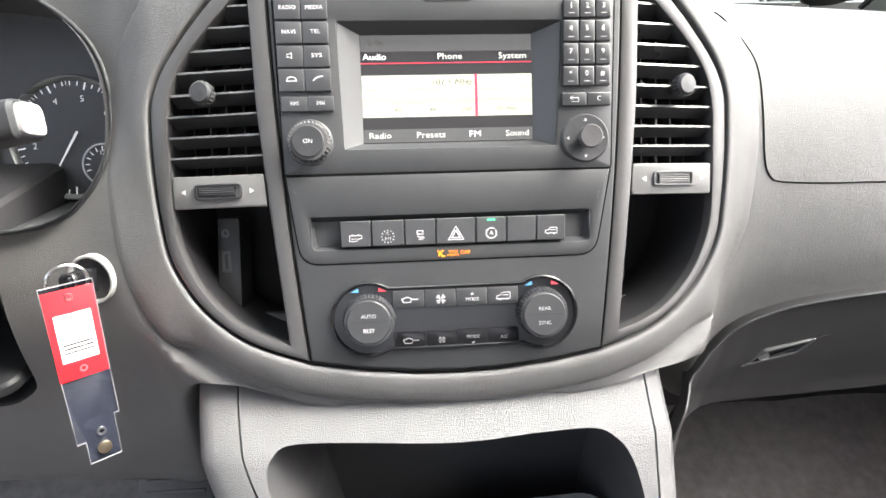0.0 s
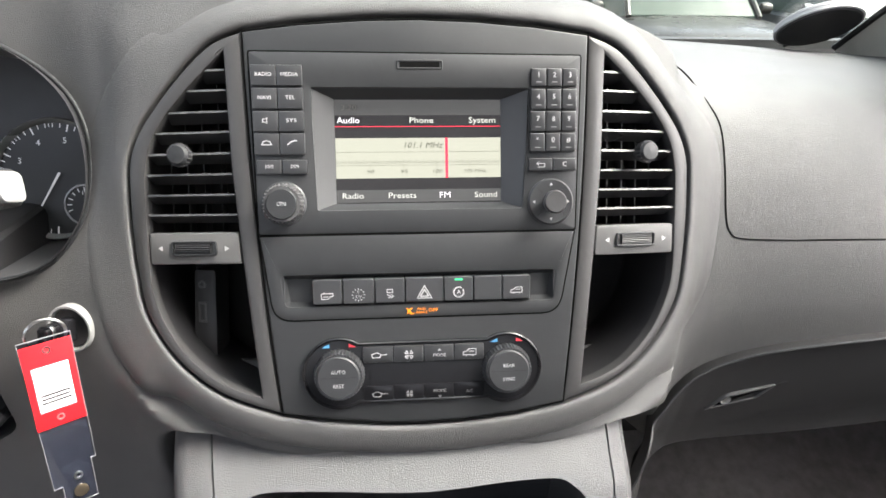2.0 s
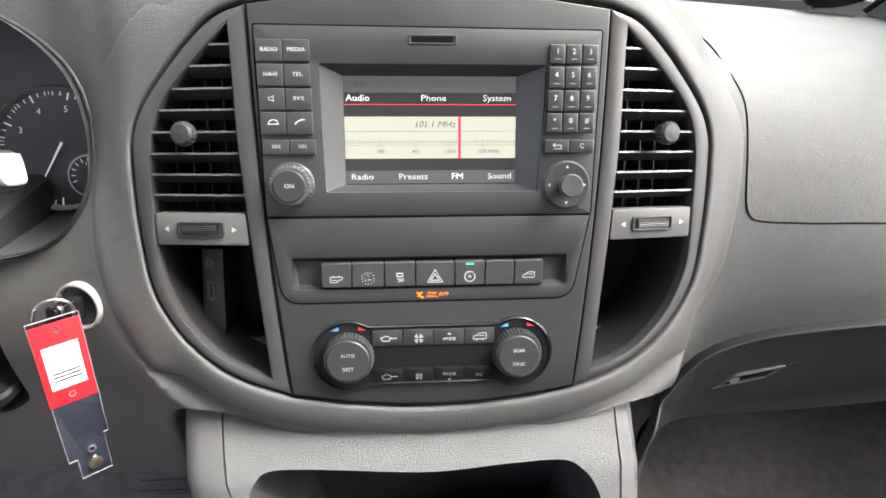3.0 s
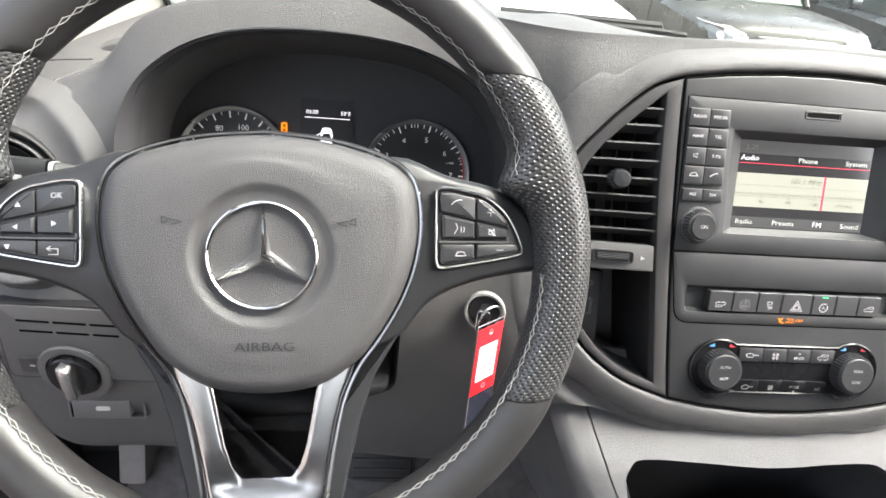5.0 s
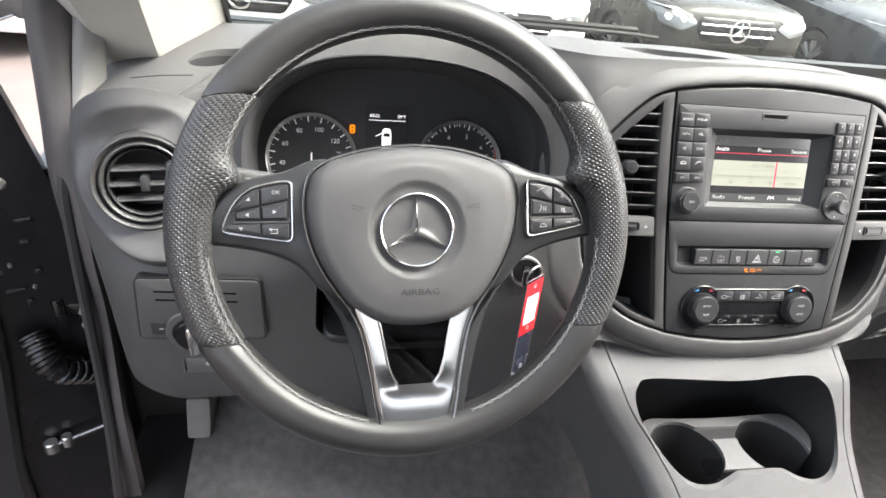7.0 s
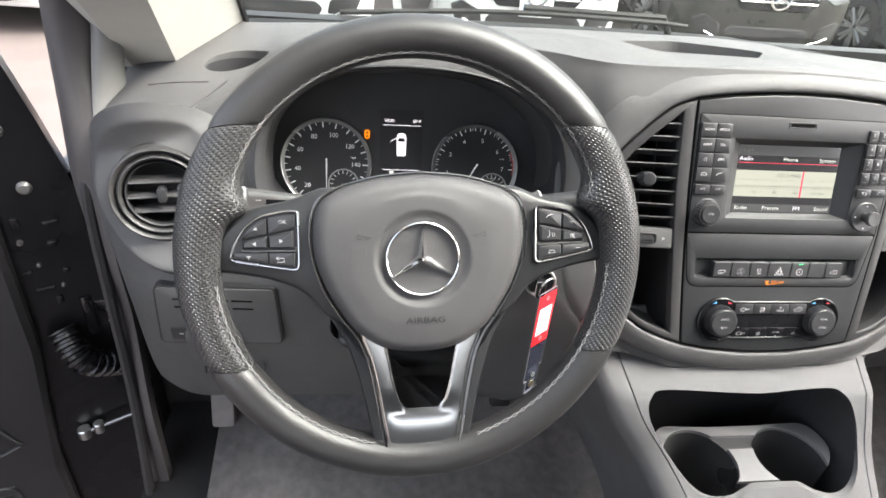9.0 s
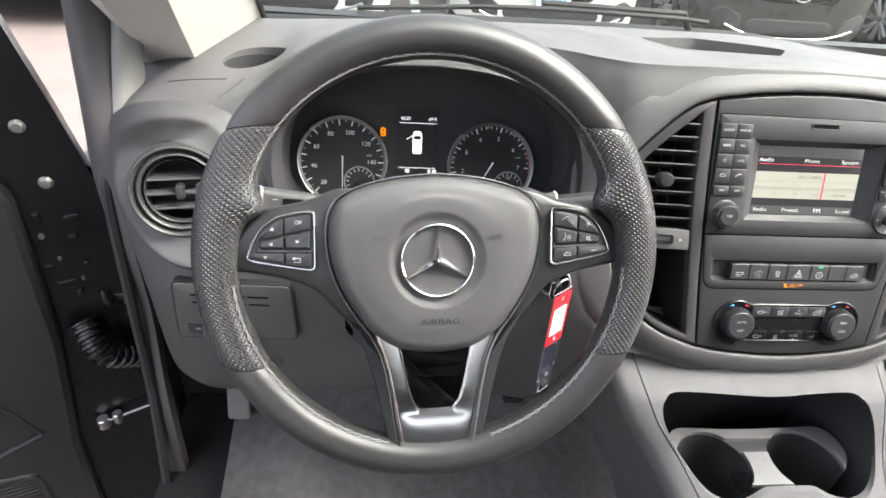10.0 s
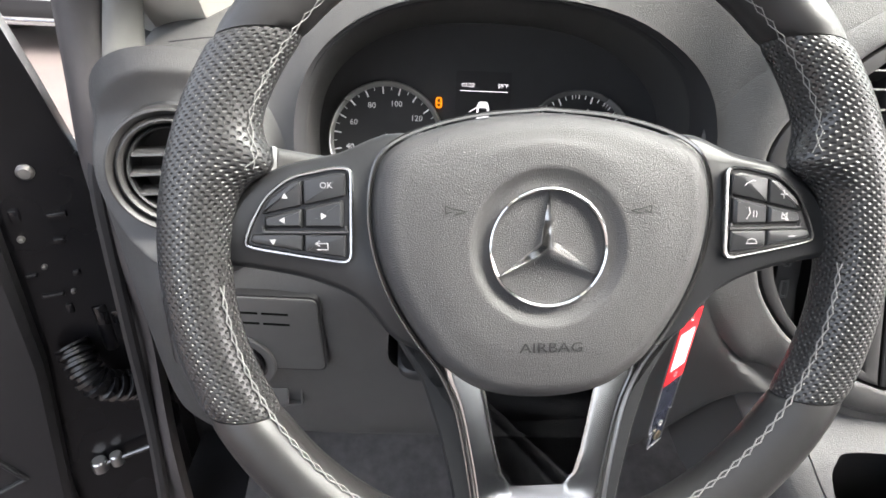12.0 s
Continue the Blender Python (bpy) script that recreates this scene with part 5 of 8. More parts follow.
# side spokes with their button pads
def spoke(s):
    shape = [(0.070, 0.057), (0.100, 0.0475), (0.126, 0.0420), (0.142, 0.0340), (0.153, 0.0220), (0.160, 0.0040), (0.159, -0.0070), (0.142, -0.0100), (0.116, -0.0150), (0.0915, -0.0255), (0.072, -0.0470), (0.050, -0.045), (0.040, 0.04)]
    o = [(s * x, y) for x, y in shape]
    o = [tuple(q) for q in spline(o if s > 0 else o[::-1], 4, True)]
    bm = bmesh.new()
    loops(bm, [[(x, y, z) for x, y in q] for q, z in ((shrink(o, 0.003), -0.012), (o, -0.006), (o, 0.001), (shrink(o, 0.0012), 0.0042), (shrink(o, 0.004), 0.0065))])
    for v in bm.verts:
        v.co.z += 0.004 - 0.010 * max(0, abs(v.co.x) - 0.09) / 0.07
    sp = part("spoke", bm, PANEL, wheel, "satin black side spoke", 40)
    pad = [(0.0928, 0.0405), (0.1020, 0.0410), (0.1240, 0.0365), (0.1362, 0.0272), (0.1440, 0.0138), (0.1480, 0.0020), (0.1400, -0.0002), (0.1150, -0.0042), (0.0935, -0.0072)]
    p = [(s * x, y) for x, y in pad]
    p = rounded(p if s > 0 else p[::-1], 0.0062, 4)
    lift = lambda x: 0.0112 - 0.010 * max(0, abs(x) - 0.09) / 0.07
    bm = bmesh.new()
    inner = shrink(p, 0.0020)
    loops(bm, [[(x, y, lift(x) + z) for x, y in q] for q, z in ((p, -0.002), (p, 0.0006), (shrink(p, 0.0006), 0.0014), (shrink(p, 0.0014), 0.0012), (inner, -0.001))], (False, False))
    part("chrome_frame", bm, SATIN, sp, "satin chrome frame round the buttons")
    bm = bmesh.new()
    loops(bm, [[(x, y, lift(x) - 0.003) for x, y in inner], [(x, y, lift(x) - 0.0002) for x, y in inner]])
    part("pad", bm, DEEP, sp)
    slope = lambda x: 0.0250 - 0.0080 * (x - 0.0975) / 0.0375      # upper edge of the raised middle buttons
    for ri in range(3):
        for ci, (x0, x1) in enumerate(((0.0900, 0.1168), (0.1176, 0.1500))):
            if ri == 0:
                q = [(x0, slope(x0) + 0.0012), (x1, slope(x1) + 0.0012), (x1, 0.06), (x0, 0.06)]
            elif ri == 1:
                x0, x1 = max(x0, 0.0975), min(x1, 0.1362)
                q = [(x0, 0.0112), (x1, 0.0112), (x1, slope(x1)), (x0, slope(x0))]
            else:
                q = [(x0, -0.02), (x1, -0.02), (x1, 0.0082), (x0, 0.0082)]
            if s < 0:
                q = [(-x, y) for x, y in q[::-1]]
            q = clip(q, shrink([(s * x, y) for x, y in pad], 0.0034 if ri != 1 else 0.0046))
            o = rounded(q, 0.0014, 2)
            bm = bmesh.new()
            loops(bm, [[(x, y, lift(x) + z) for x, y in k] for k, z in ((o, -0.001), (o, 0.0010), (shrink(o, 0.0006), 0.0020), (shrink(o, 0.0014), 0.0023 if ri != 1 else 0.0028))])
            b = part("button", bm, BUTTON, sp)
            cx, cy = sum(v[0] for v in q) / len(q), sum(v[1] for v in q) / len(q)
            z = lift(cx) + (0.00235 if ri != 1 else 0.00285)
            if s < 0:
                sym = [["OK", "up"], ["right", "left"], ["ret", "down"]][ri][ci]
            else:
                sym = [["call", "+"], ["voice", "mute"], ["hang", "-"]][ri][ci]
            made = []
            if sym == "OK":
                made.append(words("OK", 0.0043, cx, cy, z, PRINT, b))
            elif sym in ("up", "left", "right", "down"):
                a = {"up": 90, "left": 180, "right": 0, "down": 270}[sym]
                pts = [(cx + 0.0019 * math.cos(radians(a + d)), cy + 0.0019 * math.sin(radians(a + d))) for d in (0, 120, 240)]
                bm = bmesh.new()
                loops(bm, [[(x, y, z + 0.0002) for x, y in pts], [(x, y, z + 0.0003) for x, y in pts]])
                made.append(part("arrow", bm, PRINT, b))
            else:
                lines = {"+": [[(cx - 0.002, cy), (cx + 0.002, cy)], [(cx, cy - 0.002), (cx, cy + 0.002)]], "-": [[(cx - 0.002, cy), (cx + 0.002, cy)]],
                         "ret": [[(cx - 0.001, cy + 0.0026), (cx - 0.003, cy + 0.0014), (cx - 0.001, cy + 0.0002)], [(cx - 0.003, cy + 0.0014), (cx + 0.003, cy + 0.0014), (cx + 0.003, cy - 0.0016), (cx - 0.002, cy - 0.0016)]],
                         "call": icon_phone(cx, cy, 0.0030), "hang": icon_arch(cx, cy, 0.0030),
                         "voice": [[(cx - 0.002, cy + 0.003), (cx - 0.001, cy), (cx - 0.003, cy - 0.003)], [(cx + 0.001, cy + 0.001), (cx + 0.001, cy - 0.002)], [(cx + 0.0025, cy + 0.001), (cx + 0.003, cy - 0.0005), (cx + 0.0025, cy - 0.002)]],
                         "mute": [[(cx - 0.002, cy - 0.001), (cx - 0.002, cy + 0.001), (cx, cy + 0.001), (cx + 0.001, cy + 0.002), (cx + 0.001, cy - 0.002), (cx, cy - 0.001), (cx - 0.002, cy - 0.001)], [(cx - 0.002, cy + 0.002), (cx + 0.002, cy - 0.002)]]}[sym]
                made.append(strokes("symbol", lines, z + 0.0001, 0.0005, PRINT, b))
            for ob in made:
                for v in ob.data.vertices:
                    v.co.z += lift(v.co.x) - lift(cx) + 0.0001
    # ridge in paler plastic stands for the highlight on the buttons' edge
    bm = bmesh.new()
    pipe(bm, [(s * x, y, lift(x) + 0.0016) for x, y in [tuple(q) for q in spline([(0.0963, 0.0120), (0.0966, 0.0098), (0.0985, 0.0092), (0.1340, 0.0092), (0.1362, 0.0098), (0.1372, 0.0122)], 4)]], 0.0007, 6)
    part("button_lip", bm, SLAT, sp, "raised lip that carries the highlight below the middle buttons")
    return sp


spoke(1), spoke(-1)


# lower spoke: dark carrier and satin fork
outer_half = [(0.088, -0.022), (0.0735, -0.0455), (0.0600, -0.0690), (0.0520, -0.0950), (0.0458, -0.1250), (0.0405, -0.1540), (0.0372, -0.1660), (0.0290, -0.1728)]
inner_half = [(0.0130, -0.1255), (0.0180, -0.1200), (0.0232, -0.1000), (0.0278, -0.0730), (0.038, -0.045)]
dark = outer_half + [(-x, y) for x, y in outer_half[::-1]] + [(-x, y) for x, y in inner_half[::-1]] + inner_half
dk = rounded(dark[::-1], 0.004, 3)
bm = bmesh.new()
loops(bm, [[(x, y, z) for x, y in q] for q, z in ((dk, -0.010), (dk, 0.004), (shrink(dk, 0.0015), 0.006))])
carrier = part("lower_spoke", bm, PANEL, wheel, "dark lower spoke carrier")
rows = [(-0.0560, 0.0500, 0.0320), (-0.0660, 0.0475, 0.0292), (-0.0780, 0.0428, 0.0270), (-0.0920, 0.0396, 0.0246), (-0.1060, 0.0372, 0.0221), (-0.1180, 0.0352, 0.0190), (-0.1262, 0.0342, 0.0140),
        (-0.1320, 0.0334, 0.0125), (-0.1400, 0.0322, 0.0115), (-0.1490, 0.0308, 0.0105), (-0.1560, 0.0290, 0.0100), (-0.1600, 0.0268, 0.0095), (-0.1625, 0.0238, 0.0085), (-0.1636, 0.0195, 0.0075)]
bm = bmesh.new()
grid = []
for k, (y, o, i) in enumerate(rows):
    line = []
    base = k >= 6
    dish = 0.0030 * math.exp(-((y + 0.127) / 0.006) ** 2)
    for s in (-1, 1):
        for t in ((0, 0.06, 0.2, 0.5, 0.8, 0.94, 1) if s < 0 else (1, 0.94, 0.8, 0.5, 0.2, 0.06, 0)):
            x = s * (o + (i - o) * t)
            edge = min(t, 1 - t) if not base else t
            z = 0.0128 + 0.050 * (y + 0.056) - 0.0016 * max(0, 1 - edge / 0.1) ** 2 - (0.0012 if k == len(rows) - 1 else 0) - (dish if base and t > 0.4 else 0)
            line.append(bm.verts.new((x, y, z)))
    grid.append(line)
for k in range(len(grid) - 1):
    for c in range(13):
        if c == 6 and k < 6:
            continue
        bm.faces.new((grid[k][c], grid[k][c + 1], grid[k + 1][c + 1], grid[k + 1][c]))
bmesh.ops.recalc_face_normals(bm, faces=bm.faces[:])
bmesh.ops.solidify(bm, geom=bm.faces[:], thickness=0.004)
part("satin_fork", bm, SATIN, carrier, "satin aluminium fork of the lower spoke", 50)

# ---- steering column with its stalks ----
column = thing("steering_column", pose(0, 0, 0), "dark plastic steering column shroud with indicator and wiper stalks", "steering column")
ax = WHEEL.to_3x3() @ Vector((0, 0, 1))
hubc = Vector((-0.4285, 0.275, 1.437))
bm = bmesh.new()
cm = axes(hubc - ax * 0.10, (0.99939, 0.0349, 0), (-0.01584, 0.45371, 0.89101))
o1 = rounded([(-0.055, -0.075), (0.055, -0.075), (0.062, 0.000), (0.045, 0.018), (-0.045, 0.018), (-0.062, 0.000)], 0.018, 4)
loops(bm, [[cm @ Vector((x * k, y * k, z)) for x, y in o1] for k, z in ((1.12, -0.14), (1.1, -0.06), (1.0, 0.02), (0.9, 0.06))])
part("shroud", bm, DEEP, column)
bm = bmesh.new()
lathe(bm, [(0.035, -0.16), (0.04, 0.0)], 24)
for v in bm.verts:
    v.co = WHEEL @ v.co
part("hub_boss", bm, DEEP, column)


bm = bmesh.new()
o = rounded([(-0.075, -0.045), (0.075, -0.045), (0.080, 0.06), (-0.080, 0.06)], 0.018, 4)
loops(bm, [[(-0.428 + x * k, 0.455 + y * k, z + (0.10 * (y + 0.045) if y < 0 else 0)) for x, y in o] for k, z in ((0.97, 1.198), (1.0, 1.201), (1.0, 1.207), (0.97, 1.210))])
part("lower_cover", bm, PANEL, column, "dark lower column cover")


def stalk(a, b, label, knob):
    a, b = Vector(a), Vector(b)
    ex = (b - a).normalized()
    m = axes(a, ex, Vector((0, 0.35, 0.94)) - ex * Vector((0, 0.35, 0.94)).dot(ex))
    L = (b - a).length
    bm = bmesh.new()
    rings = []
    for x, h, w in ((0, 0.009, 0.009), (L * 0.40, 0.0125, 0.010), (L * 0.67, 0.0160, 0.0115)):
        rings.append([m @ Vector((x, y, z)) for y, z in rounded(rect(-h, h, -w, w), 0.005, 4)])
    loops(bm, rings)
    s = part("stalk", bm, DASHSMOOTH, column, label)
    wide = 0.0175 if b.x < a.x else 0.0125
    bm = bmesh.new()
    loops(bm, [[m @ Vector((x, y * k, z * k)) for y, z in rounded(rect(-wide, wide, -0.013, 0.013), 0.007, 4)] for x, k in ((L * 0.70, 1.0), (L * 0.98, 0.98), (L, 0.85))])
    cap = part("stalk_end", bm, knob, s, "rounded end of the stalk")
    if b.x > a.x:
        bm = bmesh.new()
        loops(bm, [[m @ Vector((x, y * k, z * k)) for y, z in rounded(rect(-0.0100, 0.0100, -0.0105, 0.0105), 0.006, 4)] for x, k in ((L - 0.001, 1.0), (L + 0.0025, 0.96), (L + 0.0035, 0.80))])
        part("end_button", bm, material("pale grey gloss plastic", (0.22, 0.22, 0.22), 0.25, var=0.04), cap, "pale grey end button")
    bm = bmesh.new()
    loops(bm, [[m @ Vector((x, y, z)) for y, z in rounded(rect(-0.0168, 0.0168, -0.0125, 0.0125), 0.006, 4)] for x in (L * 0.674, L * 0.690)])
    part("stalk_ring", bm, GREYPRINT, s, "pale ring on the stalk")
    if b.x < a.x:
        up = 1 if (m @ Vector((0, 0, 1)) - m @ Vector((0, 0, 0))).y < 0 else -1
        marks = [("print_mark", L * 0.60 + 0.0, L * 0.60 + 0.005, y - 0.0003, y + 0.0003, GREYPRINT, 0.0122) for y in (-0.008, 0.0, 0.008)]
        marks += [("slide_switch", L * 0.47, L * 0.575, -0.004, 0.009, GLOSSBLACK, 0.0112), ("print_mark", L * 0.39, L * 0.43, 0.003, 0.0038, GREYPRINT, 0.0105), ("print_mark", L * 0.39, L * 0.43, -0.003, -0.0022, GREYPRINT, 0.0105),
                  ("symbol", L * 0.77, L * 0.83, 0.004, 0.0072, GREYPRINT, 0.0131), ("symbol", L * 0.74, L * 0.76, 0.005, 0.0062, GREYPRINT, 0.0131), ("symbol", L * 0.76, L * 0.84, -0.0085, -0.0060, GREYPRINT, 0.0131)]
        for nm, x0, x1, y0, y1, mt, z in marks:
            bm = bmesh.new()
            loops(bm, [[m @ Vector((x, y, up * zz)) for x, y in rounded(rect(x0, x1, y0, y1), 0.0004, 2)] for zz in (z - 0.0015, z + 0.0003)])
            part(nm, bm, mt, s)


stalk((-0.47, 0.378, 1.416), (-0.630, 0.338, 1.4442), "dark grey indicator stalk with printed symbols", PANEL)
stalk((-0.385, 0.388, 1.405), (-0.258, 0.378, 1.430), "grey wiper stalk", PANEL)

# ---- instrument cluster ----
GAUGE = axes((-0.4218, 0.5823, 1.4072), (1, 0, 0), (0, math.sin(LEANBACK), math.cos(LEANBACK))) @ Matrix.Scale(0.983, 4)
cluster = thing("instrument_cluster", GAUGE, "black instrument cluster with two chrome ringed dials and a centre display", "instrument cluster")
bm = bmesh.new()
toG = GAUGE.inverted() @ CLUSTER
loops(bm, [[toG @ Vector((x, y, -0.036)) for x, y in CLUSTER_OPENING], [toG @ Vector((x * 0.97, y, -0.06)) for x, y in CLUSTER_OPENING],
           [Vector(((toG @ Vector((x, y, 0))).x * 1.06 + 0.0, y * 1.02 - 0.045, -0.003)) for x, y in CLUSTER_OPENING]], (False, True))
# lining greyer than black: it carries the lens reflections in its colour
part("housing", bm, material("black hood lining with lens reflection in it", (0.034, 0.0345, 0.0365), 0.5, var=0.1, grain=0.15, grain_scale=1500), cluster, "matt black recessed housing")


def gauge(name, cx, cy, r, a0, a1, nums, ticks, needle_at, label):
    bm = bmesh.new()
    lathe(bm, [(r + 0.0010, -0.002), (r + 0.0016, 0.0045), (r + 0.0004, 0.0058), (r - 0.0010, 0.0050), (r - 0.0036, 0.0008)], 72, (cx, cy), (False, False))
    g = part(name, bm, RING, cluster, label)
    bm = bmesh.new()
    lathe(bm, [(r - 0.002, 0.0), (0.0, 0.0)], 48, (cx, cy), (False, False))
    part("dial_face", bm, DIAL, g)
    for mark in arc_marks((cx, cy), r * 0.82, r * 0.94, radians(a0), radians(a1), ticks):
        strokes("dial_tick", [mark], 0.0004, 0.0014, DIALPRINT, g)
    strokes("fine_ticks", arc_marks((cx, cy), r * 0.88, r * 0.94, radians(a0), radians(a1), (ticks - 1) * 2 + 1), 0.0004, 0.0006, DIALPRINT, g)
    for t, a in nums:
        words(t, 0.0080, cx + r * 0.66 * math.cos(radians(a)), cy + r * 0.66 * math.sin(radians(a)), 0.0004, DIALPRINT, g)
    bm = bmesh.new()
    d = Vector((math.cos(radians(needle_at)), math.sin(radians(needle_at))))
    s = Vector((-d.y, d.x))
    q = [(cx + p.x, cy + p.y) for p in (d * r * 0.62 + s * 0.0004, d * r * -0.12 + s * 0.0010, d * r * -0.12 - s * 0.0010, d * r * 0.62 - s * 0.0004)]
    loops(bm, [[(x, y, 0.002) for x, y in q], [(x, y, 0.003) for x, y in q]])
    part("needle", bm, DIALPRINT, g, "slim pale needle")
    return g


R = 0.0560
speedo = gauge("speedometer", -0.1019, -0.0415, R, 229.5, -39.3, [(str(v), 229.5 - (v - 20) * 1.92) for v in (20, 40, 60, 80, 100, 120, 140)], 15, 270, "chrome ringed speedometer")
tach = gauge("rev_counter", 0.0905, -0.0420, R, 267.5, -0.6, [(str(v), 267.5 - 38.3 * v) for v in (1, 2, 3, 4, 5, 6, 7)], 8, 240, "chrome ringed rev counter")
strokes("fine_ticks", arc_marks((0.0905, -0.0420), R * 0.87, R * 0.94, radians(267.5), radians(-0.6), 36), 0.0004, 0.0009, DIALPRINT, tach)
words("mph", 0.0040, -0.0680, -0.0330, 0.0004, DIALPRINT, speedo)
words("x1000", 0.0030, 0.1265, -0.0290, 0.0004, DIALPRINT, tach)
RED_LINE = material("dark red dial print", (0.45, 0.03, 0.03), 0.5)
strokes("red_zone", [[(0.0905 + 0.0515 * math.cos(radians(a)), -0.0420 + 0.0515 * math.sin(radians(a))) for a in range(25, -9, -3)]], 0.0005, 0.0016, RED_LINE, tach)
for g, cx in ((speedo, -0.0803), (tach, 0.1152)):
    bm = bmesh.new()
    lathe(bm, [(0.0195, 0.0006), (0.0200, 0.0016), (0.0185, 0.0016), (0.0182, 0.0006)], 40, (cx, -0.0672), (False, False))
    part("small_dial_ring", bm, RING, g)
    strokes("small_dial_ticks", arc_marks((cx, -0.0672), 0.0135, 0.0170, radians(30), radians(200), 9), 0.0005, 0.0009, DIALPRINT, g)
words("120", 0.0050, 0.1150, -0.0560, 0.0005, DIALPRINT, tach)
disp = patch("trip_display", -0.0345, 0.0205, -0.0700, 0.0290, 0.0, DIAL, cluster, "black trip display with a white van symbol")
for y in (0.0100, -0.0470):
    strokes("display_line", [[(-0.0300, y), (0.0170, y)]], 0.0002, 0.0006, LCDWHITE, disp)
strokes("van_door_symbol", [[(-0.0205, -0.0105), (-0.0130, -0.0060)]], 0.0002, 0.0008, LCDWHITE, disp)
words("03:20", 0.0056, -0.0225, 0.0155, 0.0002, LCDWHITE, disp)
words("59\u00b0F", 0.0056, 0.0125, 0.0155, 0.0002, LCDWHITE, disp)
for x0, x1 in ((-0.0215, -0.0160), (0.0080, 0.0115), (0.0140, 0.0190)):
    patch("status_symbol", x0, x1, -0.0535, -0.0485, 0.0001, LCDTEXT, disp, r=0.001)
bm = bmesh.new()
slab(bm, rounded([(-0.0125, -0.0290), (-0.0010, -0.0290), (-0.0005, -0.0060), (-0.0025, 0.0000), (-0.0110, 0.0000), (-0.0130, -0.0060)], 0.002, 3), 0.0001, 0.0003, 0)
part("van_symbol", bm, LCDWHITE, disp, "white van symbol with an open door")
bm = bmesh.new()
slab(bm, rounded([(-0.0115, -0.0105), (-0.0020, -0.0105), (-0.0030, -0.0060), (-0.0105, -0.0060)], 0.001, 2), 0.0003, 0.0004, 0)
part("van_symbol_glass", bm, DIAL, disp)
bm = bmesh.new()
oo = rounded(rect(-0.0540, -0.0476, -0.0080, 0.0028), 0.0024, 3)
frame_slab(bm, oo, shrink(oo, 0.0017), 0.0001, 0.0004, 0.0001)
slab(bm, rect(-0.0525, -0.0491, -0.0036, -0.0020), 0.0002, 0.0004, 0)
part("warning_lamp", bm, AMBER, cluster, "amber warning lamp")


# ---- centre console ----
# driver's side strip and both flanks: shade on the console put into darker colours
STRIPSHADE = material("console strip plastic with shade in its colour", (0.078, 0.078, 0.079), 0.5, var=0.08, grain=0.5, grain_scale=700)
FLANKSHADE = material("console flank plastic with shade in its colour", (0.055, 0.055, 0.056), 0.55, var=0.1, grain=0.4, grain_scale=700)
console = thing("centre_console", pose(0, 0, 0), "light grey grained centre console with a pocket and cup holders", "console")
# rows down the face: distance ahead, height, reach to the driver's and to the passenger's side
PROF = [(0.418, 1.262, 0.174, 0.154), (0.393, 1.231, 0.168, 0.151), (0.369, 1.205, 0.158, 0.145), (0.346, 1.175, 0.143, 0.1425), (0.322, 1.142, 0.117, 0.1415), (0.288, 1.112, 0.096, 0.140), (0.252, 1.087, 0.086, 0.140), (0.185, 1.061, 0.080, 0.143), (0.08, 1.036, 0.078, 0.148)]


def bow(z):
    """How far the face bows out at height z."""
    return 0.010 + 0.031 * min(1.0, max(0.0, (1.245 - z) / 0.045))


def edge_back(t, z):
    """How far the face's edges fall back, more under the dashboard's lip."""
    return t * t * (0.004 + 0.012 * min(1.0, max(0.0, (z - 1.20) / 0.03)))


def console_row(y, z, hl, hr, nx=24):
    """One row across the bowed face."""
    return [((hr if t > 0 else hl) * t, y - bow(z) + edge_back(t, z), z) for t in (-1 + 2 * i / nx for i in range(nx + 1))]


ROWS = [tuple(q) for q in spline(PROF, 5)]
bm = bmesh.new()
rings = []
for y, z, hl, hr in ROWS:
    line = console_row(y, z, hl, hr)
    rings.append(line + [(x, yy + 0.0035, zz - 0.0035) for x, yy, zz in line[::-1]])
loops(bm, rings)
# pocket cut through the face
pk = [(-0.1394, 1.190), (-0.1340, 1.2005), (-0.1200, 1.2040), (-0.078, 1.2040), (-0.015, 1.2022), (0.018, 1.2024), (0.053, 1.2036), (0.092, 1.2038), (0.1090, 1.2015), (0.1205, 1.1935),
      (0.1275, 1.180), (0.1318, 1.160), (0.1318, 1.140), (0.1265, 1.1240), (0.1130, 1.1125), (0.0920, 1.1080), (0.0690, 1.1115), (0.0520, 1.1172), (0.0400, 1.1185), (-0.0070, 1.1185),
      (-0.0200, 1.1160), (-0.0400, 1.1105), (-0.0620, 1.1095), (-0.0800, 1.1135), (-0.0956, 1.1235), (-0.1102, 1.1380), (-0.1240, 1.1540), (-0.1350, 1.1720)]
PKO = [tuple(q) for q in spline(pk[::-1], 4, True)]
cut = bmesh.new()
loops(cut, [[(x, y, z) for x, z in PKO] for y in (-0.1, 0.6)])
part("face", carve(bm, [cut]), CONSOLE, console, "light grey grained face")
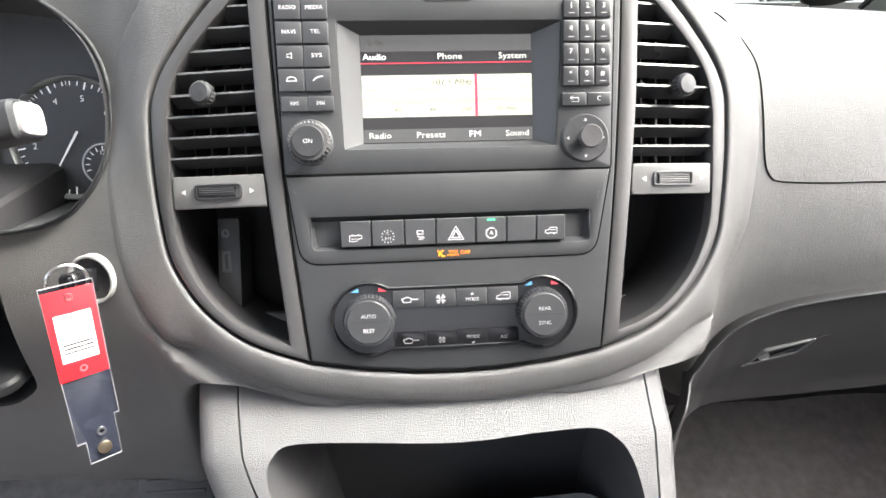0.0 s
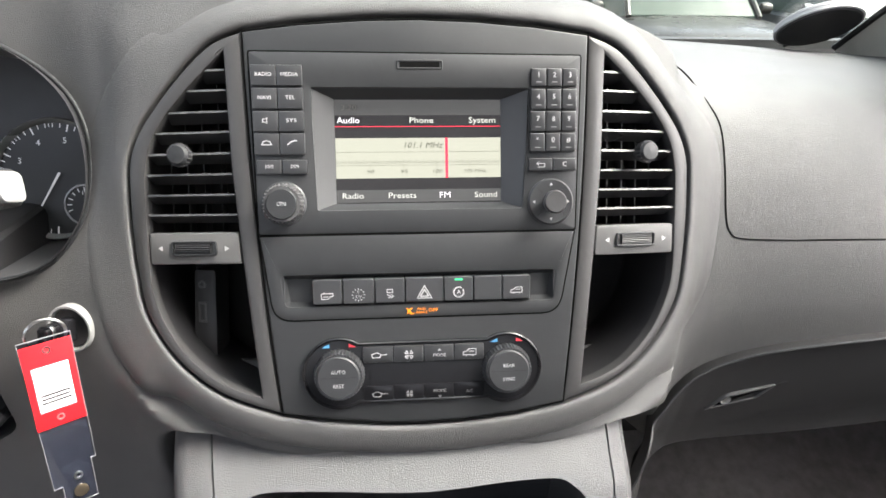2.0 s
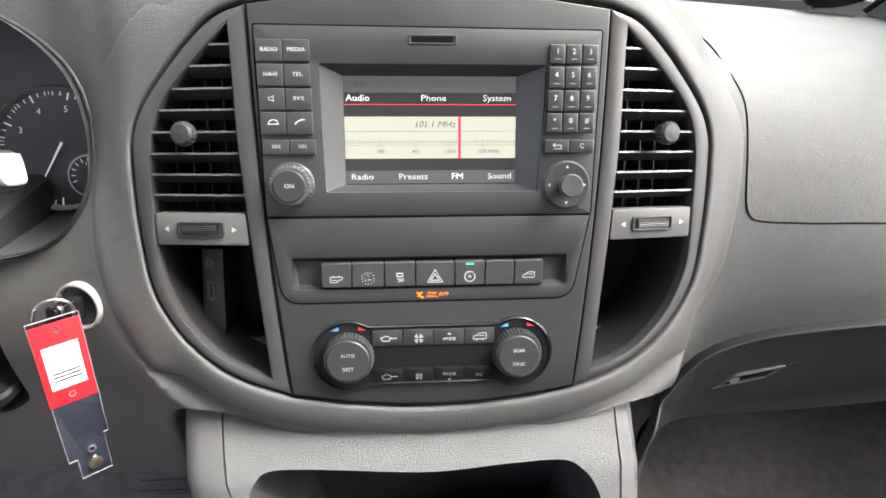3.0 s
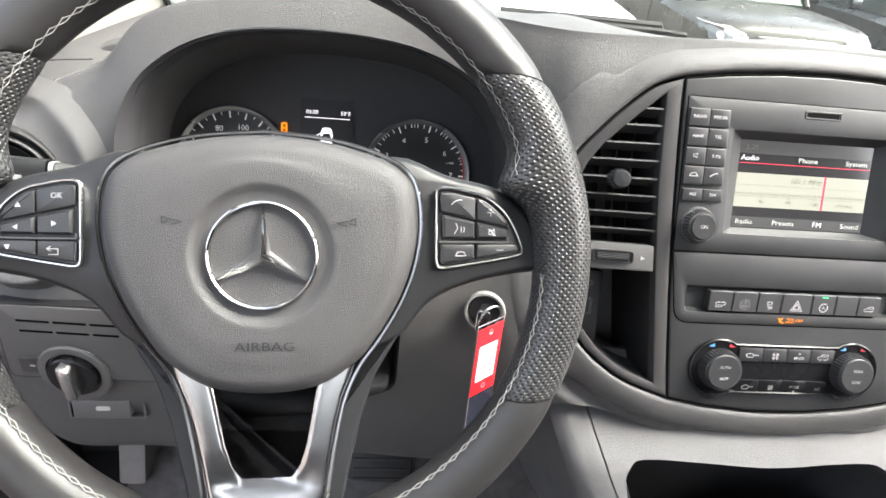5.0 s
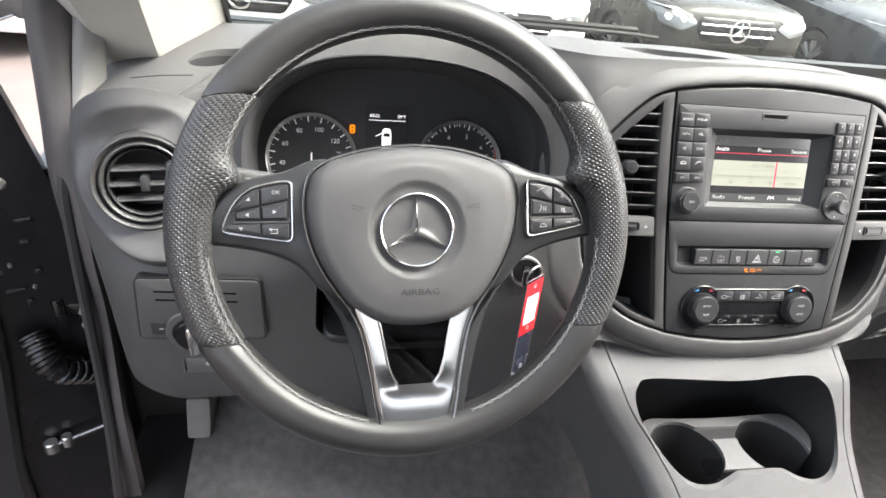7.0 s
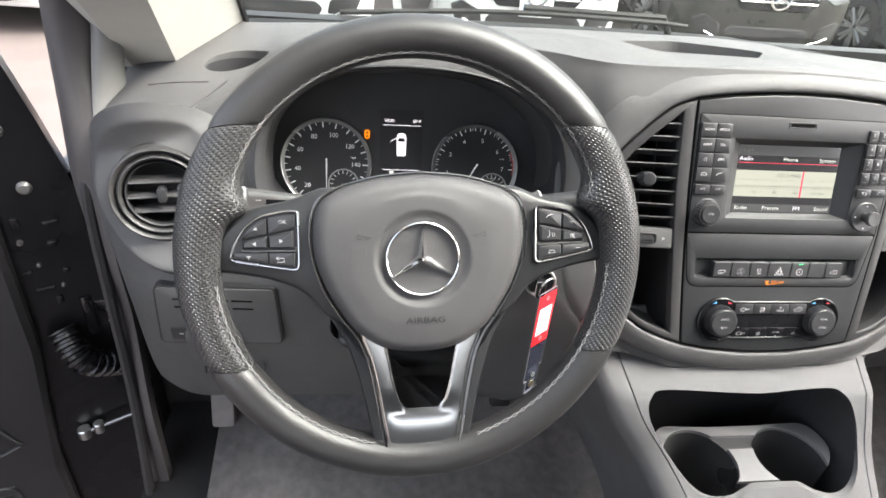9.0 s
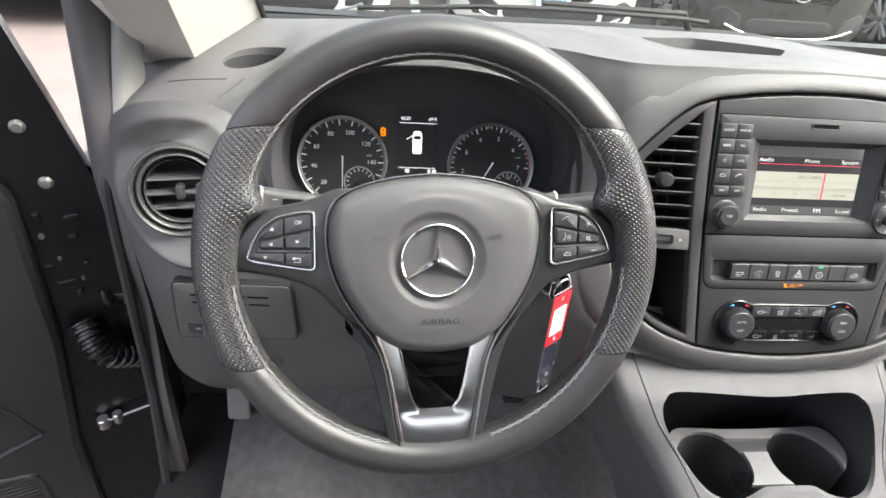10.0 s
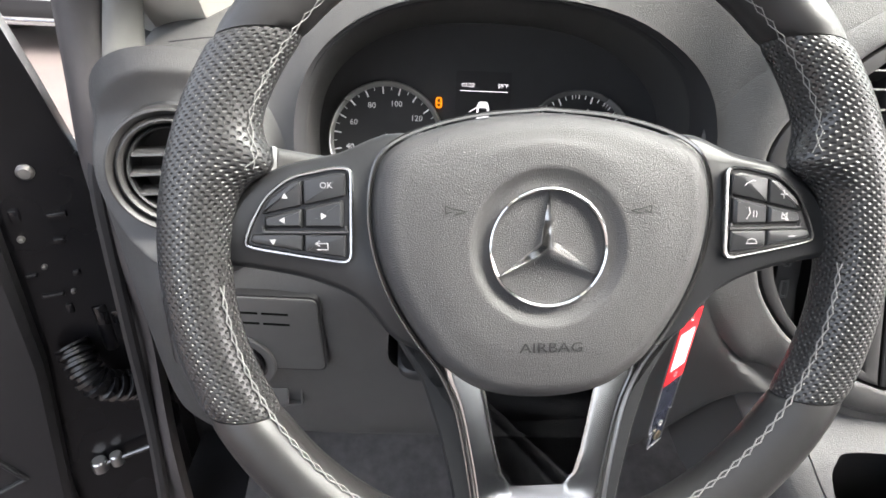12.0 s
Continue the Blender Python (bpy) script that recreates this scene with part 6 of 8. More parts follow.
for s in (-1, 1):
    strip_rings, flank_rings = [], []
    for y, z, hl, hr in ROWS:
        h = hl if s < 0 else hr
        wide = 0.034 if s < 0 else 0.0205
        y = y - bow(z) + edge_back(1, z)
        x0, x1 = s * (h + 0.0014), s * (h + wide)
        strip_rings.append([(x0, y - 0.0004, z - 0.0004), (x0 + (x1 - x0) * 0.55, y + 0.0015, z - 0.001), (x1 - s * 0.006, y + 0.005, z - 0.004), (x1, y + 0.012, z - 0.011), (x1 - s * 0.004, y + 0.022, z - 0.020), (x0, y + 0.014, z - 0.014)])
        flank_rings.append([(x1 - s * 0.001, y + 0.014, z - 0.013), (x1 + s * 0.006, y + 0.06, z - 0.055), (x1 + s * 0.010, y + 0.13, z - 0.120), (x1 - s * 0.01, y + 0.14, z - 0.125), (x0, y + 0.030, z - 0.030)])
    bm = bmesh.new()
    loops(bm, strip_rings)
    part("side_strip", bm, CONSOLE if s > 0 else STRIPSHADE, console, "light grey strip" if s > 0 else "strip in a darker grey that holds its shade", 50)
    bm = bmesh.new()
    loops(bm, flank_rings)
    part("side_flank", bm, FLANKSHADE, console, "flank in a dark grey that holds its shade", 50)
# pocket lining and cup holder tray
bm = bmesh.new()
def face_y(x, z):
    """How far ahead the bowed face lies."""
    row = min((tuple(q) for q in spline(PROF, 12)), key=lambda q: abs(q[1] - z))
    return row[0] - bow(row[1]) + edge_back(min(1, abs(x) / (row[3] if x > 0 else row[2])), row[1])


mouth = [(x, face_y(x, z) + 0.003, z) for x, z in PKO]
deep = lambda z: min(1.0, max(0.0, (1.150 - z) / 0.035))
loops(bm, [mouth, [(x * 0.985, max(y + 0.02, 0.33) * (1 - deep(z)) + (y + 0.008) * deep(z), z - 0.002 - 0.11 * deep(z)) for x, y, z in mouth],
           [(x * 0.93, 0.405, min(z * 0.97 + 0.034, 1.195) * (1 - deep(z)) + 0.985 * deep(z)) for x, y, z in mouth]], (False, True))
LINING = material("dark grey lining plastic", (0.034, 0.0345, 0.036), 0.36, var=0.12)
part("pocket_lining", bm, LINING, console, "black pocket lining")
TRAY_EDGE = rounded([(-0.084, 0.288), (-0.05, 0.268), (0.06, 0.268), (0.100, 0.276), (0.130, 0.312), (0.118, 0.352), (0.03, 0.348), (-0.03, 0.348), (-0.096, 0.352), (-0.112, 0.31)], 0.02, 5)


def tray_slab(z0, z1, grow):
    """A slab of the tray with the two cups, and in its top plate the slot between them, cut out."""
    bm = bmesh.new()
    loops(bm, [[(x, y, z) for x, y in TRAY_EDGE] for z in (z0, z1)])
    cutters = []
    for cx in (-0.057, 0.064):
        q = bmesh.new()
        lathe(q, [(0.036 + grow, 1.012), (0.0448 + grow, 1.10), (0.0455 + grow, 1.14)], 48, (cx, 0.299), (True, True))
        cutters.append(q)
    if grow:
        q = bmesh.new()
        loops(q, [[(x, y, z) for x, y in rect(-0.0305, 0.0375, 0.3135, 0.3335)] for z in (1.09, 1.143)])
        cutters.append(q)
    return carve(bm, cutters)


TRAY = material("satin grey tray plastic", (0.15, 0.15, 0.152), 0.36, var=0.08)
part("cup_holder_tray", tray_slab(1.1092, 1.114, 0.0006), TRAY, console, "satin mid grey tray with two round cup holders", 30)
part("cup_holder", tray_slab(1.000, 1.109, 0.0), LINING, console, "black cup holders joined by a slot", 30)

# ---- ignition lock, key and tag ----
LOCK = axes((-0.269, dash_face(-0.269, 1.302) - 0.004, 1.302), (0.97, -0.24, 0.0), (0.05, 0.22, 0.97))
lock = thing("ignition_lock", LOCK, "black ignition lock in a pale grey ring", "ignition lock")
bm = bmesh.new()
lathe(bm, [(0.0188, -0.012), (0.0188, 0.0015), (0.0182, 0.0030), (0.0168, 0.0030), (0.0160, 0.0), (0.0156, -0.010)], 48, caps=(False, False))
part("lock_ring", bm, material("pale grey ring plastic", (0.22, 0.22, 0.215), 0.4), lock, "pale grey illuminated ring")
bm = bmesh.new()
lathe(bm, [(0.0153, -0.012), (0.0148, 0.0), (0.0, 0.001)], 32, caps=(False, False))
part("lock_barrel", bm, DEEP, lock)
key_thing = thing("car_key", LOCK, "black car key in the lock with a split ring", "car key")
bm = bmesh.new()
slab(bm, rounded(rect(-0.0050, 0.0050, -0.0095, 0.0095), 0.003, 4), 0.0, 0.028, 0.003)
part("key_head", bm, GLOSSBLACK, key_thing)
bm = bmesh.new()
frame_slab(bm, rounded(rect(-0.0058, 0.0058, -0.0103, 0.0103), 0.004, 4), rounded(rect(-0.0042, 0.0042, -0.0087, 0.0087), 0.003, 4), 0.021, 0.024, 0.0006)
part("key_trim", bm, CHROME, key_thing, "chrome key trim")
ring_c = Vector((-0.270, 0.385, 1.316))
bm = bmesh.new()
pipe(bm, [ring_c + Vector((0.0105 * math.cos(a), 0.007 * math.cos(a), 0.0125 * math.sin(a))) for a in (2 * math.pi * k / 28 for k in range(28))], 0.0011, 8, True)
tagged(finish("split_ring", bm, STEEL), "steel split key ring hanging from the car key", "key ring")
# the tag hangs from the ring, turned towards the middle of the car
TAG = axes((-0.2690, 0.380, 1.313), (0.755, 0.656, -0.06), (0.05, 0.12, 0.99)) @ Matrix.Scale(0.89, 4)
tag = thing("key_tag", TAG, "clear plastic key tag with a red card and white label", "key tag")
bm = bmesh.new()
slab(bm, [(-0.0180, -0.077), (0.0180, -0.077), (0.0180, 0.0), (-0.0180, 0.0)], 0.0, 0.0008, 0.0003)
card = part("red_card", bm, RED, tag, "bright red card")
patch("paper_label", -0.0130, 0.0130, -0.0610, -0.0200, 0.0008, WHITE, card, "white paper label")
strokes("print_bars", [[(-0.0100, y), (0.0100, y)] for y in (-0.0530, -0.0495, -0.0460)], 0.0010, 0.0018, INK, card, "dark unreadable print bars")
strokes("print_block", [[(-0.0085, y), (0.0065, y)] for y in (-0.0240, -0.0275, -0.0310, -0.0345, -0.0380)], 0.0010, 0.0013, GREYPRINT, card)
for y in (-0.0065, -0.0690):
    bm = bmesh.new()
    lathe(bm, [(0.0030, 0.0008), (0.0030, 0.0013), (0.0019, 0.0013), (0.0017, 0.0009)], 20, (0.0, y), (False, False))
    part("eyelet", bm, STEEL, card)
bm = bmesh.new()
slab(bm, [(-0.0100, -0.160), (0.0150, -0.160), (0.0150, -0.120), (0.0188, -0.120), (0.0188, 0.004), (-0.0188, 0.004), (-0.0165, -0.138), (-0.0100, -0.138)], -0.0012, -0.0004, 0.0002)
sleeve = part("clear_sleeve", bm, CLEAR, tag, "clear plastic sleeve")
so = [(-0.0100, -0.160), (0.0150, -0.160), (0.0150, -0.120), (0.0188, -0.120), (0.0188, 0.004), (-0.0188, 0.004), (-0.0165, -0.138), (-0.0100, -0.138)]
bm = bmesh.new()
frame_slab(bm, so, shrink(so, 0.0005), -0.0012, 0.0001, 0.0001)
part("sleeve_edge", bm, material("pale welded plastic", (0.20, 0.20, 0.21), 0.3), sleeve, "pale welded sleeve edge")
bm = bmesh.new()
slab(bm, [(-0.0090, -0.158), (0.0138, -0.158), (0.0138, -0.119), (0.0176, -0.119), (0.0176, -0.068), (-0.0172, -0.068), (-0.0152, -0.137), (-0.0090, -0.137)], -0.0022, -0.0014, 0)
part("grey_insert", bm, material("grey insert film", (0.085, 0.087, 0.095), 0.28, var=0.3, var_scale=150), tag, "blue grey insert card")
bm = bmesh.new()
lathe(bm, [(0.0056, -0.0006), (0.0056, 0.0012), (0.0036, 0.0020), (0.0, 0.0020)], 24, (0.003, -0.148), (False, False))
part("snap_stud", bm, material("worn brass", (0.62, 0.52, 0.36), 0.25, 1.0, var=0.1), tag, "brass snap stud")
bm = bmesh.new()
lathe(bm, [(0.0036, -0.0006), (0.0036, 0.0006), (0.0022, 0.0006), (0.0020, -0.0002)], 20, (0.003, -0.132), (False, False))
part("eyelet", bm, STEEL, tag)


# ---- round side vent ----
SV = 0.855
vent = thing("side_air_vent", VENT_AT @ Matrix.Scale(SV, 4), "round dark air vent with a moulded ring in the dashboard end", "air vent")
bm = bmesh.new()
lathe(bm, [(0.0612, -0.03), (0.0612, -0.004), (0.0600, 0.0015), (0.0580, 0.0025), (0.0560, 0.0005), (0.0530, -0.006), (0.0515, -0.004), (0.0500, 0.0005), (0.0485, 0.0015), (0.0465, -0.0005), (0.0455, -0.010)], 56, caps=(False, False))
part("ring", bm, VENTFRAME, vent, "moulded double ring")
bm = bmesh.new()
lathe(bm, [(0.0455, -0.008), (0.0440, -0.020), (0.0380, -0.040), (0.0, -0.055)], 40, caps=(False, False))
part("bowl", bm, DEEP, vent)
bm = bmesh.new()
lathe(bm, [(0.0435, -0.014), (0.0432, -0.006), (0.0420, -0.004), (0.0405, -0.006), (0.0400, -0.014)], 48, caps=(False, False))
part("inner_ring", bm, PANEL, vent)
for y in (-0.020, -0.001, 0.018):
    h = math.sqrt(0.0405 ** 2 - y * y)
    bm = bmesh.new()
    prof = [(-0.0010, -0.005), (0.0010, -0.0055), (0.0046, -0.024), (0.0034, -0.0245)]
    loops(bm, [[(u, y + dy - 0.002, z) for dy, z in prof] for u in (-h, h)])
    part("slat", bm, SLAT, vent)
bm = bmesh.new()
slab(bm, rounded([(-0.0045, -0.010), (0.0045, -0.010), (0.0055, 0.008), (0.0, 0.011), (-0.0055, 0.008)], 0.003, 3), -0.012, 0.002, 0.002)
part("adjuster_knob", bm, PANEL, vent, "slim adjuster knob")

# ---- light switch panel, bonnet release ----
spot = lambda x, z: Vector((x, dash_face(x, z), z))
LP = axes(spot(-0.643, 1.236) + Vector((0, -0.0035, 0)), spot(-0.575, 1.239) - spot(-0.712, 1.233), spot(-0.643, 1.275) - spot(-0.643, 1.200))
lights = thing("light_switch_panel", LP, "dark grey slotted panel with a rotary light switch", "switch panel")
o = rounded([(-0.0735, -0.0460), (0.0715, -0.0420), (0.0715, 0.0460), (-0.0640, 0.0440)], 0.008, 4)
bm = bmesh.new()
frame_slab(bm, shrink(o, -0.0012), shrink(o, 0.0014), -0.01, 0.0006, 0.0003)
part("panel_gap", bm, DEEP, lights, "dark joint round the panel")
bm = bmesh.new()
slab(bm, shrink(o, 0.0010), -0.012, 0.0020, 0.0012)
part("faceplate", bm, DASHSMOOTH, lights)
for y in (0.0265, 0.0145):
    for x0, x1 in ((-0.046, -0.016), (-0.013, 0.017), (0.020, 0.044)):
        patch("slot", x0, x1, y - 0.0013, y + 0.0013, 0.0020, GAP, lights, r=0.0010)
bm = bmesh.new()
slab(bm, rounded(rect(-0.058, -0.034, -0.038, -0.018), 0.002, 2), 0.0, 0.0035, 0.001)
pb = part("push_switch", bm, BUTTON, lights)
patch("symbol", -0.0485, -0.0435, -0.0290, -0.0270, 0.0035, PRINT, pb)
RC = (-0.0085, -0.0350)
bm = bmesh.new()
lathe(bm, [(0.0340, -0.006), (0.0340, 0.0035), (0.0325, 0.0050), (0.0260, 0.0050), (0.0250, 0.001)], 48, RC)
rot = part("rotary_switch", bm, DASHSMOOTH, lights, "round rotary light switch with a silver grip")
bm = bmesh.new()
lathe(bm, [(0.0235, 0.000), (0.0230, 0.009), (0.0215, 0.0105), (0.0, 0.0110)], 40, RC, (False, False))
part("dial", bm, GLOSSBLACK, rot)
bm = bmesh.new()
slab(bm, rounded([(RC[0] - 0.005, RC[1] - 0.022), (RC[0] + 0.007, RC[1] - 0.018), (RC[0] + 0.007, RC[1] + 0.018), (RC[0] - 0.005, RC[1] + 0.022)], 0.004, 3), 0.010, 0.021, 0.003)
part("grip_bar", bm, SATIN, rot, "satin silver grip bar")
RL = axes((-0.640, dash_face(-0.640, 1.142) - 0.0015, 1.142), (1, 0, 0.03), (-0.03, 0.2, 1))
rel = thing("bonnet_release", RL, "dark bonnet release handle with a pale symbol", "release handle")
bm = bmesh.new()
oo = rounded(rect(-0.036, 0.040, -0.0135, 0.0125), 0.003, 3)
frame_slab(bm, oo, shrink(oo, 0.0025), -0.008, 0.0010, 0.0006)
part("surround", bm, DASH, rel)
bm = bmesh.new()
slab(bm, rounded(rect(-0.031, 0.026, -0.0105, 0.0095), 0.003, 3), -0.008, 0.0030, 0.0015)
part("handle", bm, DASHSMOOTH, rel)
patch("symbol", -0.008, 0.006, -0.0022, 0.0028, 0.0030, PRINT, rel, r=0.002)

# dash panel joints on the driver's side
for nm, pts in (("top_joint", [(-0.772, 0.520), (-0.748, 0.514), (-0.715, 0.510), (-0.690, 0.512), (-0.668, 0.528), (-0.650, 0.560), (-0.638, 0.600)]), ("rear_joint", [(-0.737, 0.621), (-0.700, 0.616), (-0.662, 0.608)])):
    bm = bmesh.new()
    pipe(bm, [(x, y, dash_top(x, y) + 0.0001) for x, y in (tuple(q) for q in spline(pts, 5))], 0.0009, 6)
    part(nm, bm, DEEP, dashboard, "fine joint line between dash panels")

# ---- pedals ----
def pedal(x0, x1, y, z0, z1, lean, label):
    m = axes(((x0 + x1) / 2, y, (z0 + z1) / 2), (1, 0, 0), (0, math.sin(lean), math.cos(lean)))
    t = thing("pedal", m, label, "pedal", "pedals in the footwell")
    w, h = (x1 - x0) / 2, (z1 - z0) / 2 / math.cos(lean)
    bm = bmesh.new()
    slab(bm, rounded(rect(-w, w, -h, h), 0.008, 4), -0.012, 0.004, 0.004)
    pad = part("pad", bm, RUBBER, t, "black ribbed rubber pad")
    for i in range(5):
        y0 = -h * 0.7 + h * 1.4 * i / 4
        bm = bmesh.new()
        box(bm, -w * 0.8, w * 0.8, y0 - 0.002, y0 + 0.002, 0.003, 0.006, 0.001)
        part("rib", bm, RUBBER, pad)
    bm = bmesh.new()
    pipe(bm, [(0, 0, -0.01), (0.0, 0.06, -0.05), (0, 0.16, -0.09)], 0.009, 8)
    part("arm", bm, DEEP, t)
    return t


pedal(-0.405, -0.305, 0.61, 0.815, 0.885, 0.6, "wide black brake pedal above the footwell floor")
pedal(-0.236, -0.198, 0.63, 0.845, 0.905, 0.5, "narrow accelerator pedal beside the console")
FOOT = thing("foot_rest", axes((-0.716, 0.600, 0.873), (1, 0, 0), (0, 0.35, 0.94)), "small grey foot rest pad on the footwell side", "foot rest")
bm = bmesh.new()
slab(bm, rounded(rect(-0.019, 0.019, -0.036, 0.036), 0.007, 4), -0.11, 0.004, 0.003)
part("pad", bm, material("worn grey rubber", (0.16, 0.15, 0.145), 0.7), FOOT)
slab_box("footwell_back", -0.80, 0.80, 0.70, 0.72, 0.75, 1.06, DEEP, "dark footwell back")

# ---- left front pillar, door aperture and seals ----
def sweep(name, a, b, mat, label, kind="structure", n=8, bow=(0, 0, 0)):
    bm = bmesh.new()
    rings = []
    for k in range(n + 1):
        t = k / n
        w = Vector(bow) * math.sin(math.pi * t)
        rings.append([Vector(p) * (1 - t) + Vector(q) * t + w for p, q in zip(a, b)])
    loops(bm, rings)
    return tagged(finish(name, bm, mat, sharp=25), label, kind=kind)


LBASE = (-0.785, 0.752, 1.392)
sweep("pillar_front_left", [(-0.655, 0.835, 1.452), (-0.722, 0.700, 1.438), LBASE, (-0.85, 0.80, 1.40), (-0.78, 0.88, 1.42)],
      [(-0.600, 0.05, 2.06), (-0.605, 0.00, 2.03), (-0.775, 0.085, 2.02), (-0.79, 0.13, 2.05), (-0.68, 0.15, 2.08)], PILLAR, "pale grey trim of the windscreen pillar")
sweep("pillar_front_right", [(0.615, 0.838, 1.452), (0.78, 0.88, 1.44), (0.85, 0.82, 1.42), (0.832, 0.765, 1.43), (0.700, 0.700, 1.438)],
      [(0.580, 0.05, 2.06), (0.68, 0.15, 2.08), (0.79, 0.13, 2.05), (0.775, 0.085, 2.02), (0.605, 0.00, 2.03)], PILLAR, "pale grey trim of the windscreen pillar")
GREYTRIM = material("mid grey doorway trim", (0.16, 0.158, 0.15), 0.6, var=0.08, grain=0.2, grain_scale=1500, grain_kind="NOISE")
DARKSEAL = material("brown grey doorway seal", (0.055, 0.050, 0.050), 0.55, var=0.15, grain=0.2, grain_scale=400, grain_kind="NOISE")


def strip(name, left, right, depth, mat, label):
    """A standing strip between two lines of points, with thickness."""
    bm = bmesh.new()
    a, b = spline(left, 5), spline(right, 5)
    rings = []
    for p, q in zip(a, b):
        p, q = Vector(p), Vector(q)
        mid = (p + q) / 2 + Vector((0.0, -0.010, 0))
        rings.append([p, p * 0.75 + q * 0.25 + Vector((0, -0.008, 0)), mid, p * 0.25 + q * 0.75 + Vector((0, -0.006, 0)), q, q + Vector((0.0, depth, 0)), p + Vector((0.0, depth, 0))])
    loops(bm, rings)
    return tagged(finish(name, bm, mat, sharp=60), label, kind="structure")


strip("doorway_trim", [(-0.760, 0.640, 2.04), (-0.795, 0.670, 1.62), (-0.803, 0.669, 1.522), (-0.803, 0.631, 1.453), (-0.803, 0.598, 1.389), (-0.803, 0.575, 1.30)],
      [(-0.730, 0.650, 2.04), (-0.768, 0.680, 1.62), (-0.775, 0.680, 1.522), (-0.775, 0.651, 1.455), (-0.778, 0.630, 1.39), (-0.79, 0.60, 1.30)], 0.012, GREYTRIM, "mid grey trim beside the doorway")
strip("doorway_seal", [(-0.800, 0.620, 2.06), (-0.838, 0.648, 1.62), (-0.846, 0.642, 1.526), (-0.847, 0.618, 1.40), (-0.850, 0.606, 1.310), (-0.850, 0.611, 1.196), (-0.850, 0.609, 1.068), (-0.850, 0.578, 0.892), (-0.850, 0.530, 0.72), (-0.85, 0.47, 0.60)],
      [(-0.762, 0.642, 2.06), (-0.797, 0.672, 1.62), (-0.804, 0.668, 1.522), (-0.804, 0.600, 1.389), (-0.804, 0.585, 1.33), (-0.802, 0.561, 1.224), (-0.802, 0.560, 1.113), (-0.802, 0.535, 0.944), (-0.802, 0.521, 0.73), (-0.80, 0.47, 0.60)], 0.02, DARKSEAL, "dark rubber seal round the driver's doorway")
bm = bmesh.new()
pipe(bm, [tuple(q) for q in spline([(-0.826, 0.600, 1.33), (-0.827, 0.582, 1.29), (-0.827, 0.565, 1.15), (-0.828, 0.545, 0.95), (-0.828, 0.50, 0.74)], 6)], 0.008, 8)
tagged(finish("seal_bead", bm, RUBBER), "round black bead of the doorway seal", kind="structure")
slab_box("scuttle_left", -0.88, -0.80, 0.70, 0.90, 0.60, 1.42, DEEP, "dark body side below the pillar")
slab_box("body_left", -0.90, -0.852, 0.66, 0.86, 0.45, 1.300, BODYBLACK, "black painted body side ahead of the door hinges")

# ---- driver's door, standing open ----
DD = Vector((-0.94, -0.34, 0)).normalized()
DOOR = axes((-0.88, 0.62, 1.2), DD, (0, 0, 1))
DOORTRIM = material("black door trim plastic", (0.011, 0.011, 0.0125), 0.5, var=0.15, grain=0.3, grain_scale=700)
PAINTEDBOLT = material("grey painted bolt", (0.16, 0.155, 0.15), 0.35, 0.5, var=0.2)
door = thing("driver_door", DOOR, "black van front door standing open with bolts, wiring boot and trim", "car door")
sgn = -1 if (DOOR.to_3x3() @ Vector((0, 0, 1))).y > 0 else 1   # side that faces the cab
bm = bmesh.new()
o = rounded([(-0.022, -0.75), (1.0, -0.75), (1.02, 0.16), (0.16, 0.30), (0.11, 0.42), (0.14, 0.8), (0.11, 0.8), (0.052, 0.42), (0.025, 0.302), (-0.001, 0.19), (-0.021, 0.09)], 0.01, 2)
slab(bm, o, -0.03 if sgn > 0 else -0.0, 0.0 if sgn > 0 else 0.03, 0.004)
part("door_skin", bm, BODYBLACK, door, "black painted inner door skin")
bm = bmesh.new()
lo = [(0.075, 0.10), (0.085, -0.16), (0.118, -0.40), (0.128, -0.75), (0.98, -0.75), (0.98, 0.14), (0.12, 0.14)]
tz0, tz1 = (0.0, 0.028) if sgn > 0 else (-0.028, 0.0)
loops(bm, [[(x, y, sgn * z) for x, y in q] for q, z in ((rounded(lo, 0.02, 3), 0.0), (rounded(lo, 0.02, 3), 0.020), (shrink(rounded(lo, 0.02, 3), 0.008), 0.028))])
trim = part("door_trim", bm, DOORTRIM, door, "dark grey moulded door trim")
bm = bmesh.new()
pipe(bm, [(0.42, -0.20, sgn * 0.030), (0.19, -0.255, sgn * 0.030), (0.155, -0.335, sgn * 0.030), (0.23, -0.365, sgn * 0.030), (0.42, -0.39, sgn * 0.030)], 0.004, 8)
part("trim_groove", bm, PANEL, trim)
bm = bmesh.new()
gr = rounded([(0.180, -0.66), (0.42, -0.66), (0.42, -0.40), (0.186, -0.425)], 0.025, 4)
frame_slab(bm, gr, shrink(gr, 0.010), 0.02, 0.034, 0.004)
for v in bm.verts:
    v.co.z *= sgn
part("speaker_surround", bm, PANEL, trim)
for i in range(26):
    bm = bmesh.new()
    y = -0.65 + 0.0087 * i
    box(bm, 0.19, 0.41, y, y + 0.0045, 0.022, 0.030, 0.001)
    for v in bm.verts:
        v.co.z *= sgn
    part("grille_rib", bm, DEEP, trim)
for x, y, r in ((0.044, 0.181, 0.009), (0.035, 0.1005, 0.009), (0.062, 0.02, 0.004), (0.05, -0.02, 0.003), (0.03, -0.06, 0.003)):
    bm = bmesh.new()
    lathe(bm, [(r, 0.0), (r, 0.003), (r * 0.65, 0.0065), (0, 0.007)], 20, (x, y), (False, False))
    for v in bm.verts:
        v.co.z *= sgn
    part("bolt", bm, PAINTEDBOLT, door, "pale domed bolt")
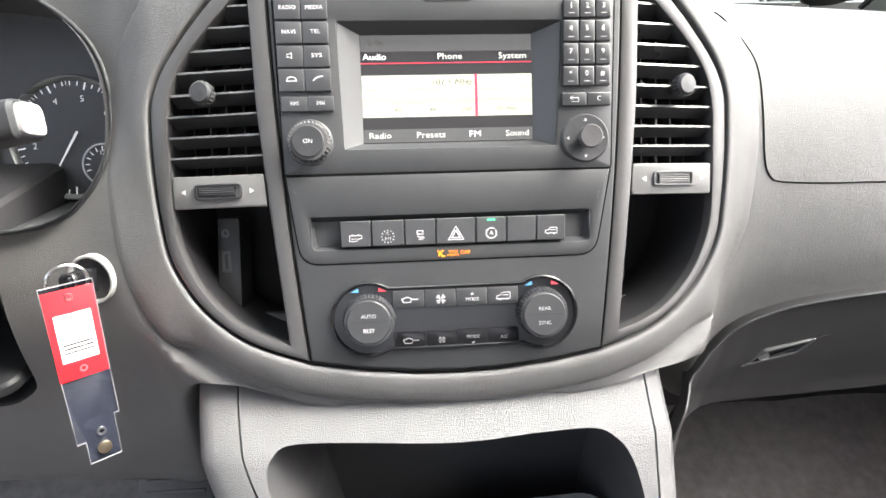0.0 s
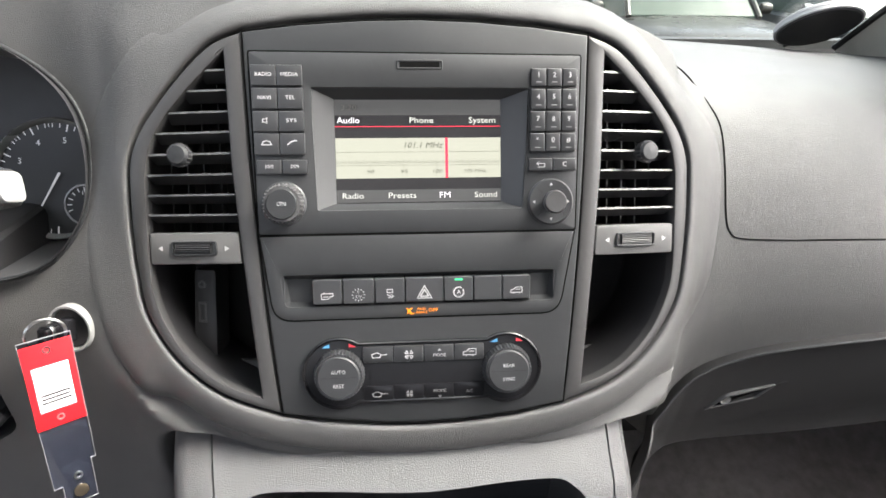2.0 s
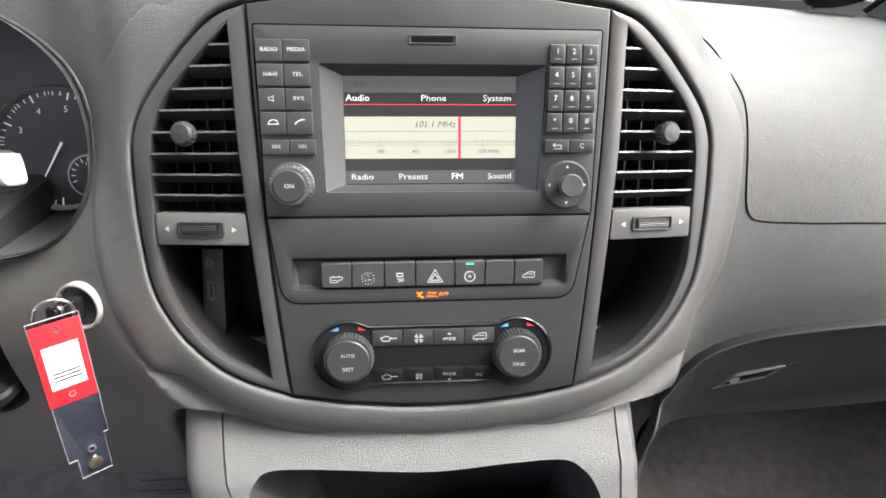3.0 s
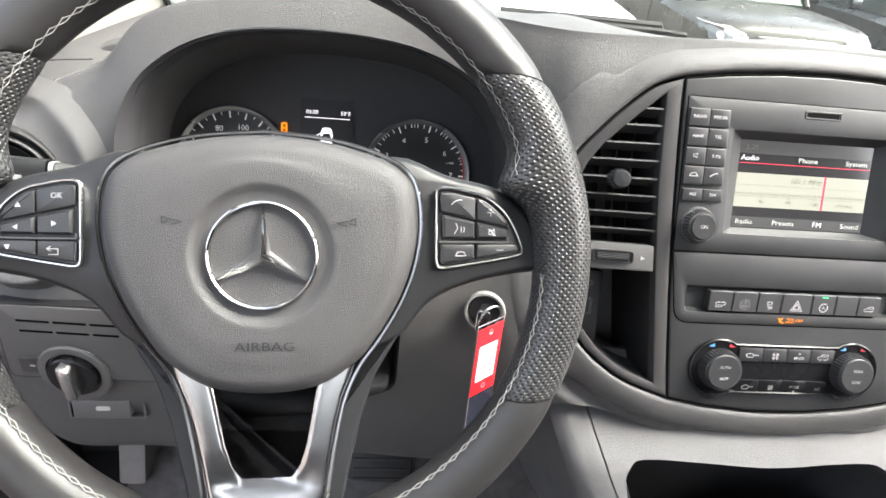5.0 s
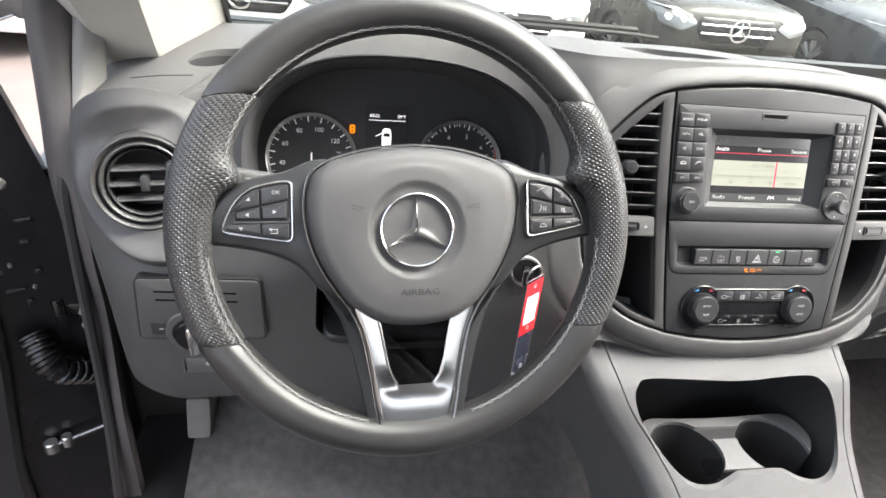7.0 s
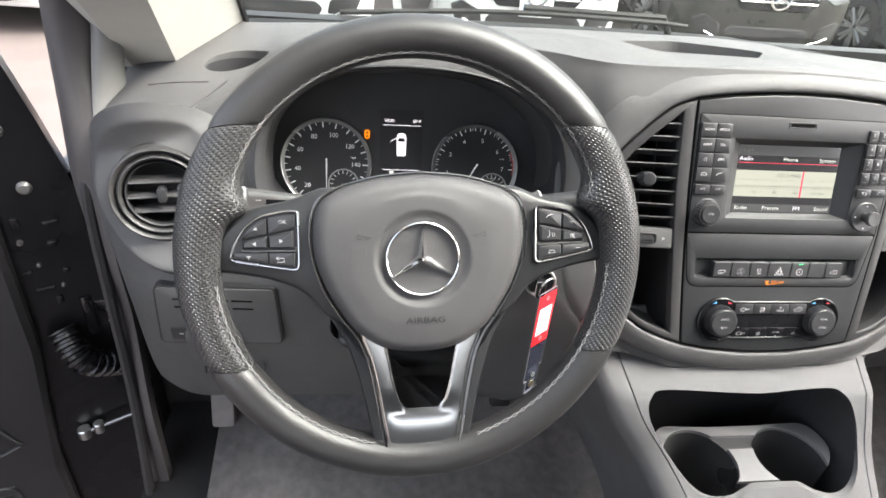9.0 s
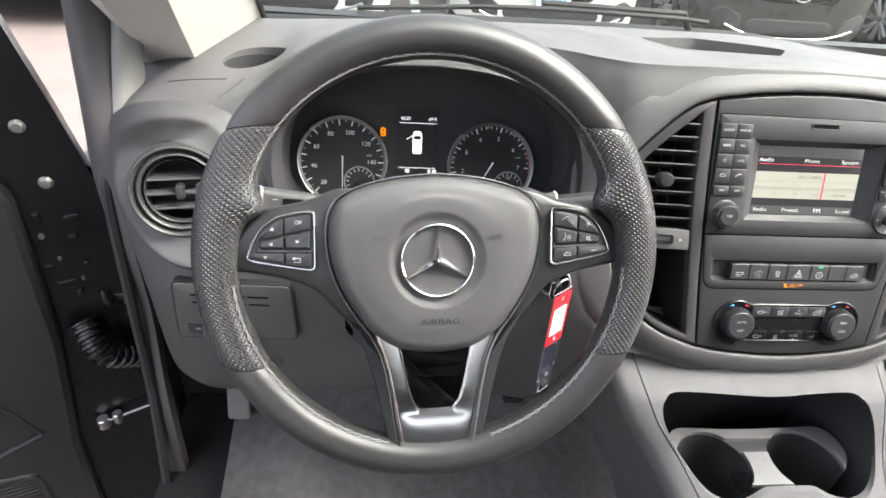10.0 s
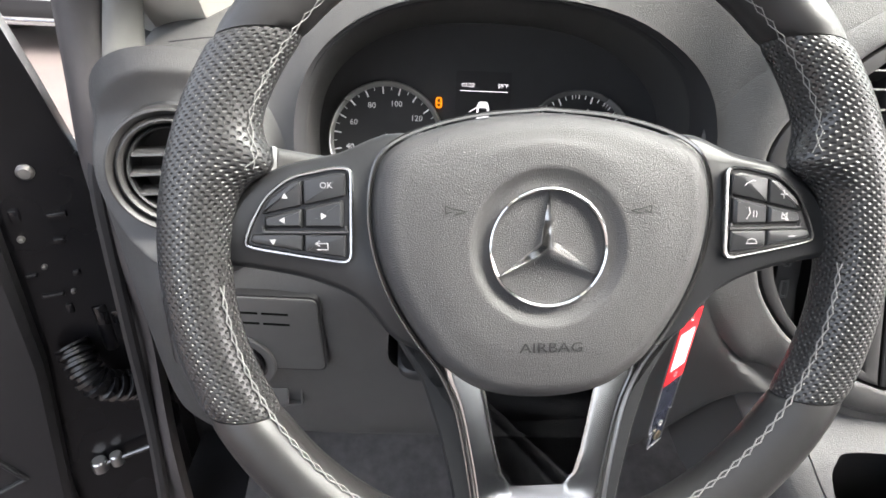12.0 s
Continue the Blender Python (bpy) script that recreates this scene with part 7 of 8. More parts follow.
# small gloss bosses, added to give the door skin its glints
for x, y, w, h in ((0.020, 0.045, 0.010, 0.004), (0.060, 0.050, 0.005, 0.008), (0.026, 0.012, 0.006, 0.004), (0.052, -0.062, 0.012, 0.003), (0.040, -0.085, 0.004, 0.007), (0.020, -0.035, 0.004, 0.004), (0.066, -0.030, 0.006, 0.0025)):
    bm = bmesh.new()
    slab(bm, rounded(rect(x - w, x + w, y - h, y + h), min(w, h) * 0.6, 3), 0.0, 0.0045, 0.002)
    for v in bm.verts:
        v.co.z *= sgn
    part("plug", bm, BOOT, door, "small gloss boss added to catch glints")
bm = bmesh.new()
pa, pc = DOOR @ Vector((0.052, -0.140, sgn * 0.004)), Vector((-0.868, 0.612, 0.975))
pm = (pa + pc) / 2 + Vector((0.0, -0.03, 0.0))
path = spline([tuple(pa), tuple(pm), tuple(pc)], 30)
pipe(bm, [DOOR.inverted() @ Vector(q) for q in path], 0.018, 14, radii=[0.0215 if i % 6 < 3 else 0.0165 for i in range(len(path))])
part("wiring_boot", bm, BOOT, door, "ribbed black rubber wiring boot")
sa, sb = DOOR.inverted() @ Vector((-0.945, 0.585, 0.835)), DOOR.inverted() @ Vector((-0.865, 0.61, 0.855))
GREASED = material("greased dark steel", (0.16, 0.16, 0.16), 0.22, 0.9)
bm = bmesh.new()
pipe(bm, [sa, sb], 0.0042, 10)
strap = part("check_strap", bm, GREASED, door, "greased steel door check strap")
for k, r in ((0.0, 0.0105), (0.28, 0.0085)):
    bm = bmesh.new()
    at = sa * (1 - k) + sb * k
    lathe(bm, [(r * 0.8, -0.011), (r, -0.009), (r, 0.009), (r * 0.8, 0.011)], 18, caps=(True, True))
    for v in bm.verts:
        v.co = at + Vector((v.co.x, v.co.z, v.co.y))
    part("roller", bm, STEEL, strap, "bright steel roller")

# hinge between the door and the body
hinge = thing("door_hinge", axes((-0.892, 0.630, 1.075), (1, 0, 0), (0, 0, 1)), "black painted steel door hinge with bolts", "door hinge")
bm = bmesh.new()
box(bm, -0.050, -0.004, -0.030, 0.030, -0.004, 0.012, 0.003)
part("door_leaf", bm, BODYBLACK, hinge)
bm = bmesh.new()
box(bm, 0.006, 0.046, -0.024, 0.024, -0.006, 0.010, 0.003)
part("body_leaf", bm, BODYBLACK, hinge)
bm = bmesh.new()
lathe(bm, [(0.0085, -0.036), (0.0095, -0.034), (0.0095, 0.034), (0.0085, 0.036)], 16, caps=(True, True))
for v in bm.verts:
    v.co = Vector((v.co.x + 0.001, v.co.z, v.co.y + 0.010))
part("pin", bm, BODYBLACK, hinge)
for x, y in ((-0.036, -0.016), (-0.036, 0.016), (-0.018, 0.0), (0.032, -0.012), (0.032, 0.012)):
    bm = bmesh.new()
    lathe(bm, [(0.0062, 0.008), (0.0062, 0.014), (0.0052, 0.0155), (0.0, 0.0155)], 6, (x, y), (False, False))
    part("bolt", bm, STEEL, hinge, "steel hexagon bolt")

# ---- windscreen, cowl and wiper ----
bm = bmesh.new()
rings = []
for k in range(9):
    t = k / 8
    rings.append([(x * (1 - 0.13 * t), 0.88 - 0.05 * (x / 0.7) ** 2 + (0.06 - 0.88) * t + 0.05 * math.sin(math.pi * t), 1.455 + (2.07 - 1.455) * t) for x in (-0.72 + 0.12 * i for i in range(13))])
loops(bm, rings, (False, False), close=False)
ws = tagged(finish("window_1", bm, WINDSCREEN), "large clear windscreen", kind="structure")
ws.visible_shadow = False
bm = bmesh.new()
rings = []
for i in range(25):
    x = -0.74 + 1.48 * i / 24
    y = 0.845 - 0.05 * (x / 0.7) ** 2
    d = 0.022 * ramp(0.20, 0.48, x)
    rings.append([(x, y, 1.468 - d), (x, y + 0.03, 1.472 - d), (x, y + 0.06, 1.462 - d), (x, y + 0.20, 1.44 - d), (x, y + 0.20, 1.40), (x, y, 1.42)])
loops(bm, rings)
COWL = material("matt black cowl plastic", (0.010, 0.010, 0.010), 0.7, spec=0.25)
tagged(finish("cowl", bm, COWL), "black plastic cowl below the windscreen", kind="structure")
wiper = thing("wiper", pose(0, 0, 0), "black wiper arm and blade resting below the windscreen", "wiper")
bm = bmesh.new()
pipe(bm, [tuple(q) for q in spline([(-0.52, 0.93, 1.466), (-0.25, 0.955, 1.4765), (0.02, 0.95, 1.477), (0.10, 0.945, 1.474)], 6)], 0.0050, 6)
part("blade", bm, COWL, wiper)
bm = bmesh.new()
pipe(bm, [(-0.20, 0.965, 1.484), (0.06, 0.96, 1.483), (0.09, 0.99, 1.45)], 0.0065, 6)
part("arm", bm, COWL, wiper)

# round pad stuck low on the windscreen
puck = thing("suction_mount", axes((0.553, 0.800, 1.487), (1, 0, 0), (0, -0.83, 0.56)), "round black suction mount with a pale rim on the windscreen", "mount")
bm = bmesh.new()
lathe(bm, [(0.0500, -0.003), (0.0495, 0.0), (0.0480, 0.0012), (0.0, 0.0012)], 48, caps=(False, False))
part("pad", bm, RUBBER, puck, "matt black pad")
bm = bmesh.new()
lathe(bm, [(0.0, -0.0130), (0.0460, -0.0130), (0.0515, -0.0100), (0.0520, -0.0070), (0.0512, -0.0066), (0.0525, -0.0060), (0.0525, -0.0015), (0.0505, -0.0005), (0.0495, -0.002)], 48, caps=(False, False))
part("rim", bm, GREYPRINT, puck, "pale grey rim")
bm = bmesh.new()
slab(bm, rounded(rect(-0.010, -0.006, -0.058, -0.046), 0.001, 2), -0.004, -0.001, 0.0005)
part("pull_tab", bm, DEEP, puck)

for sgn, a, b in ((1, (0.612, 0.836, 1.458), (0.577, 0.048, 2.06)), (-1, (-0.652, 0.832, 1.458), (-0.597, 0.048, 2.06))):
    bm = bmesh.new()
    pipe(bm, [Vector(a).lerp(Vector(b), k / 6) for k in range(7)], 0.0045, 6)
    tagged(finish("windscreen_edge_%d" % (1 if sgn > 0 else 2), bm, DEEP), "dark edge band of the windscreen beside the pillar", kind="structure")

# ---- car park ----
ASPHALT = material("pale worn asphalt", (0.088, 0.072, 0.066), 0.8, var=0.2, var_scale=3, grain=0.3, grain_scale=150, grain_kind="NOISE")
bm = bmesh.new()
loops(bm, [[(-500, -500, 0), (500, -500, 0), (500, 500, 0), (-500, 500, 0)]], (False, True))
tagged(finish("ground", bm, ASPHALT), "pale worn asphalt of a car park", kind="structure")
LINE = material("white road paint", (0.7, 0.7, 0.68), 0.7, var=0.1)
for x in (-5.0, -2.55, -0.15, 2.25, 4.65, 7.1):
    bm = bmesh.new()
    slab(bm, rect(x - 0.05, x + 0.05, 5.0, 10.0), 0.004, 0.008, 0)
    tagged(finish("bay_line", bm, LINE), "white painted parking bay line", kind="structure")

GLASSDARK = material("tinted car glass", (0.040, 0.056, 0.046), 0.14, var=0.35, var_scale=2, spec=0.06, rough_var=0.03)
LAMPGLASS = material("clear headlamp glass", (0.10, 0.105, 0.11), 0.08, var=0.3, coat=1.0)
TYRE = material("tyre rubber", (0.02, 0.02, 0.02), 0.8)
ALLOY = material("alloy wheel", (0.22, 0.22, 0.22), 0.35, 0.6)


def car(x, y, paint, label, tall=1.66, length=4.6, half=0.93, sticker=True, flip=False, plate=False, group="parked cars"):
    """A parked car whose nose looks towards the van."""
    m = pose(x, y, 0) if not flip else pose(x, y, 0, 0, 0, 180)
    c = thing("parked_car", m, label, "car", group)
    hood = 0.62 * tall
    # stations along the body: y, half width, sill height, shoulder height, crown height
    st = [(0.00, half * 0.60, 0.36, 0.68, 0.74), (0.03, half * 0.76, 0.27, 0.75, 0.83), (0.11, half * 0.90, 0.22, 0.82, hood * 0.90), (0.32, half * 0.98, 0.20, 0.87, hood * 0.95), (0.75, half, 0.20, 0.90, hood * 0.98), (1.30, half, 0.22, 0.94, hood),
          (1.9, half, 0.24, 0.96, hood * 0.98), (3.0, half, 0.24, 0.98, hood * 0.98), (4.1, half * 0.98, 0.26, 1.0, hood * 0.99), (length - 0.12, half * 0.9, 0.30, 0.96, hood * 0.95), (length, half * 0.8, 0.36, 0.85, hood * 0.88)]
    fine = np.array(spline(st, 24)[:130])

    def nose(x, z):
        """How far behind the foremost point the body lies, seen from ahead."""
        for yy, h, z0, zs, zc in fine:
            zz = [z0, z0 + 0.10, (z0 + zs) / 2, zs, zs + (zc - zs) * 0.55, zc - 0.01, zc]
            if z0 <= z <= zc and abs(x) <= np.interp(z, zz, [h * 0.86, h * 0.98, h, h * 0.985, h * 0.90, h * 0.55, 0.0]):
                return float(yy)
        return float(fine[-1][0])

    def inlay(outline, proud):
        """A shell that follows the nose inside an outline seen from ahead."""
        cx, cz = sum(q[0] for q in outline) / len(outline), sum(q[1] for q in outline) / len(outline)
        bm = bmesh.new()
        ring = lambda k, d: [(cx + (a - cx) * k, nose(cx + (a - cx) * k, cz + (b - cz) * k) + d, cz + (b - cz) * k) for a, b in outline]
        loops(bm, [ring(1.0, 0.03), ring(1.0, -proud * 0.6), ring(0.96, -proud), ring(0.75, -proud), ring(0.5, -proud), ring(0.25, -proud), ring(0.03, -proud)])
        return bm

    bm = bmesh.new()
    rings = []
    for q in (tuple(v) for v in spline(st, 4)):
        yy, h, z0, zs, zc = q
        right = [(h * 0.86, z0), (h * 0.98, z0 + 0.10), (h, (z0 + zs) / 2), (h * 0.985, zs), (h * 0.90, zs + (zc - zs) * 0.55), (h * 0.55, zc - 0.01), (0.0, zc)]
        ring = right + [(-a, b) for a, b in right[-2::-1]]
        rings.append([(a, yy, b) for a, b in ring])
    loops(bm, rings)
    cut = []
    for wy in (0.92, 0.92 + (2.75 if length > 4.3 else 2.6)):
        for s in (-1, 1):
            q = bmesh.new()
            lathe(q, [(0.37, -0.2), (0.37, 0.2)], 28, caps=(True, True))
            for v in q.verts:
                v.co = Vector((s * half + v.co.z, wy + v.co.x, 0.34 + v.co.y))
            cut.append(q)
    part("body", carve(bm, cut), paint, c, sharp=40)
    # cabin
    gl = [(1.22, half * 0.80, hood - 0.02, hood), (1.62, half * 0.79, hood - 0.03, hood + (tall - hood) * 0.60), (2.05, half * 0.75, hood - 0.03, tall - 0.04), (2.7, half * 0.75, hood - 0.03, tall), (3.5, half * 0.75, hood - 0.03, tall - 0.03), (4.1, half * 0.76, hood - 0.02, tall - 0.22), (length - 0.12, half * 0.74, hood - 0.02, hood + 0.02)]
    bm = bmesh.new()
    rings = []
    for q in (tuple(v) for v in spline(gl, 4)):
        yy, h, z0, z1 = q
        k = max(0.0, (z1 - z0) / (tall - hood))
        top = h * (1 - 0.22 * k)
        right = [(h * 1.05, z0), (h * 1.03 - (h - top) * 0.4, z0 + (z1 - z0) * 0.45), (top, z1 - 0.04 * k), (top * 0.6, z1), (0, z1 + 0.015 * k)]
        rings.append([(a, yy, b) for a, b in right + [(-a, b) for a, b in right[-2::-1]]])
    loops(bm, rings)
    part("cabin_glass", bm, GLASSDARK, c, "dark tinted cabin glass", 40)
    bm = bmesh.new()
    rr = [(2.02, 0.72), (2.3, 0.735), (3.4, 0.735), (3.95, 0.70)]
    rings = []
    for yy, k in rr:
        zt = tall + 0.012 - (0.035 if yy < 2.1 else 0) - (0.12 if yy > 3.9 else 0)
        h = half * 0.60
        rings.append([(h * 1.06, yy, zt - 0.06), (h * 0.98, yy, zt - 0.012), (h * 0.5, yy, zt + 0.012), (0, yy, zt + 0.018), (-h * 0.5, yy, zt + 0.012), (-h * 0.98, yy, zt - 0.012), (-h * 1.06, yy, zt - 0.06)])
    loops(bm, rings)
    part("roof", bm, paint, c)
    for s in (-1, 1):
        bm = bmesh.new()
        pipe(bm, [(s * half * 0.82, 1.20, hood - 0.02), (s * half * 0.76, 1.62, hood + (tall - hood) * 0.62), (s * half * 0.645, 2.05, tall - 0.05), (s * half * 0.62, 3.4, tall - 0.05), (s * half * 0.74, 4.25, hood + 0.08)], 0.035, 8)
        part("roof_pillar", bm, paint, c)
        bm = bmesh.new()
        pipe(bm, [(s * half * 0.73, 2.72, hood), (s * half * 0.64, 2.80, tall - 0.06)], 0.03, 6)
        part("door_pillar", bm, DEEP, c)
        # headlamp
        o = rounded([(0.44, 0.775), (0.60, 0.70), (0.80, 0.745), (0.90, 0.86), (0.86, 0.905), (0.66, 0.885), (0.50, 0.83)], 0.03, 3)
        o = [(s * a * half / 0.93, b * tall / 1.66) for a, b in o]
        hl = part("headlamp", inlay(o, 0.012), LAMPGLASS, c, "clear headlamp")
        mid = [(sum(q[0] for q in o) / len(o) + dx, sum(q[1] for q in o) / len(o)) for dx in (-0.07, 0.08)]
        for px, pz in mid:
            part("lamp_projector", inlay(circle(px, pz, 0.034, 12), 0.018), CHROME, hl)
        o = [(s * a * half / 0.93, b * tall / 1.66) for a, b in rounded([(0.50, 0.845), (0.66, 0.898), (0.86, 0.916), (0.86, 0.902), (0.66, 0.880), (0.51, 0.828)], 0.004, 2)]
        part("daytime_lamp", inlay(o, 0.018), GREYPRINT, hl, "pale daytime lamp strip")
        # side air intake
        o = [(s * a * half / 0.93, b) for a, b in rounded([(0.50, 0.36), (0.74, 0.36), (0.80, 0.50), (0.70, 0.55), (0.52, 0.47)], 0.02, 3)]
        part("side_intake", inlay(o, 0.006), DEEP, c, "black side air intake")
        # door seams and handles
        for yy in (1.42, 2.62):
            bm = bmesh.new()
            pipe(bm, [(s * (half * 0.995 + 0.002), yy, 0.36), (s * (half + 0.002), yy, 0.62), (s * (half * 0.985 + 0.002), yy + 0.03, 0.93)], 0.005, 5)
            part("door_seam", bm, DEEP, c)
        for yy in (2.42, 3.42):
            bm = bmesh.new()
            pipe(bm, [(s * (half + 0.005), yy - 0.10, 0.865), (s * (half + 0.03), yy - 0.07, 0.87), (s * (half + 0.03), yy + 0.07, 0.87), (s * (half + 0.005), yy + 0.10, 0.865)], 0.012, 6)
            part("door_handle", bm, paint, c)
        # mirror
        bm = bmesh.new()
        lathe(bm, [(0.02, -0.10), (0.075, -0.07), (0.09, 0.0), (0.075, 0.05), (0.0, 0.06)], 16, caps=(True, False))
        for v in bm.verts:
            v.co = Vector((s * (half + 0.10) + v.co.z * s, 1.55 + v.co.x * 0.8, hood + 0.06 + v.co.y * 0.8))
        part("door_mirror", bm, paint, c)
        for wy in (0.92, 0.92 + (2.75 if length > 4.3 else 2.6)):
            bm = bmesh.new()
            lathe(bm, [(0.22, -0.10), (0.335, -0.10), (0.345, -0.02), (0.335, 0.06), (0.24, 0.07), (0.23, 0.03)], 28, caps=(False, False))
            for v in bm.verts:
                v.co = Vector((s * (half - 0.10) + v.co.z * s, wy + v.co.x, 0.34 + v.co.y))
            w = part("wheel", bm, TYRE, c)
            bm = bmesh.new()
            for k in range(8):
                a = 2 * math.pi * k / 8
                for da in (-0.12, 0.12):
                    pipe(bm, [(0, 0.03 * math.cos(a), 0.03 * math.sin(a)), (0.01, 0.225 * math.cos(a + da), 0.225 * math.sin(a + da))], 0.018, 5)
            for v in bm.verts:
                v.co = Vector((s * (half - 0.045 + v.co.x), wy + v.co.y, 0.34 + v.co.z))
            part("rim", bm, ALLOY, w)
    # grille and lower bumper
    gz = 0.74 * tall / 1.66
    o = rounded([(-0.36, gz - 0.13), (0.36, gz - 0.13), (0.45, gz - 0.01), (0.42, gz + 0.10), (-0.42, gz + 0.10), (-0.45, gz - 0.01)], 0.04, 3)
    g = part("grille", inlay(o, 0.008), GLOSSBLACK, c, "black grille with bright bars")
    for dz in (-0.045, 0.035):
        bm = bmesh.new()
        pipe(bm, [(a, nose(a, gz + dz) - 0.022, gz + dz) for a in (-0.40 + 0.08 * k for k in range(11))], 0.011, 6)
        part("grille_bar", bm, DULLCHROME, g)
    bm = bmesh.new()
    by = nose(0, gz) - 0.05
    pipe(bm, [(0.10 * math.cos(a), by, gz + 0.10 * math.sin(a)) for a in (2 * math.pi * k / 28 for k in range(28))], 0.012, 6, True)
    for k in range(3):
        a = math.pi / 2 + 2 * math.pi * k / 3
        pipe(bm, [(0, by - 0.005, gz), (0.10 * math.cos(a), by, gz + 0.10 * math.sin(a))], 0.012, 6, radii=[0.020, 0.006])
    part("grille_badge", bm, CHROME, g)
    o = rounded([(-0.40, 0.31), (0.40, 0.31), (0.46, 0.40), (0.40, 0.46), (-0.40, 0.46), (-0.46, 0.40)], 0.03, 3)
    part("lower_intake", inlay(o, 0.006), DEEP, c, "black lower air intake")
    bm = bmesh.new()
    pipe(bm, [(a, nose(a, 0.37) - 0.02, 0.29 + 0.12 * (abs(a) / 0.7) ** 3) for a in (-0.66 + 0.11 * k for k in range(13))], 0.011, 6)
    part("bumper_trim", bm, DULLCHROME, c)
    if plate:
        bm = bmesh.new()
        slab(bm, rounded(rect(-0.155, 0.155, -0.075, 0.075), 0.01, 2), 0, 0.01, 0.002)
        for v in bm.verts:
            v.co = Vector((v.co.x, nose(0, 0.5) - 0.03 - v.co.z, 0.525 + v.co.y))
        pl = part("number_plate", bm, WHITE, c, "white number plate with dark bars")
        for i in range(6):
            bm = bmesh.new()
            box(bm, -0.12 + 0.042 * i, -0.095 + 0.042 * i, -0.035, 0.035, 0.010, 0.012, 0.001)
            for v in bm.verts:
                v.co = Vector((v.co.x, nose(0, 0.5) - 0.03 - v.co.z, 0.525 + v.co.y))
            part("plate_bar", bm, BLUE, pl)
    if sticker:
        bm = bmesh.new()
        a, b = Vector((0.30, 1.56, hood + (tall - hood) * 0.52)), Vector((0.30, 1.76, hood + (tall - hood) * 0.76))
        q = [a + Vector((-0.11, -0.012, 0.012)), a + Vector((0.11, -0.012, 0.012)), b + Vector((0.11, -0.012, 0.012)), b + Vector((-0.11, -0.012, 0.012))]
        q = [Vector((-v.x, v.y, v.z)) for v in q]
        loops(bm, [q, [v + Vector((0, -0.003, 0.003)) for v in q]])
        part("window_sticker", bm, WHITE, c, "white price sheet in the windscreen")
    return c


def paint(name, col, metal=0.3):
    return material(name, col, 0.30, metal, var=0.08, coat=0.14, spec=0.18, rough_var=0.05)


P_BLACK, P_GREY, P_WHITE, P_SILVER = paint("dark metallic paint", (0.030, 0.029, 0.026)), paint("blue grey metallic paint", (0.055, 0.060, 0.066)), paint("white paint", (0.58, 0.58, 0.57), 0.0), paint("silver paint", (0.42, 0.42, 0.42), 0.5)
car(3.42, 5.55, P_BLACK, "black parked car with chrome grille bars facing the van")
car(5.95, 5.50, P_GREY, "blue grey parked car with a price sheet in its windscreen")
car(1.02, 5.45, P_WHITE, "white parked saloon car with a number plate", tall=1.46, half=0.90, plate=True)
car(-1.35, 5.45, P_WHITE, "white parked car with a barred grille seen low through the windscreen", tall=1.6)
car(-3.85, 5.50, P_WHITE, "white parked car beyond the open door")
car(8.5, 5.6, P_SILVER, "silver parked car in the front row")
for i, (x, pnt, lab) in enumerate(((-2.4, P_SILVER, "silver car parked in the second row"), (0.4, P_WHITE, "white car parked in the second row"), (2.7, P_WHITE, "white car parked in the second row"), (5.2, P_WHITE, "white car parked in the second row"), (7.8, P_BLACK, "black car parked in the second row"), (10.4, P_WHITE, "white car parked in the second row"), (13.0, P_SILVER, "silver car parked in the second row"))):
    car(x, 17.0 + 0.2 * (i % 2), pnt, lab, tall=1.6 if i % 2 else 1.48)

# ---- trees, hedge and building beyond ----
LEAF = material("yellow green foliage", (0.17, 0.16, 0.035), 0.6, var=0.4, var_scale=0.8)
LEAFDARK = material("green foliage", (0.075, 0.10, 0.03), 0.6, var=0.4, var_scale=0.8)
BARK = material("pale bark", (0.22, 0.16, 0.12), 0.85, var=0.3, var_scale=6)


def tree(x, y, h, crown, mat, label, seed, lift=0.35):
    rnd = random.Random(seed)
    t = thing("tree", pose(x, y, 0), label, "tree", "trees beyond the car park")
    bm = bmesh.new()
    pipe(bm, [tuple(q) for q in spline([(0, 0, 0), (0.1, 0, h * 0.25), (-0.05, 0.1, h * 0.55), (0.05, 0, h * 0.85)], 3)], 0.2, 8, radii=[0.24 - 0.018 * i for i in range(10)])
    ends = []
    for k in range(7):
        a, z = rnd.uniform(0, 6.28), h * rnd.uniform(lift, 0.75)
        e = (crown * 0.75 * math.cos(a), crown * 0.75 * math.sin(a), z + h * 0.2)
        ends.append(e)
        pipe(bm, [(0, 0, z), (e[0] * 0.5, e[1] * 0.5, z + h * 0.08), e], 0.06, 5, radii=[0.09, 0.06, 0.02])
    part("trunk", bm, BARK, t)
    verts, faces = [], []
    clumps = ends + [(rnd.gauss(0, crown * 0.4), rnd.gauss(0, crown * 0.4), h * rnd.uniform(lift + 0.1, 1.0)) for _ in range(16)]
    for cx, cy, cz in clumps:
        for _ in range(55):
            p = Vector((cx + rnd.gauss(0, crown * 0.22), cy + rnd.gauss(0, crown * 0.22), cz + rnd.gauss(0, crown * 0.16)))
            d = Vector((rnd.gauss(0, 1), rnd.gauss(0, 1), rnd.gauss(0, 1))).normalized()
            e = d.orthogonal().normalized() * rnd.uniform(0.10, 0.20)
            d = d * rnd.uniform(0.15, 0.30)
            b = len(verts)
            verts += [p - d, p + e, p + d, p - e]
            faces.append((b, b + 1, b + 2, b + 3))
    me = bpy.data.meshes.new("crown")
    me.from_pydata([tuple(v) for v in verts], [], faces)
    me.materials.append(mat)
    ob = new("crown", me)
    ob.parent = t
    return t


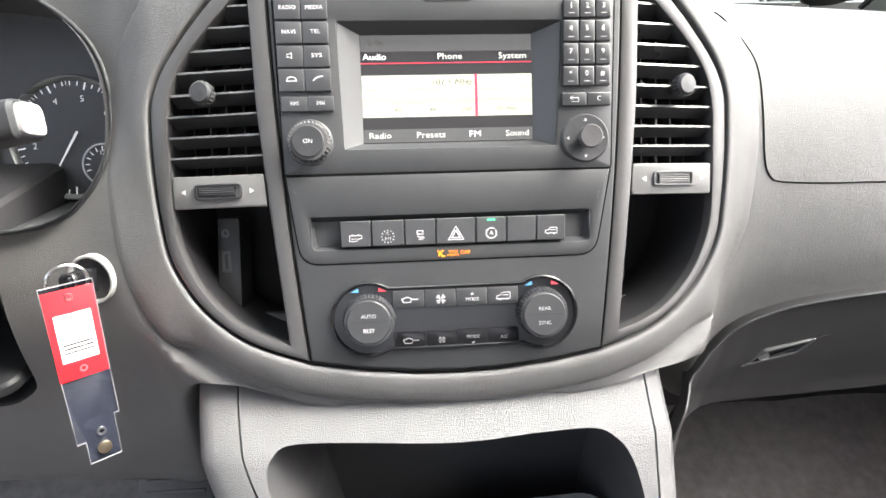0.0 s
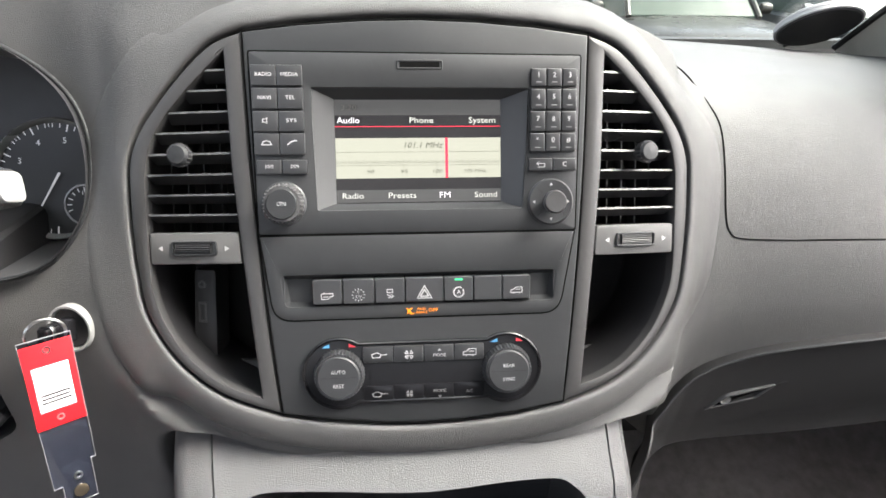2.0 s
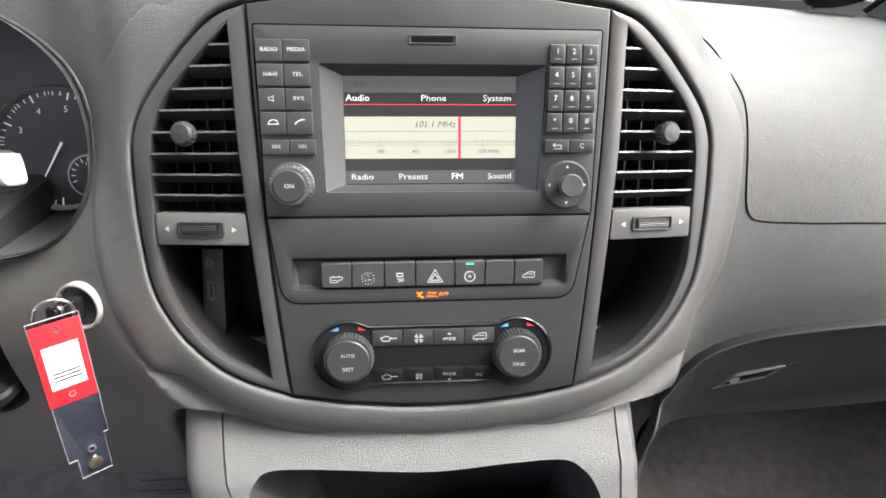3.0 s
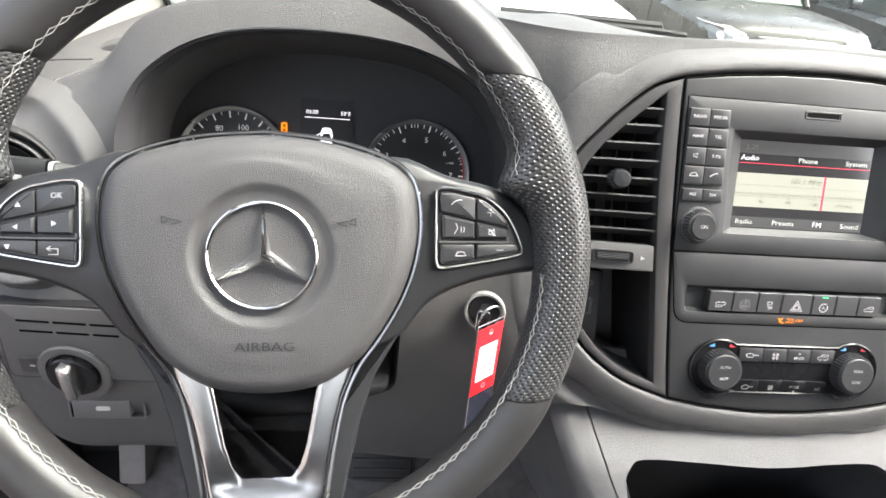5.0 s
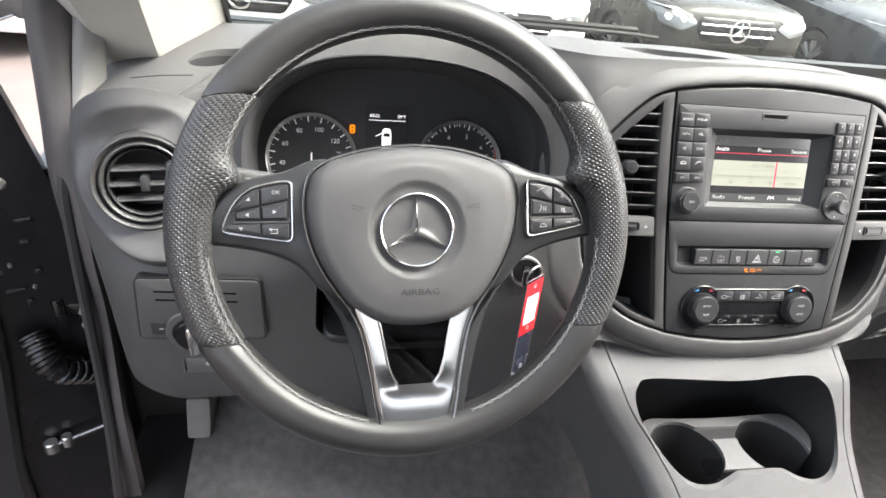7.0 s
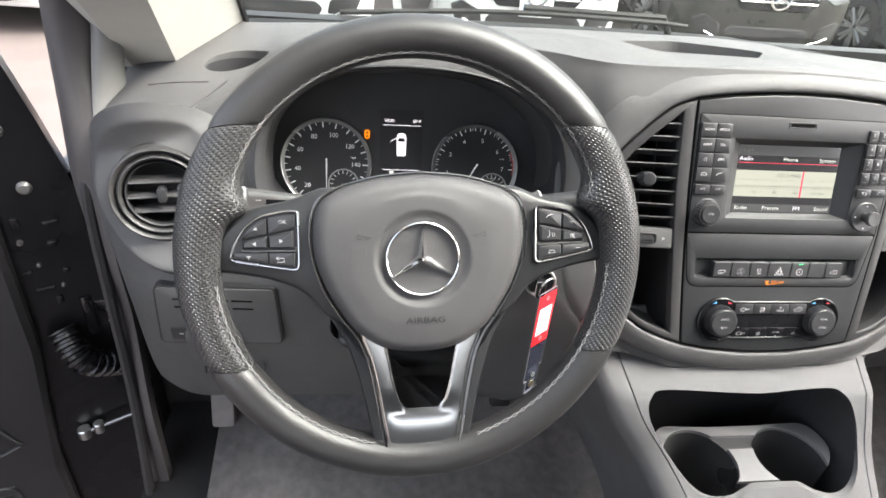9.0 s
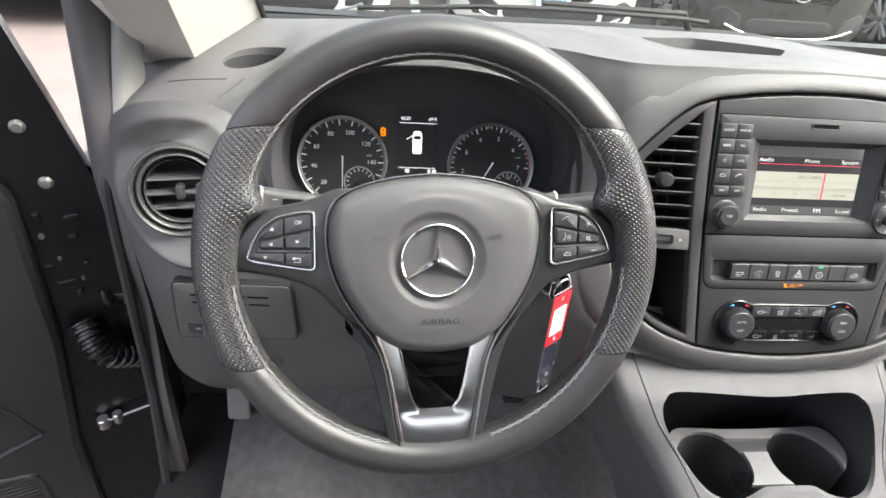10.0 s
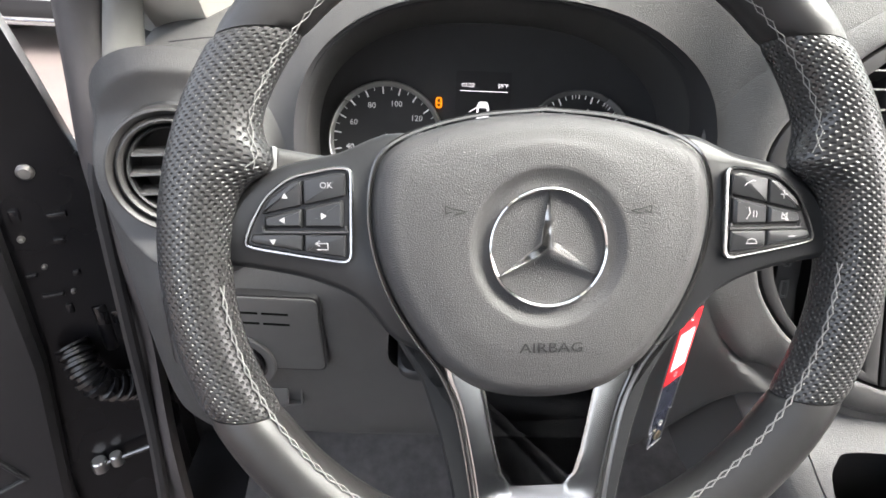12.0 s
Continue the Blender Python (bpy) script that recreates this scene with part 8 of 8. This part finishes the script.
rnd = random.Random(5)
for i in range(16):
    x = -26 + 5.2 * i + rnd.uniform(-1.2, 1.2)
    tree(x, 33 + rnd.uniform(-3, 5), rnd.uniform(5, 9), rnd.uniform(2.2, 3.4), LEAF if i % 3 else LEAFDARK, "leafy yellow green tree beyond the parked cars" if i % 3 else "leafy green tree beyond the parked cars", i)
WALLCOL = material("pale stucco", (0.55, 0.50, 0.44), 0.85, var=0.06, var_scale=2)
ROOFCOL = material("tan roof tiles", (0.40, 0.27, 0.18), 0.8, var=0.15, var_scale=4)


def building(x, y, w, d, h, label):
    b = thing("building", pose(x, y, 0), label, "building", "buildings beyond the trees")
    bm = bmesh.new()
    loops(bm, [[(-w, 0, z), (w, 0, z), (w, d, z), (-w, d, z)] for z in (0, h)])
    part("wall", bm, WALLCOL, b)
    bm = bmesh.new()
    loops(bm, [[(-w - 0.5, -0.5, h), (w + 0.5, -0.5, h), (w + 0.5, d + 0.5, h), (-w - 0.5, d + 0.5, h)], [(-w * 0.6, d * 0.4, h + 1.6), (w * 0.6, d * 0.4, h + 1.6), (w * 0.6, d * 0.6, h + 1.6), (-w * 0.6, d * 0.6, h + 1.6)]])
    part("roof", bm, ROOFCOL, b)
    nwin = int(w * 2 / 2.6)
    for i in range(nwin):
        cx = -w + (i + 0.5) * 2 * w / nwin
        bm = bmesh.new()
        loops(bm, [[(cx - 0.6, yy, 1.0), (cx + 0.6, yy, 1.0), (cx + 0.6, yy, 2.4), (cx - 0.6, yy, 2.4)] for yy in (0.05, -0.04)])
        win = part("window", bm, WHITE, b)
        bm = bmesh.new()
        loops(bm, [[(cx - 0.52, yy, 1.08), (cx + 0.52, yy, 1.08), (cx + 0.52, yy, 2.32), (cx - 0.52, yy, 2.32)] for yy in (0.0, -0.05)])
        part("pane", bm, GLASSDARK, win)


building(24, 52, 13, 12, 3.6, "low pale stucco building with a tan roof")
building(-14, 54, 12, 12, 3.6, "low pale stucco building with a tan roof")
for x, y in ((12.5, 27.0), (26.0, 31.0)):
    p = thing("traffic_light", pose(x, y, 0), "black traffic lights on a grey pole by the road", "traffic light", "traffic lights")
    bm = bmesh.new()
    pipe(bm, [(0, 0, 0), (0, 0, 5.0), (0, 0, 6.0)], 0.09, 8)
    part("pole", bm, GREYTRIM, p)
    for dx in (-0.9, 0.5):
        bm = bmesh.new()
        box(bm, dx - 0.17, dx + 0.17, -0.15, 0.15, 2.9, 3.9, 0.03)
        part("signal_head", bm, DEEP, p)
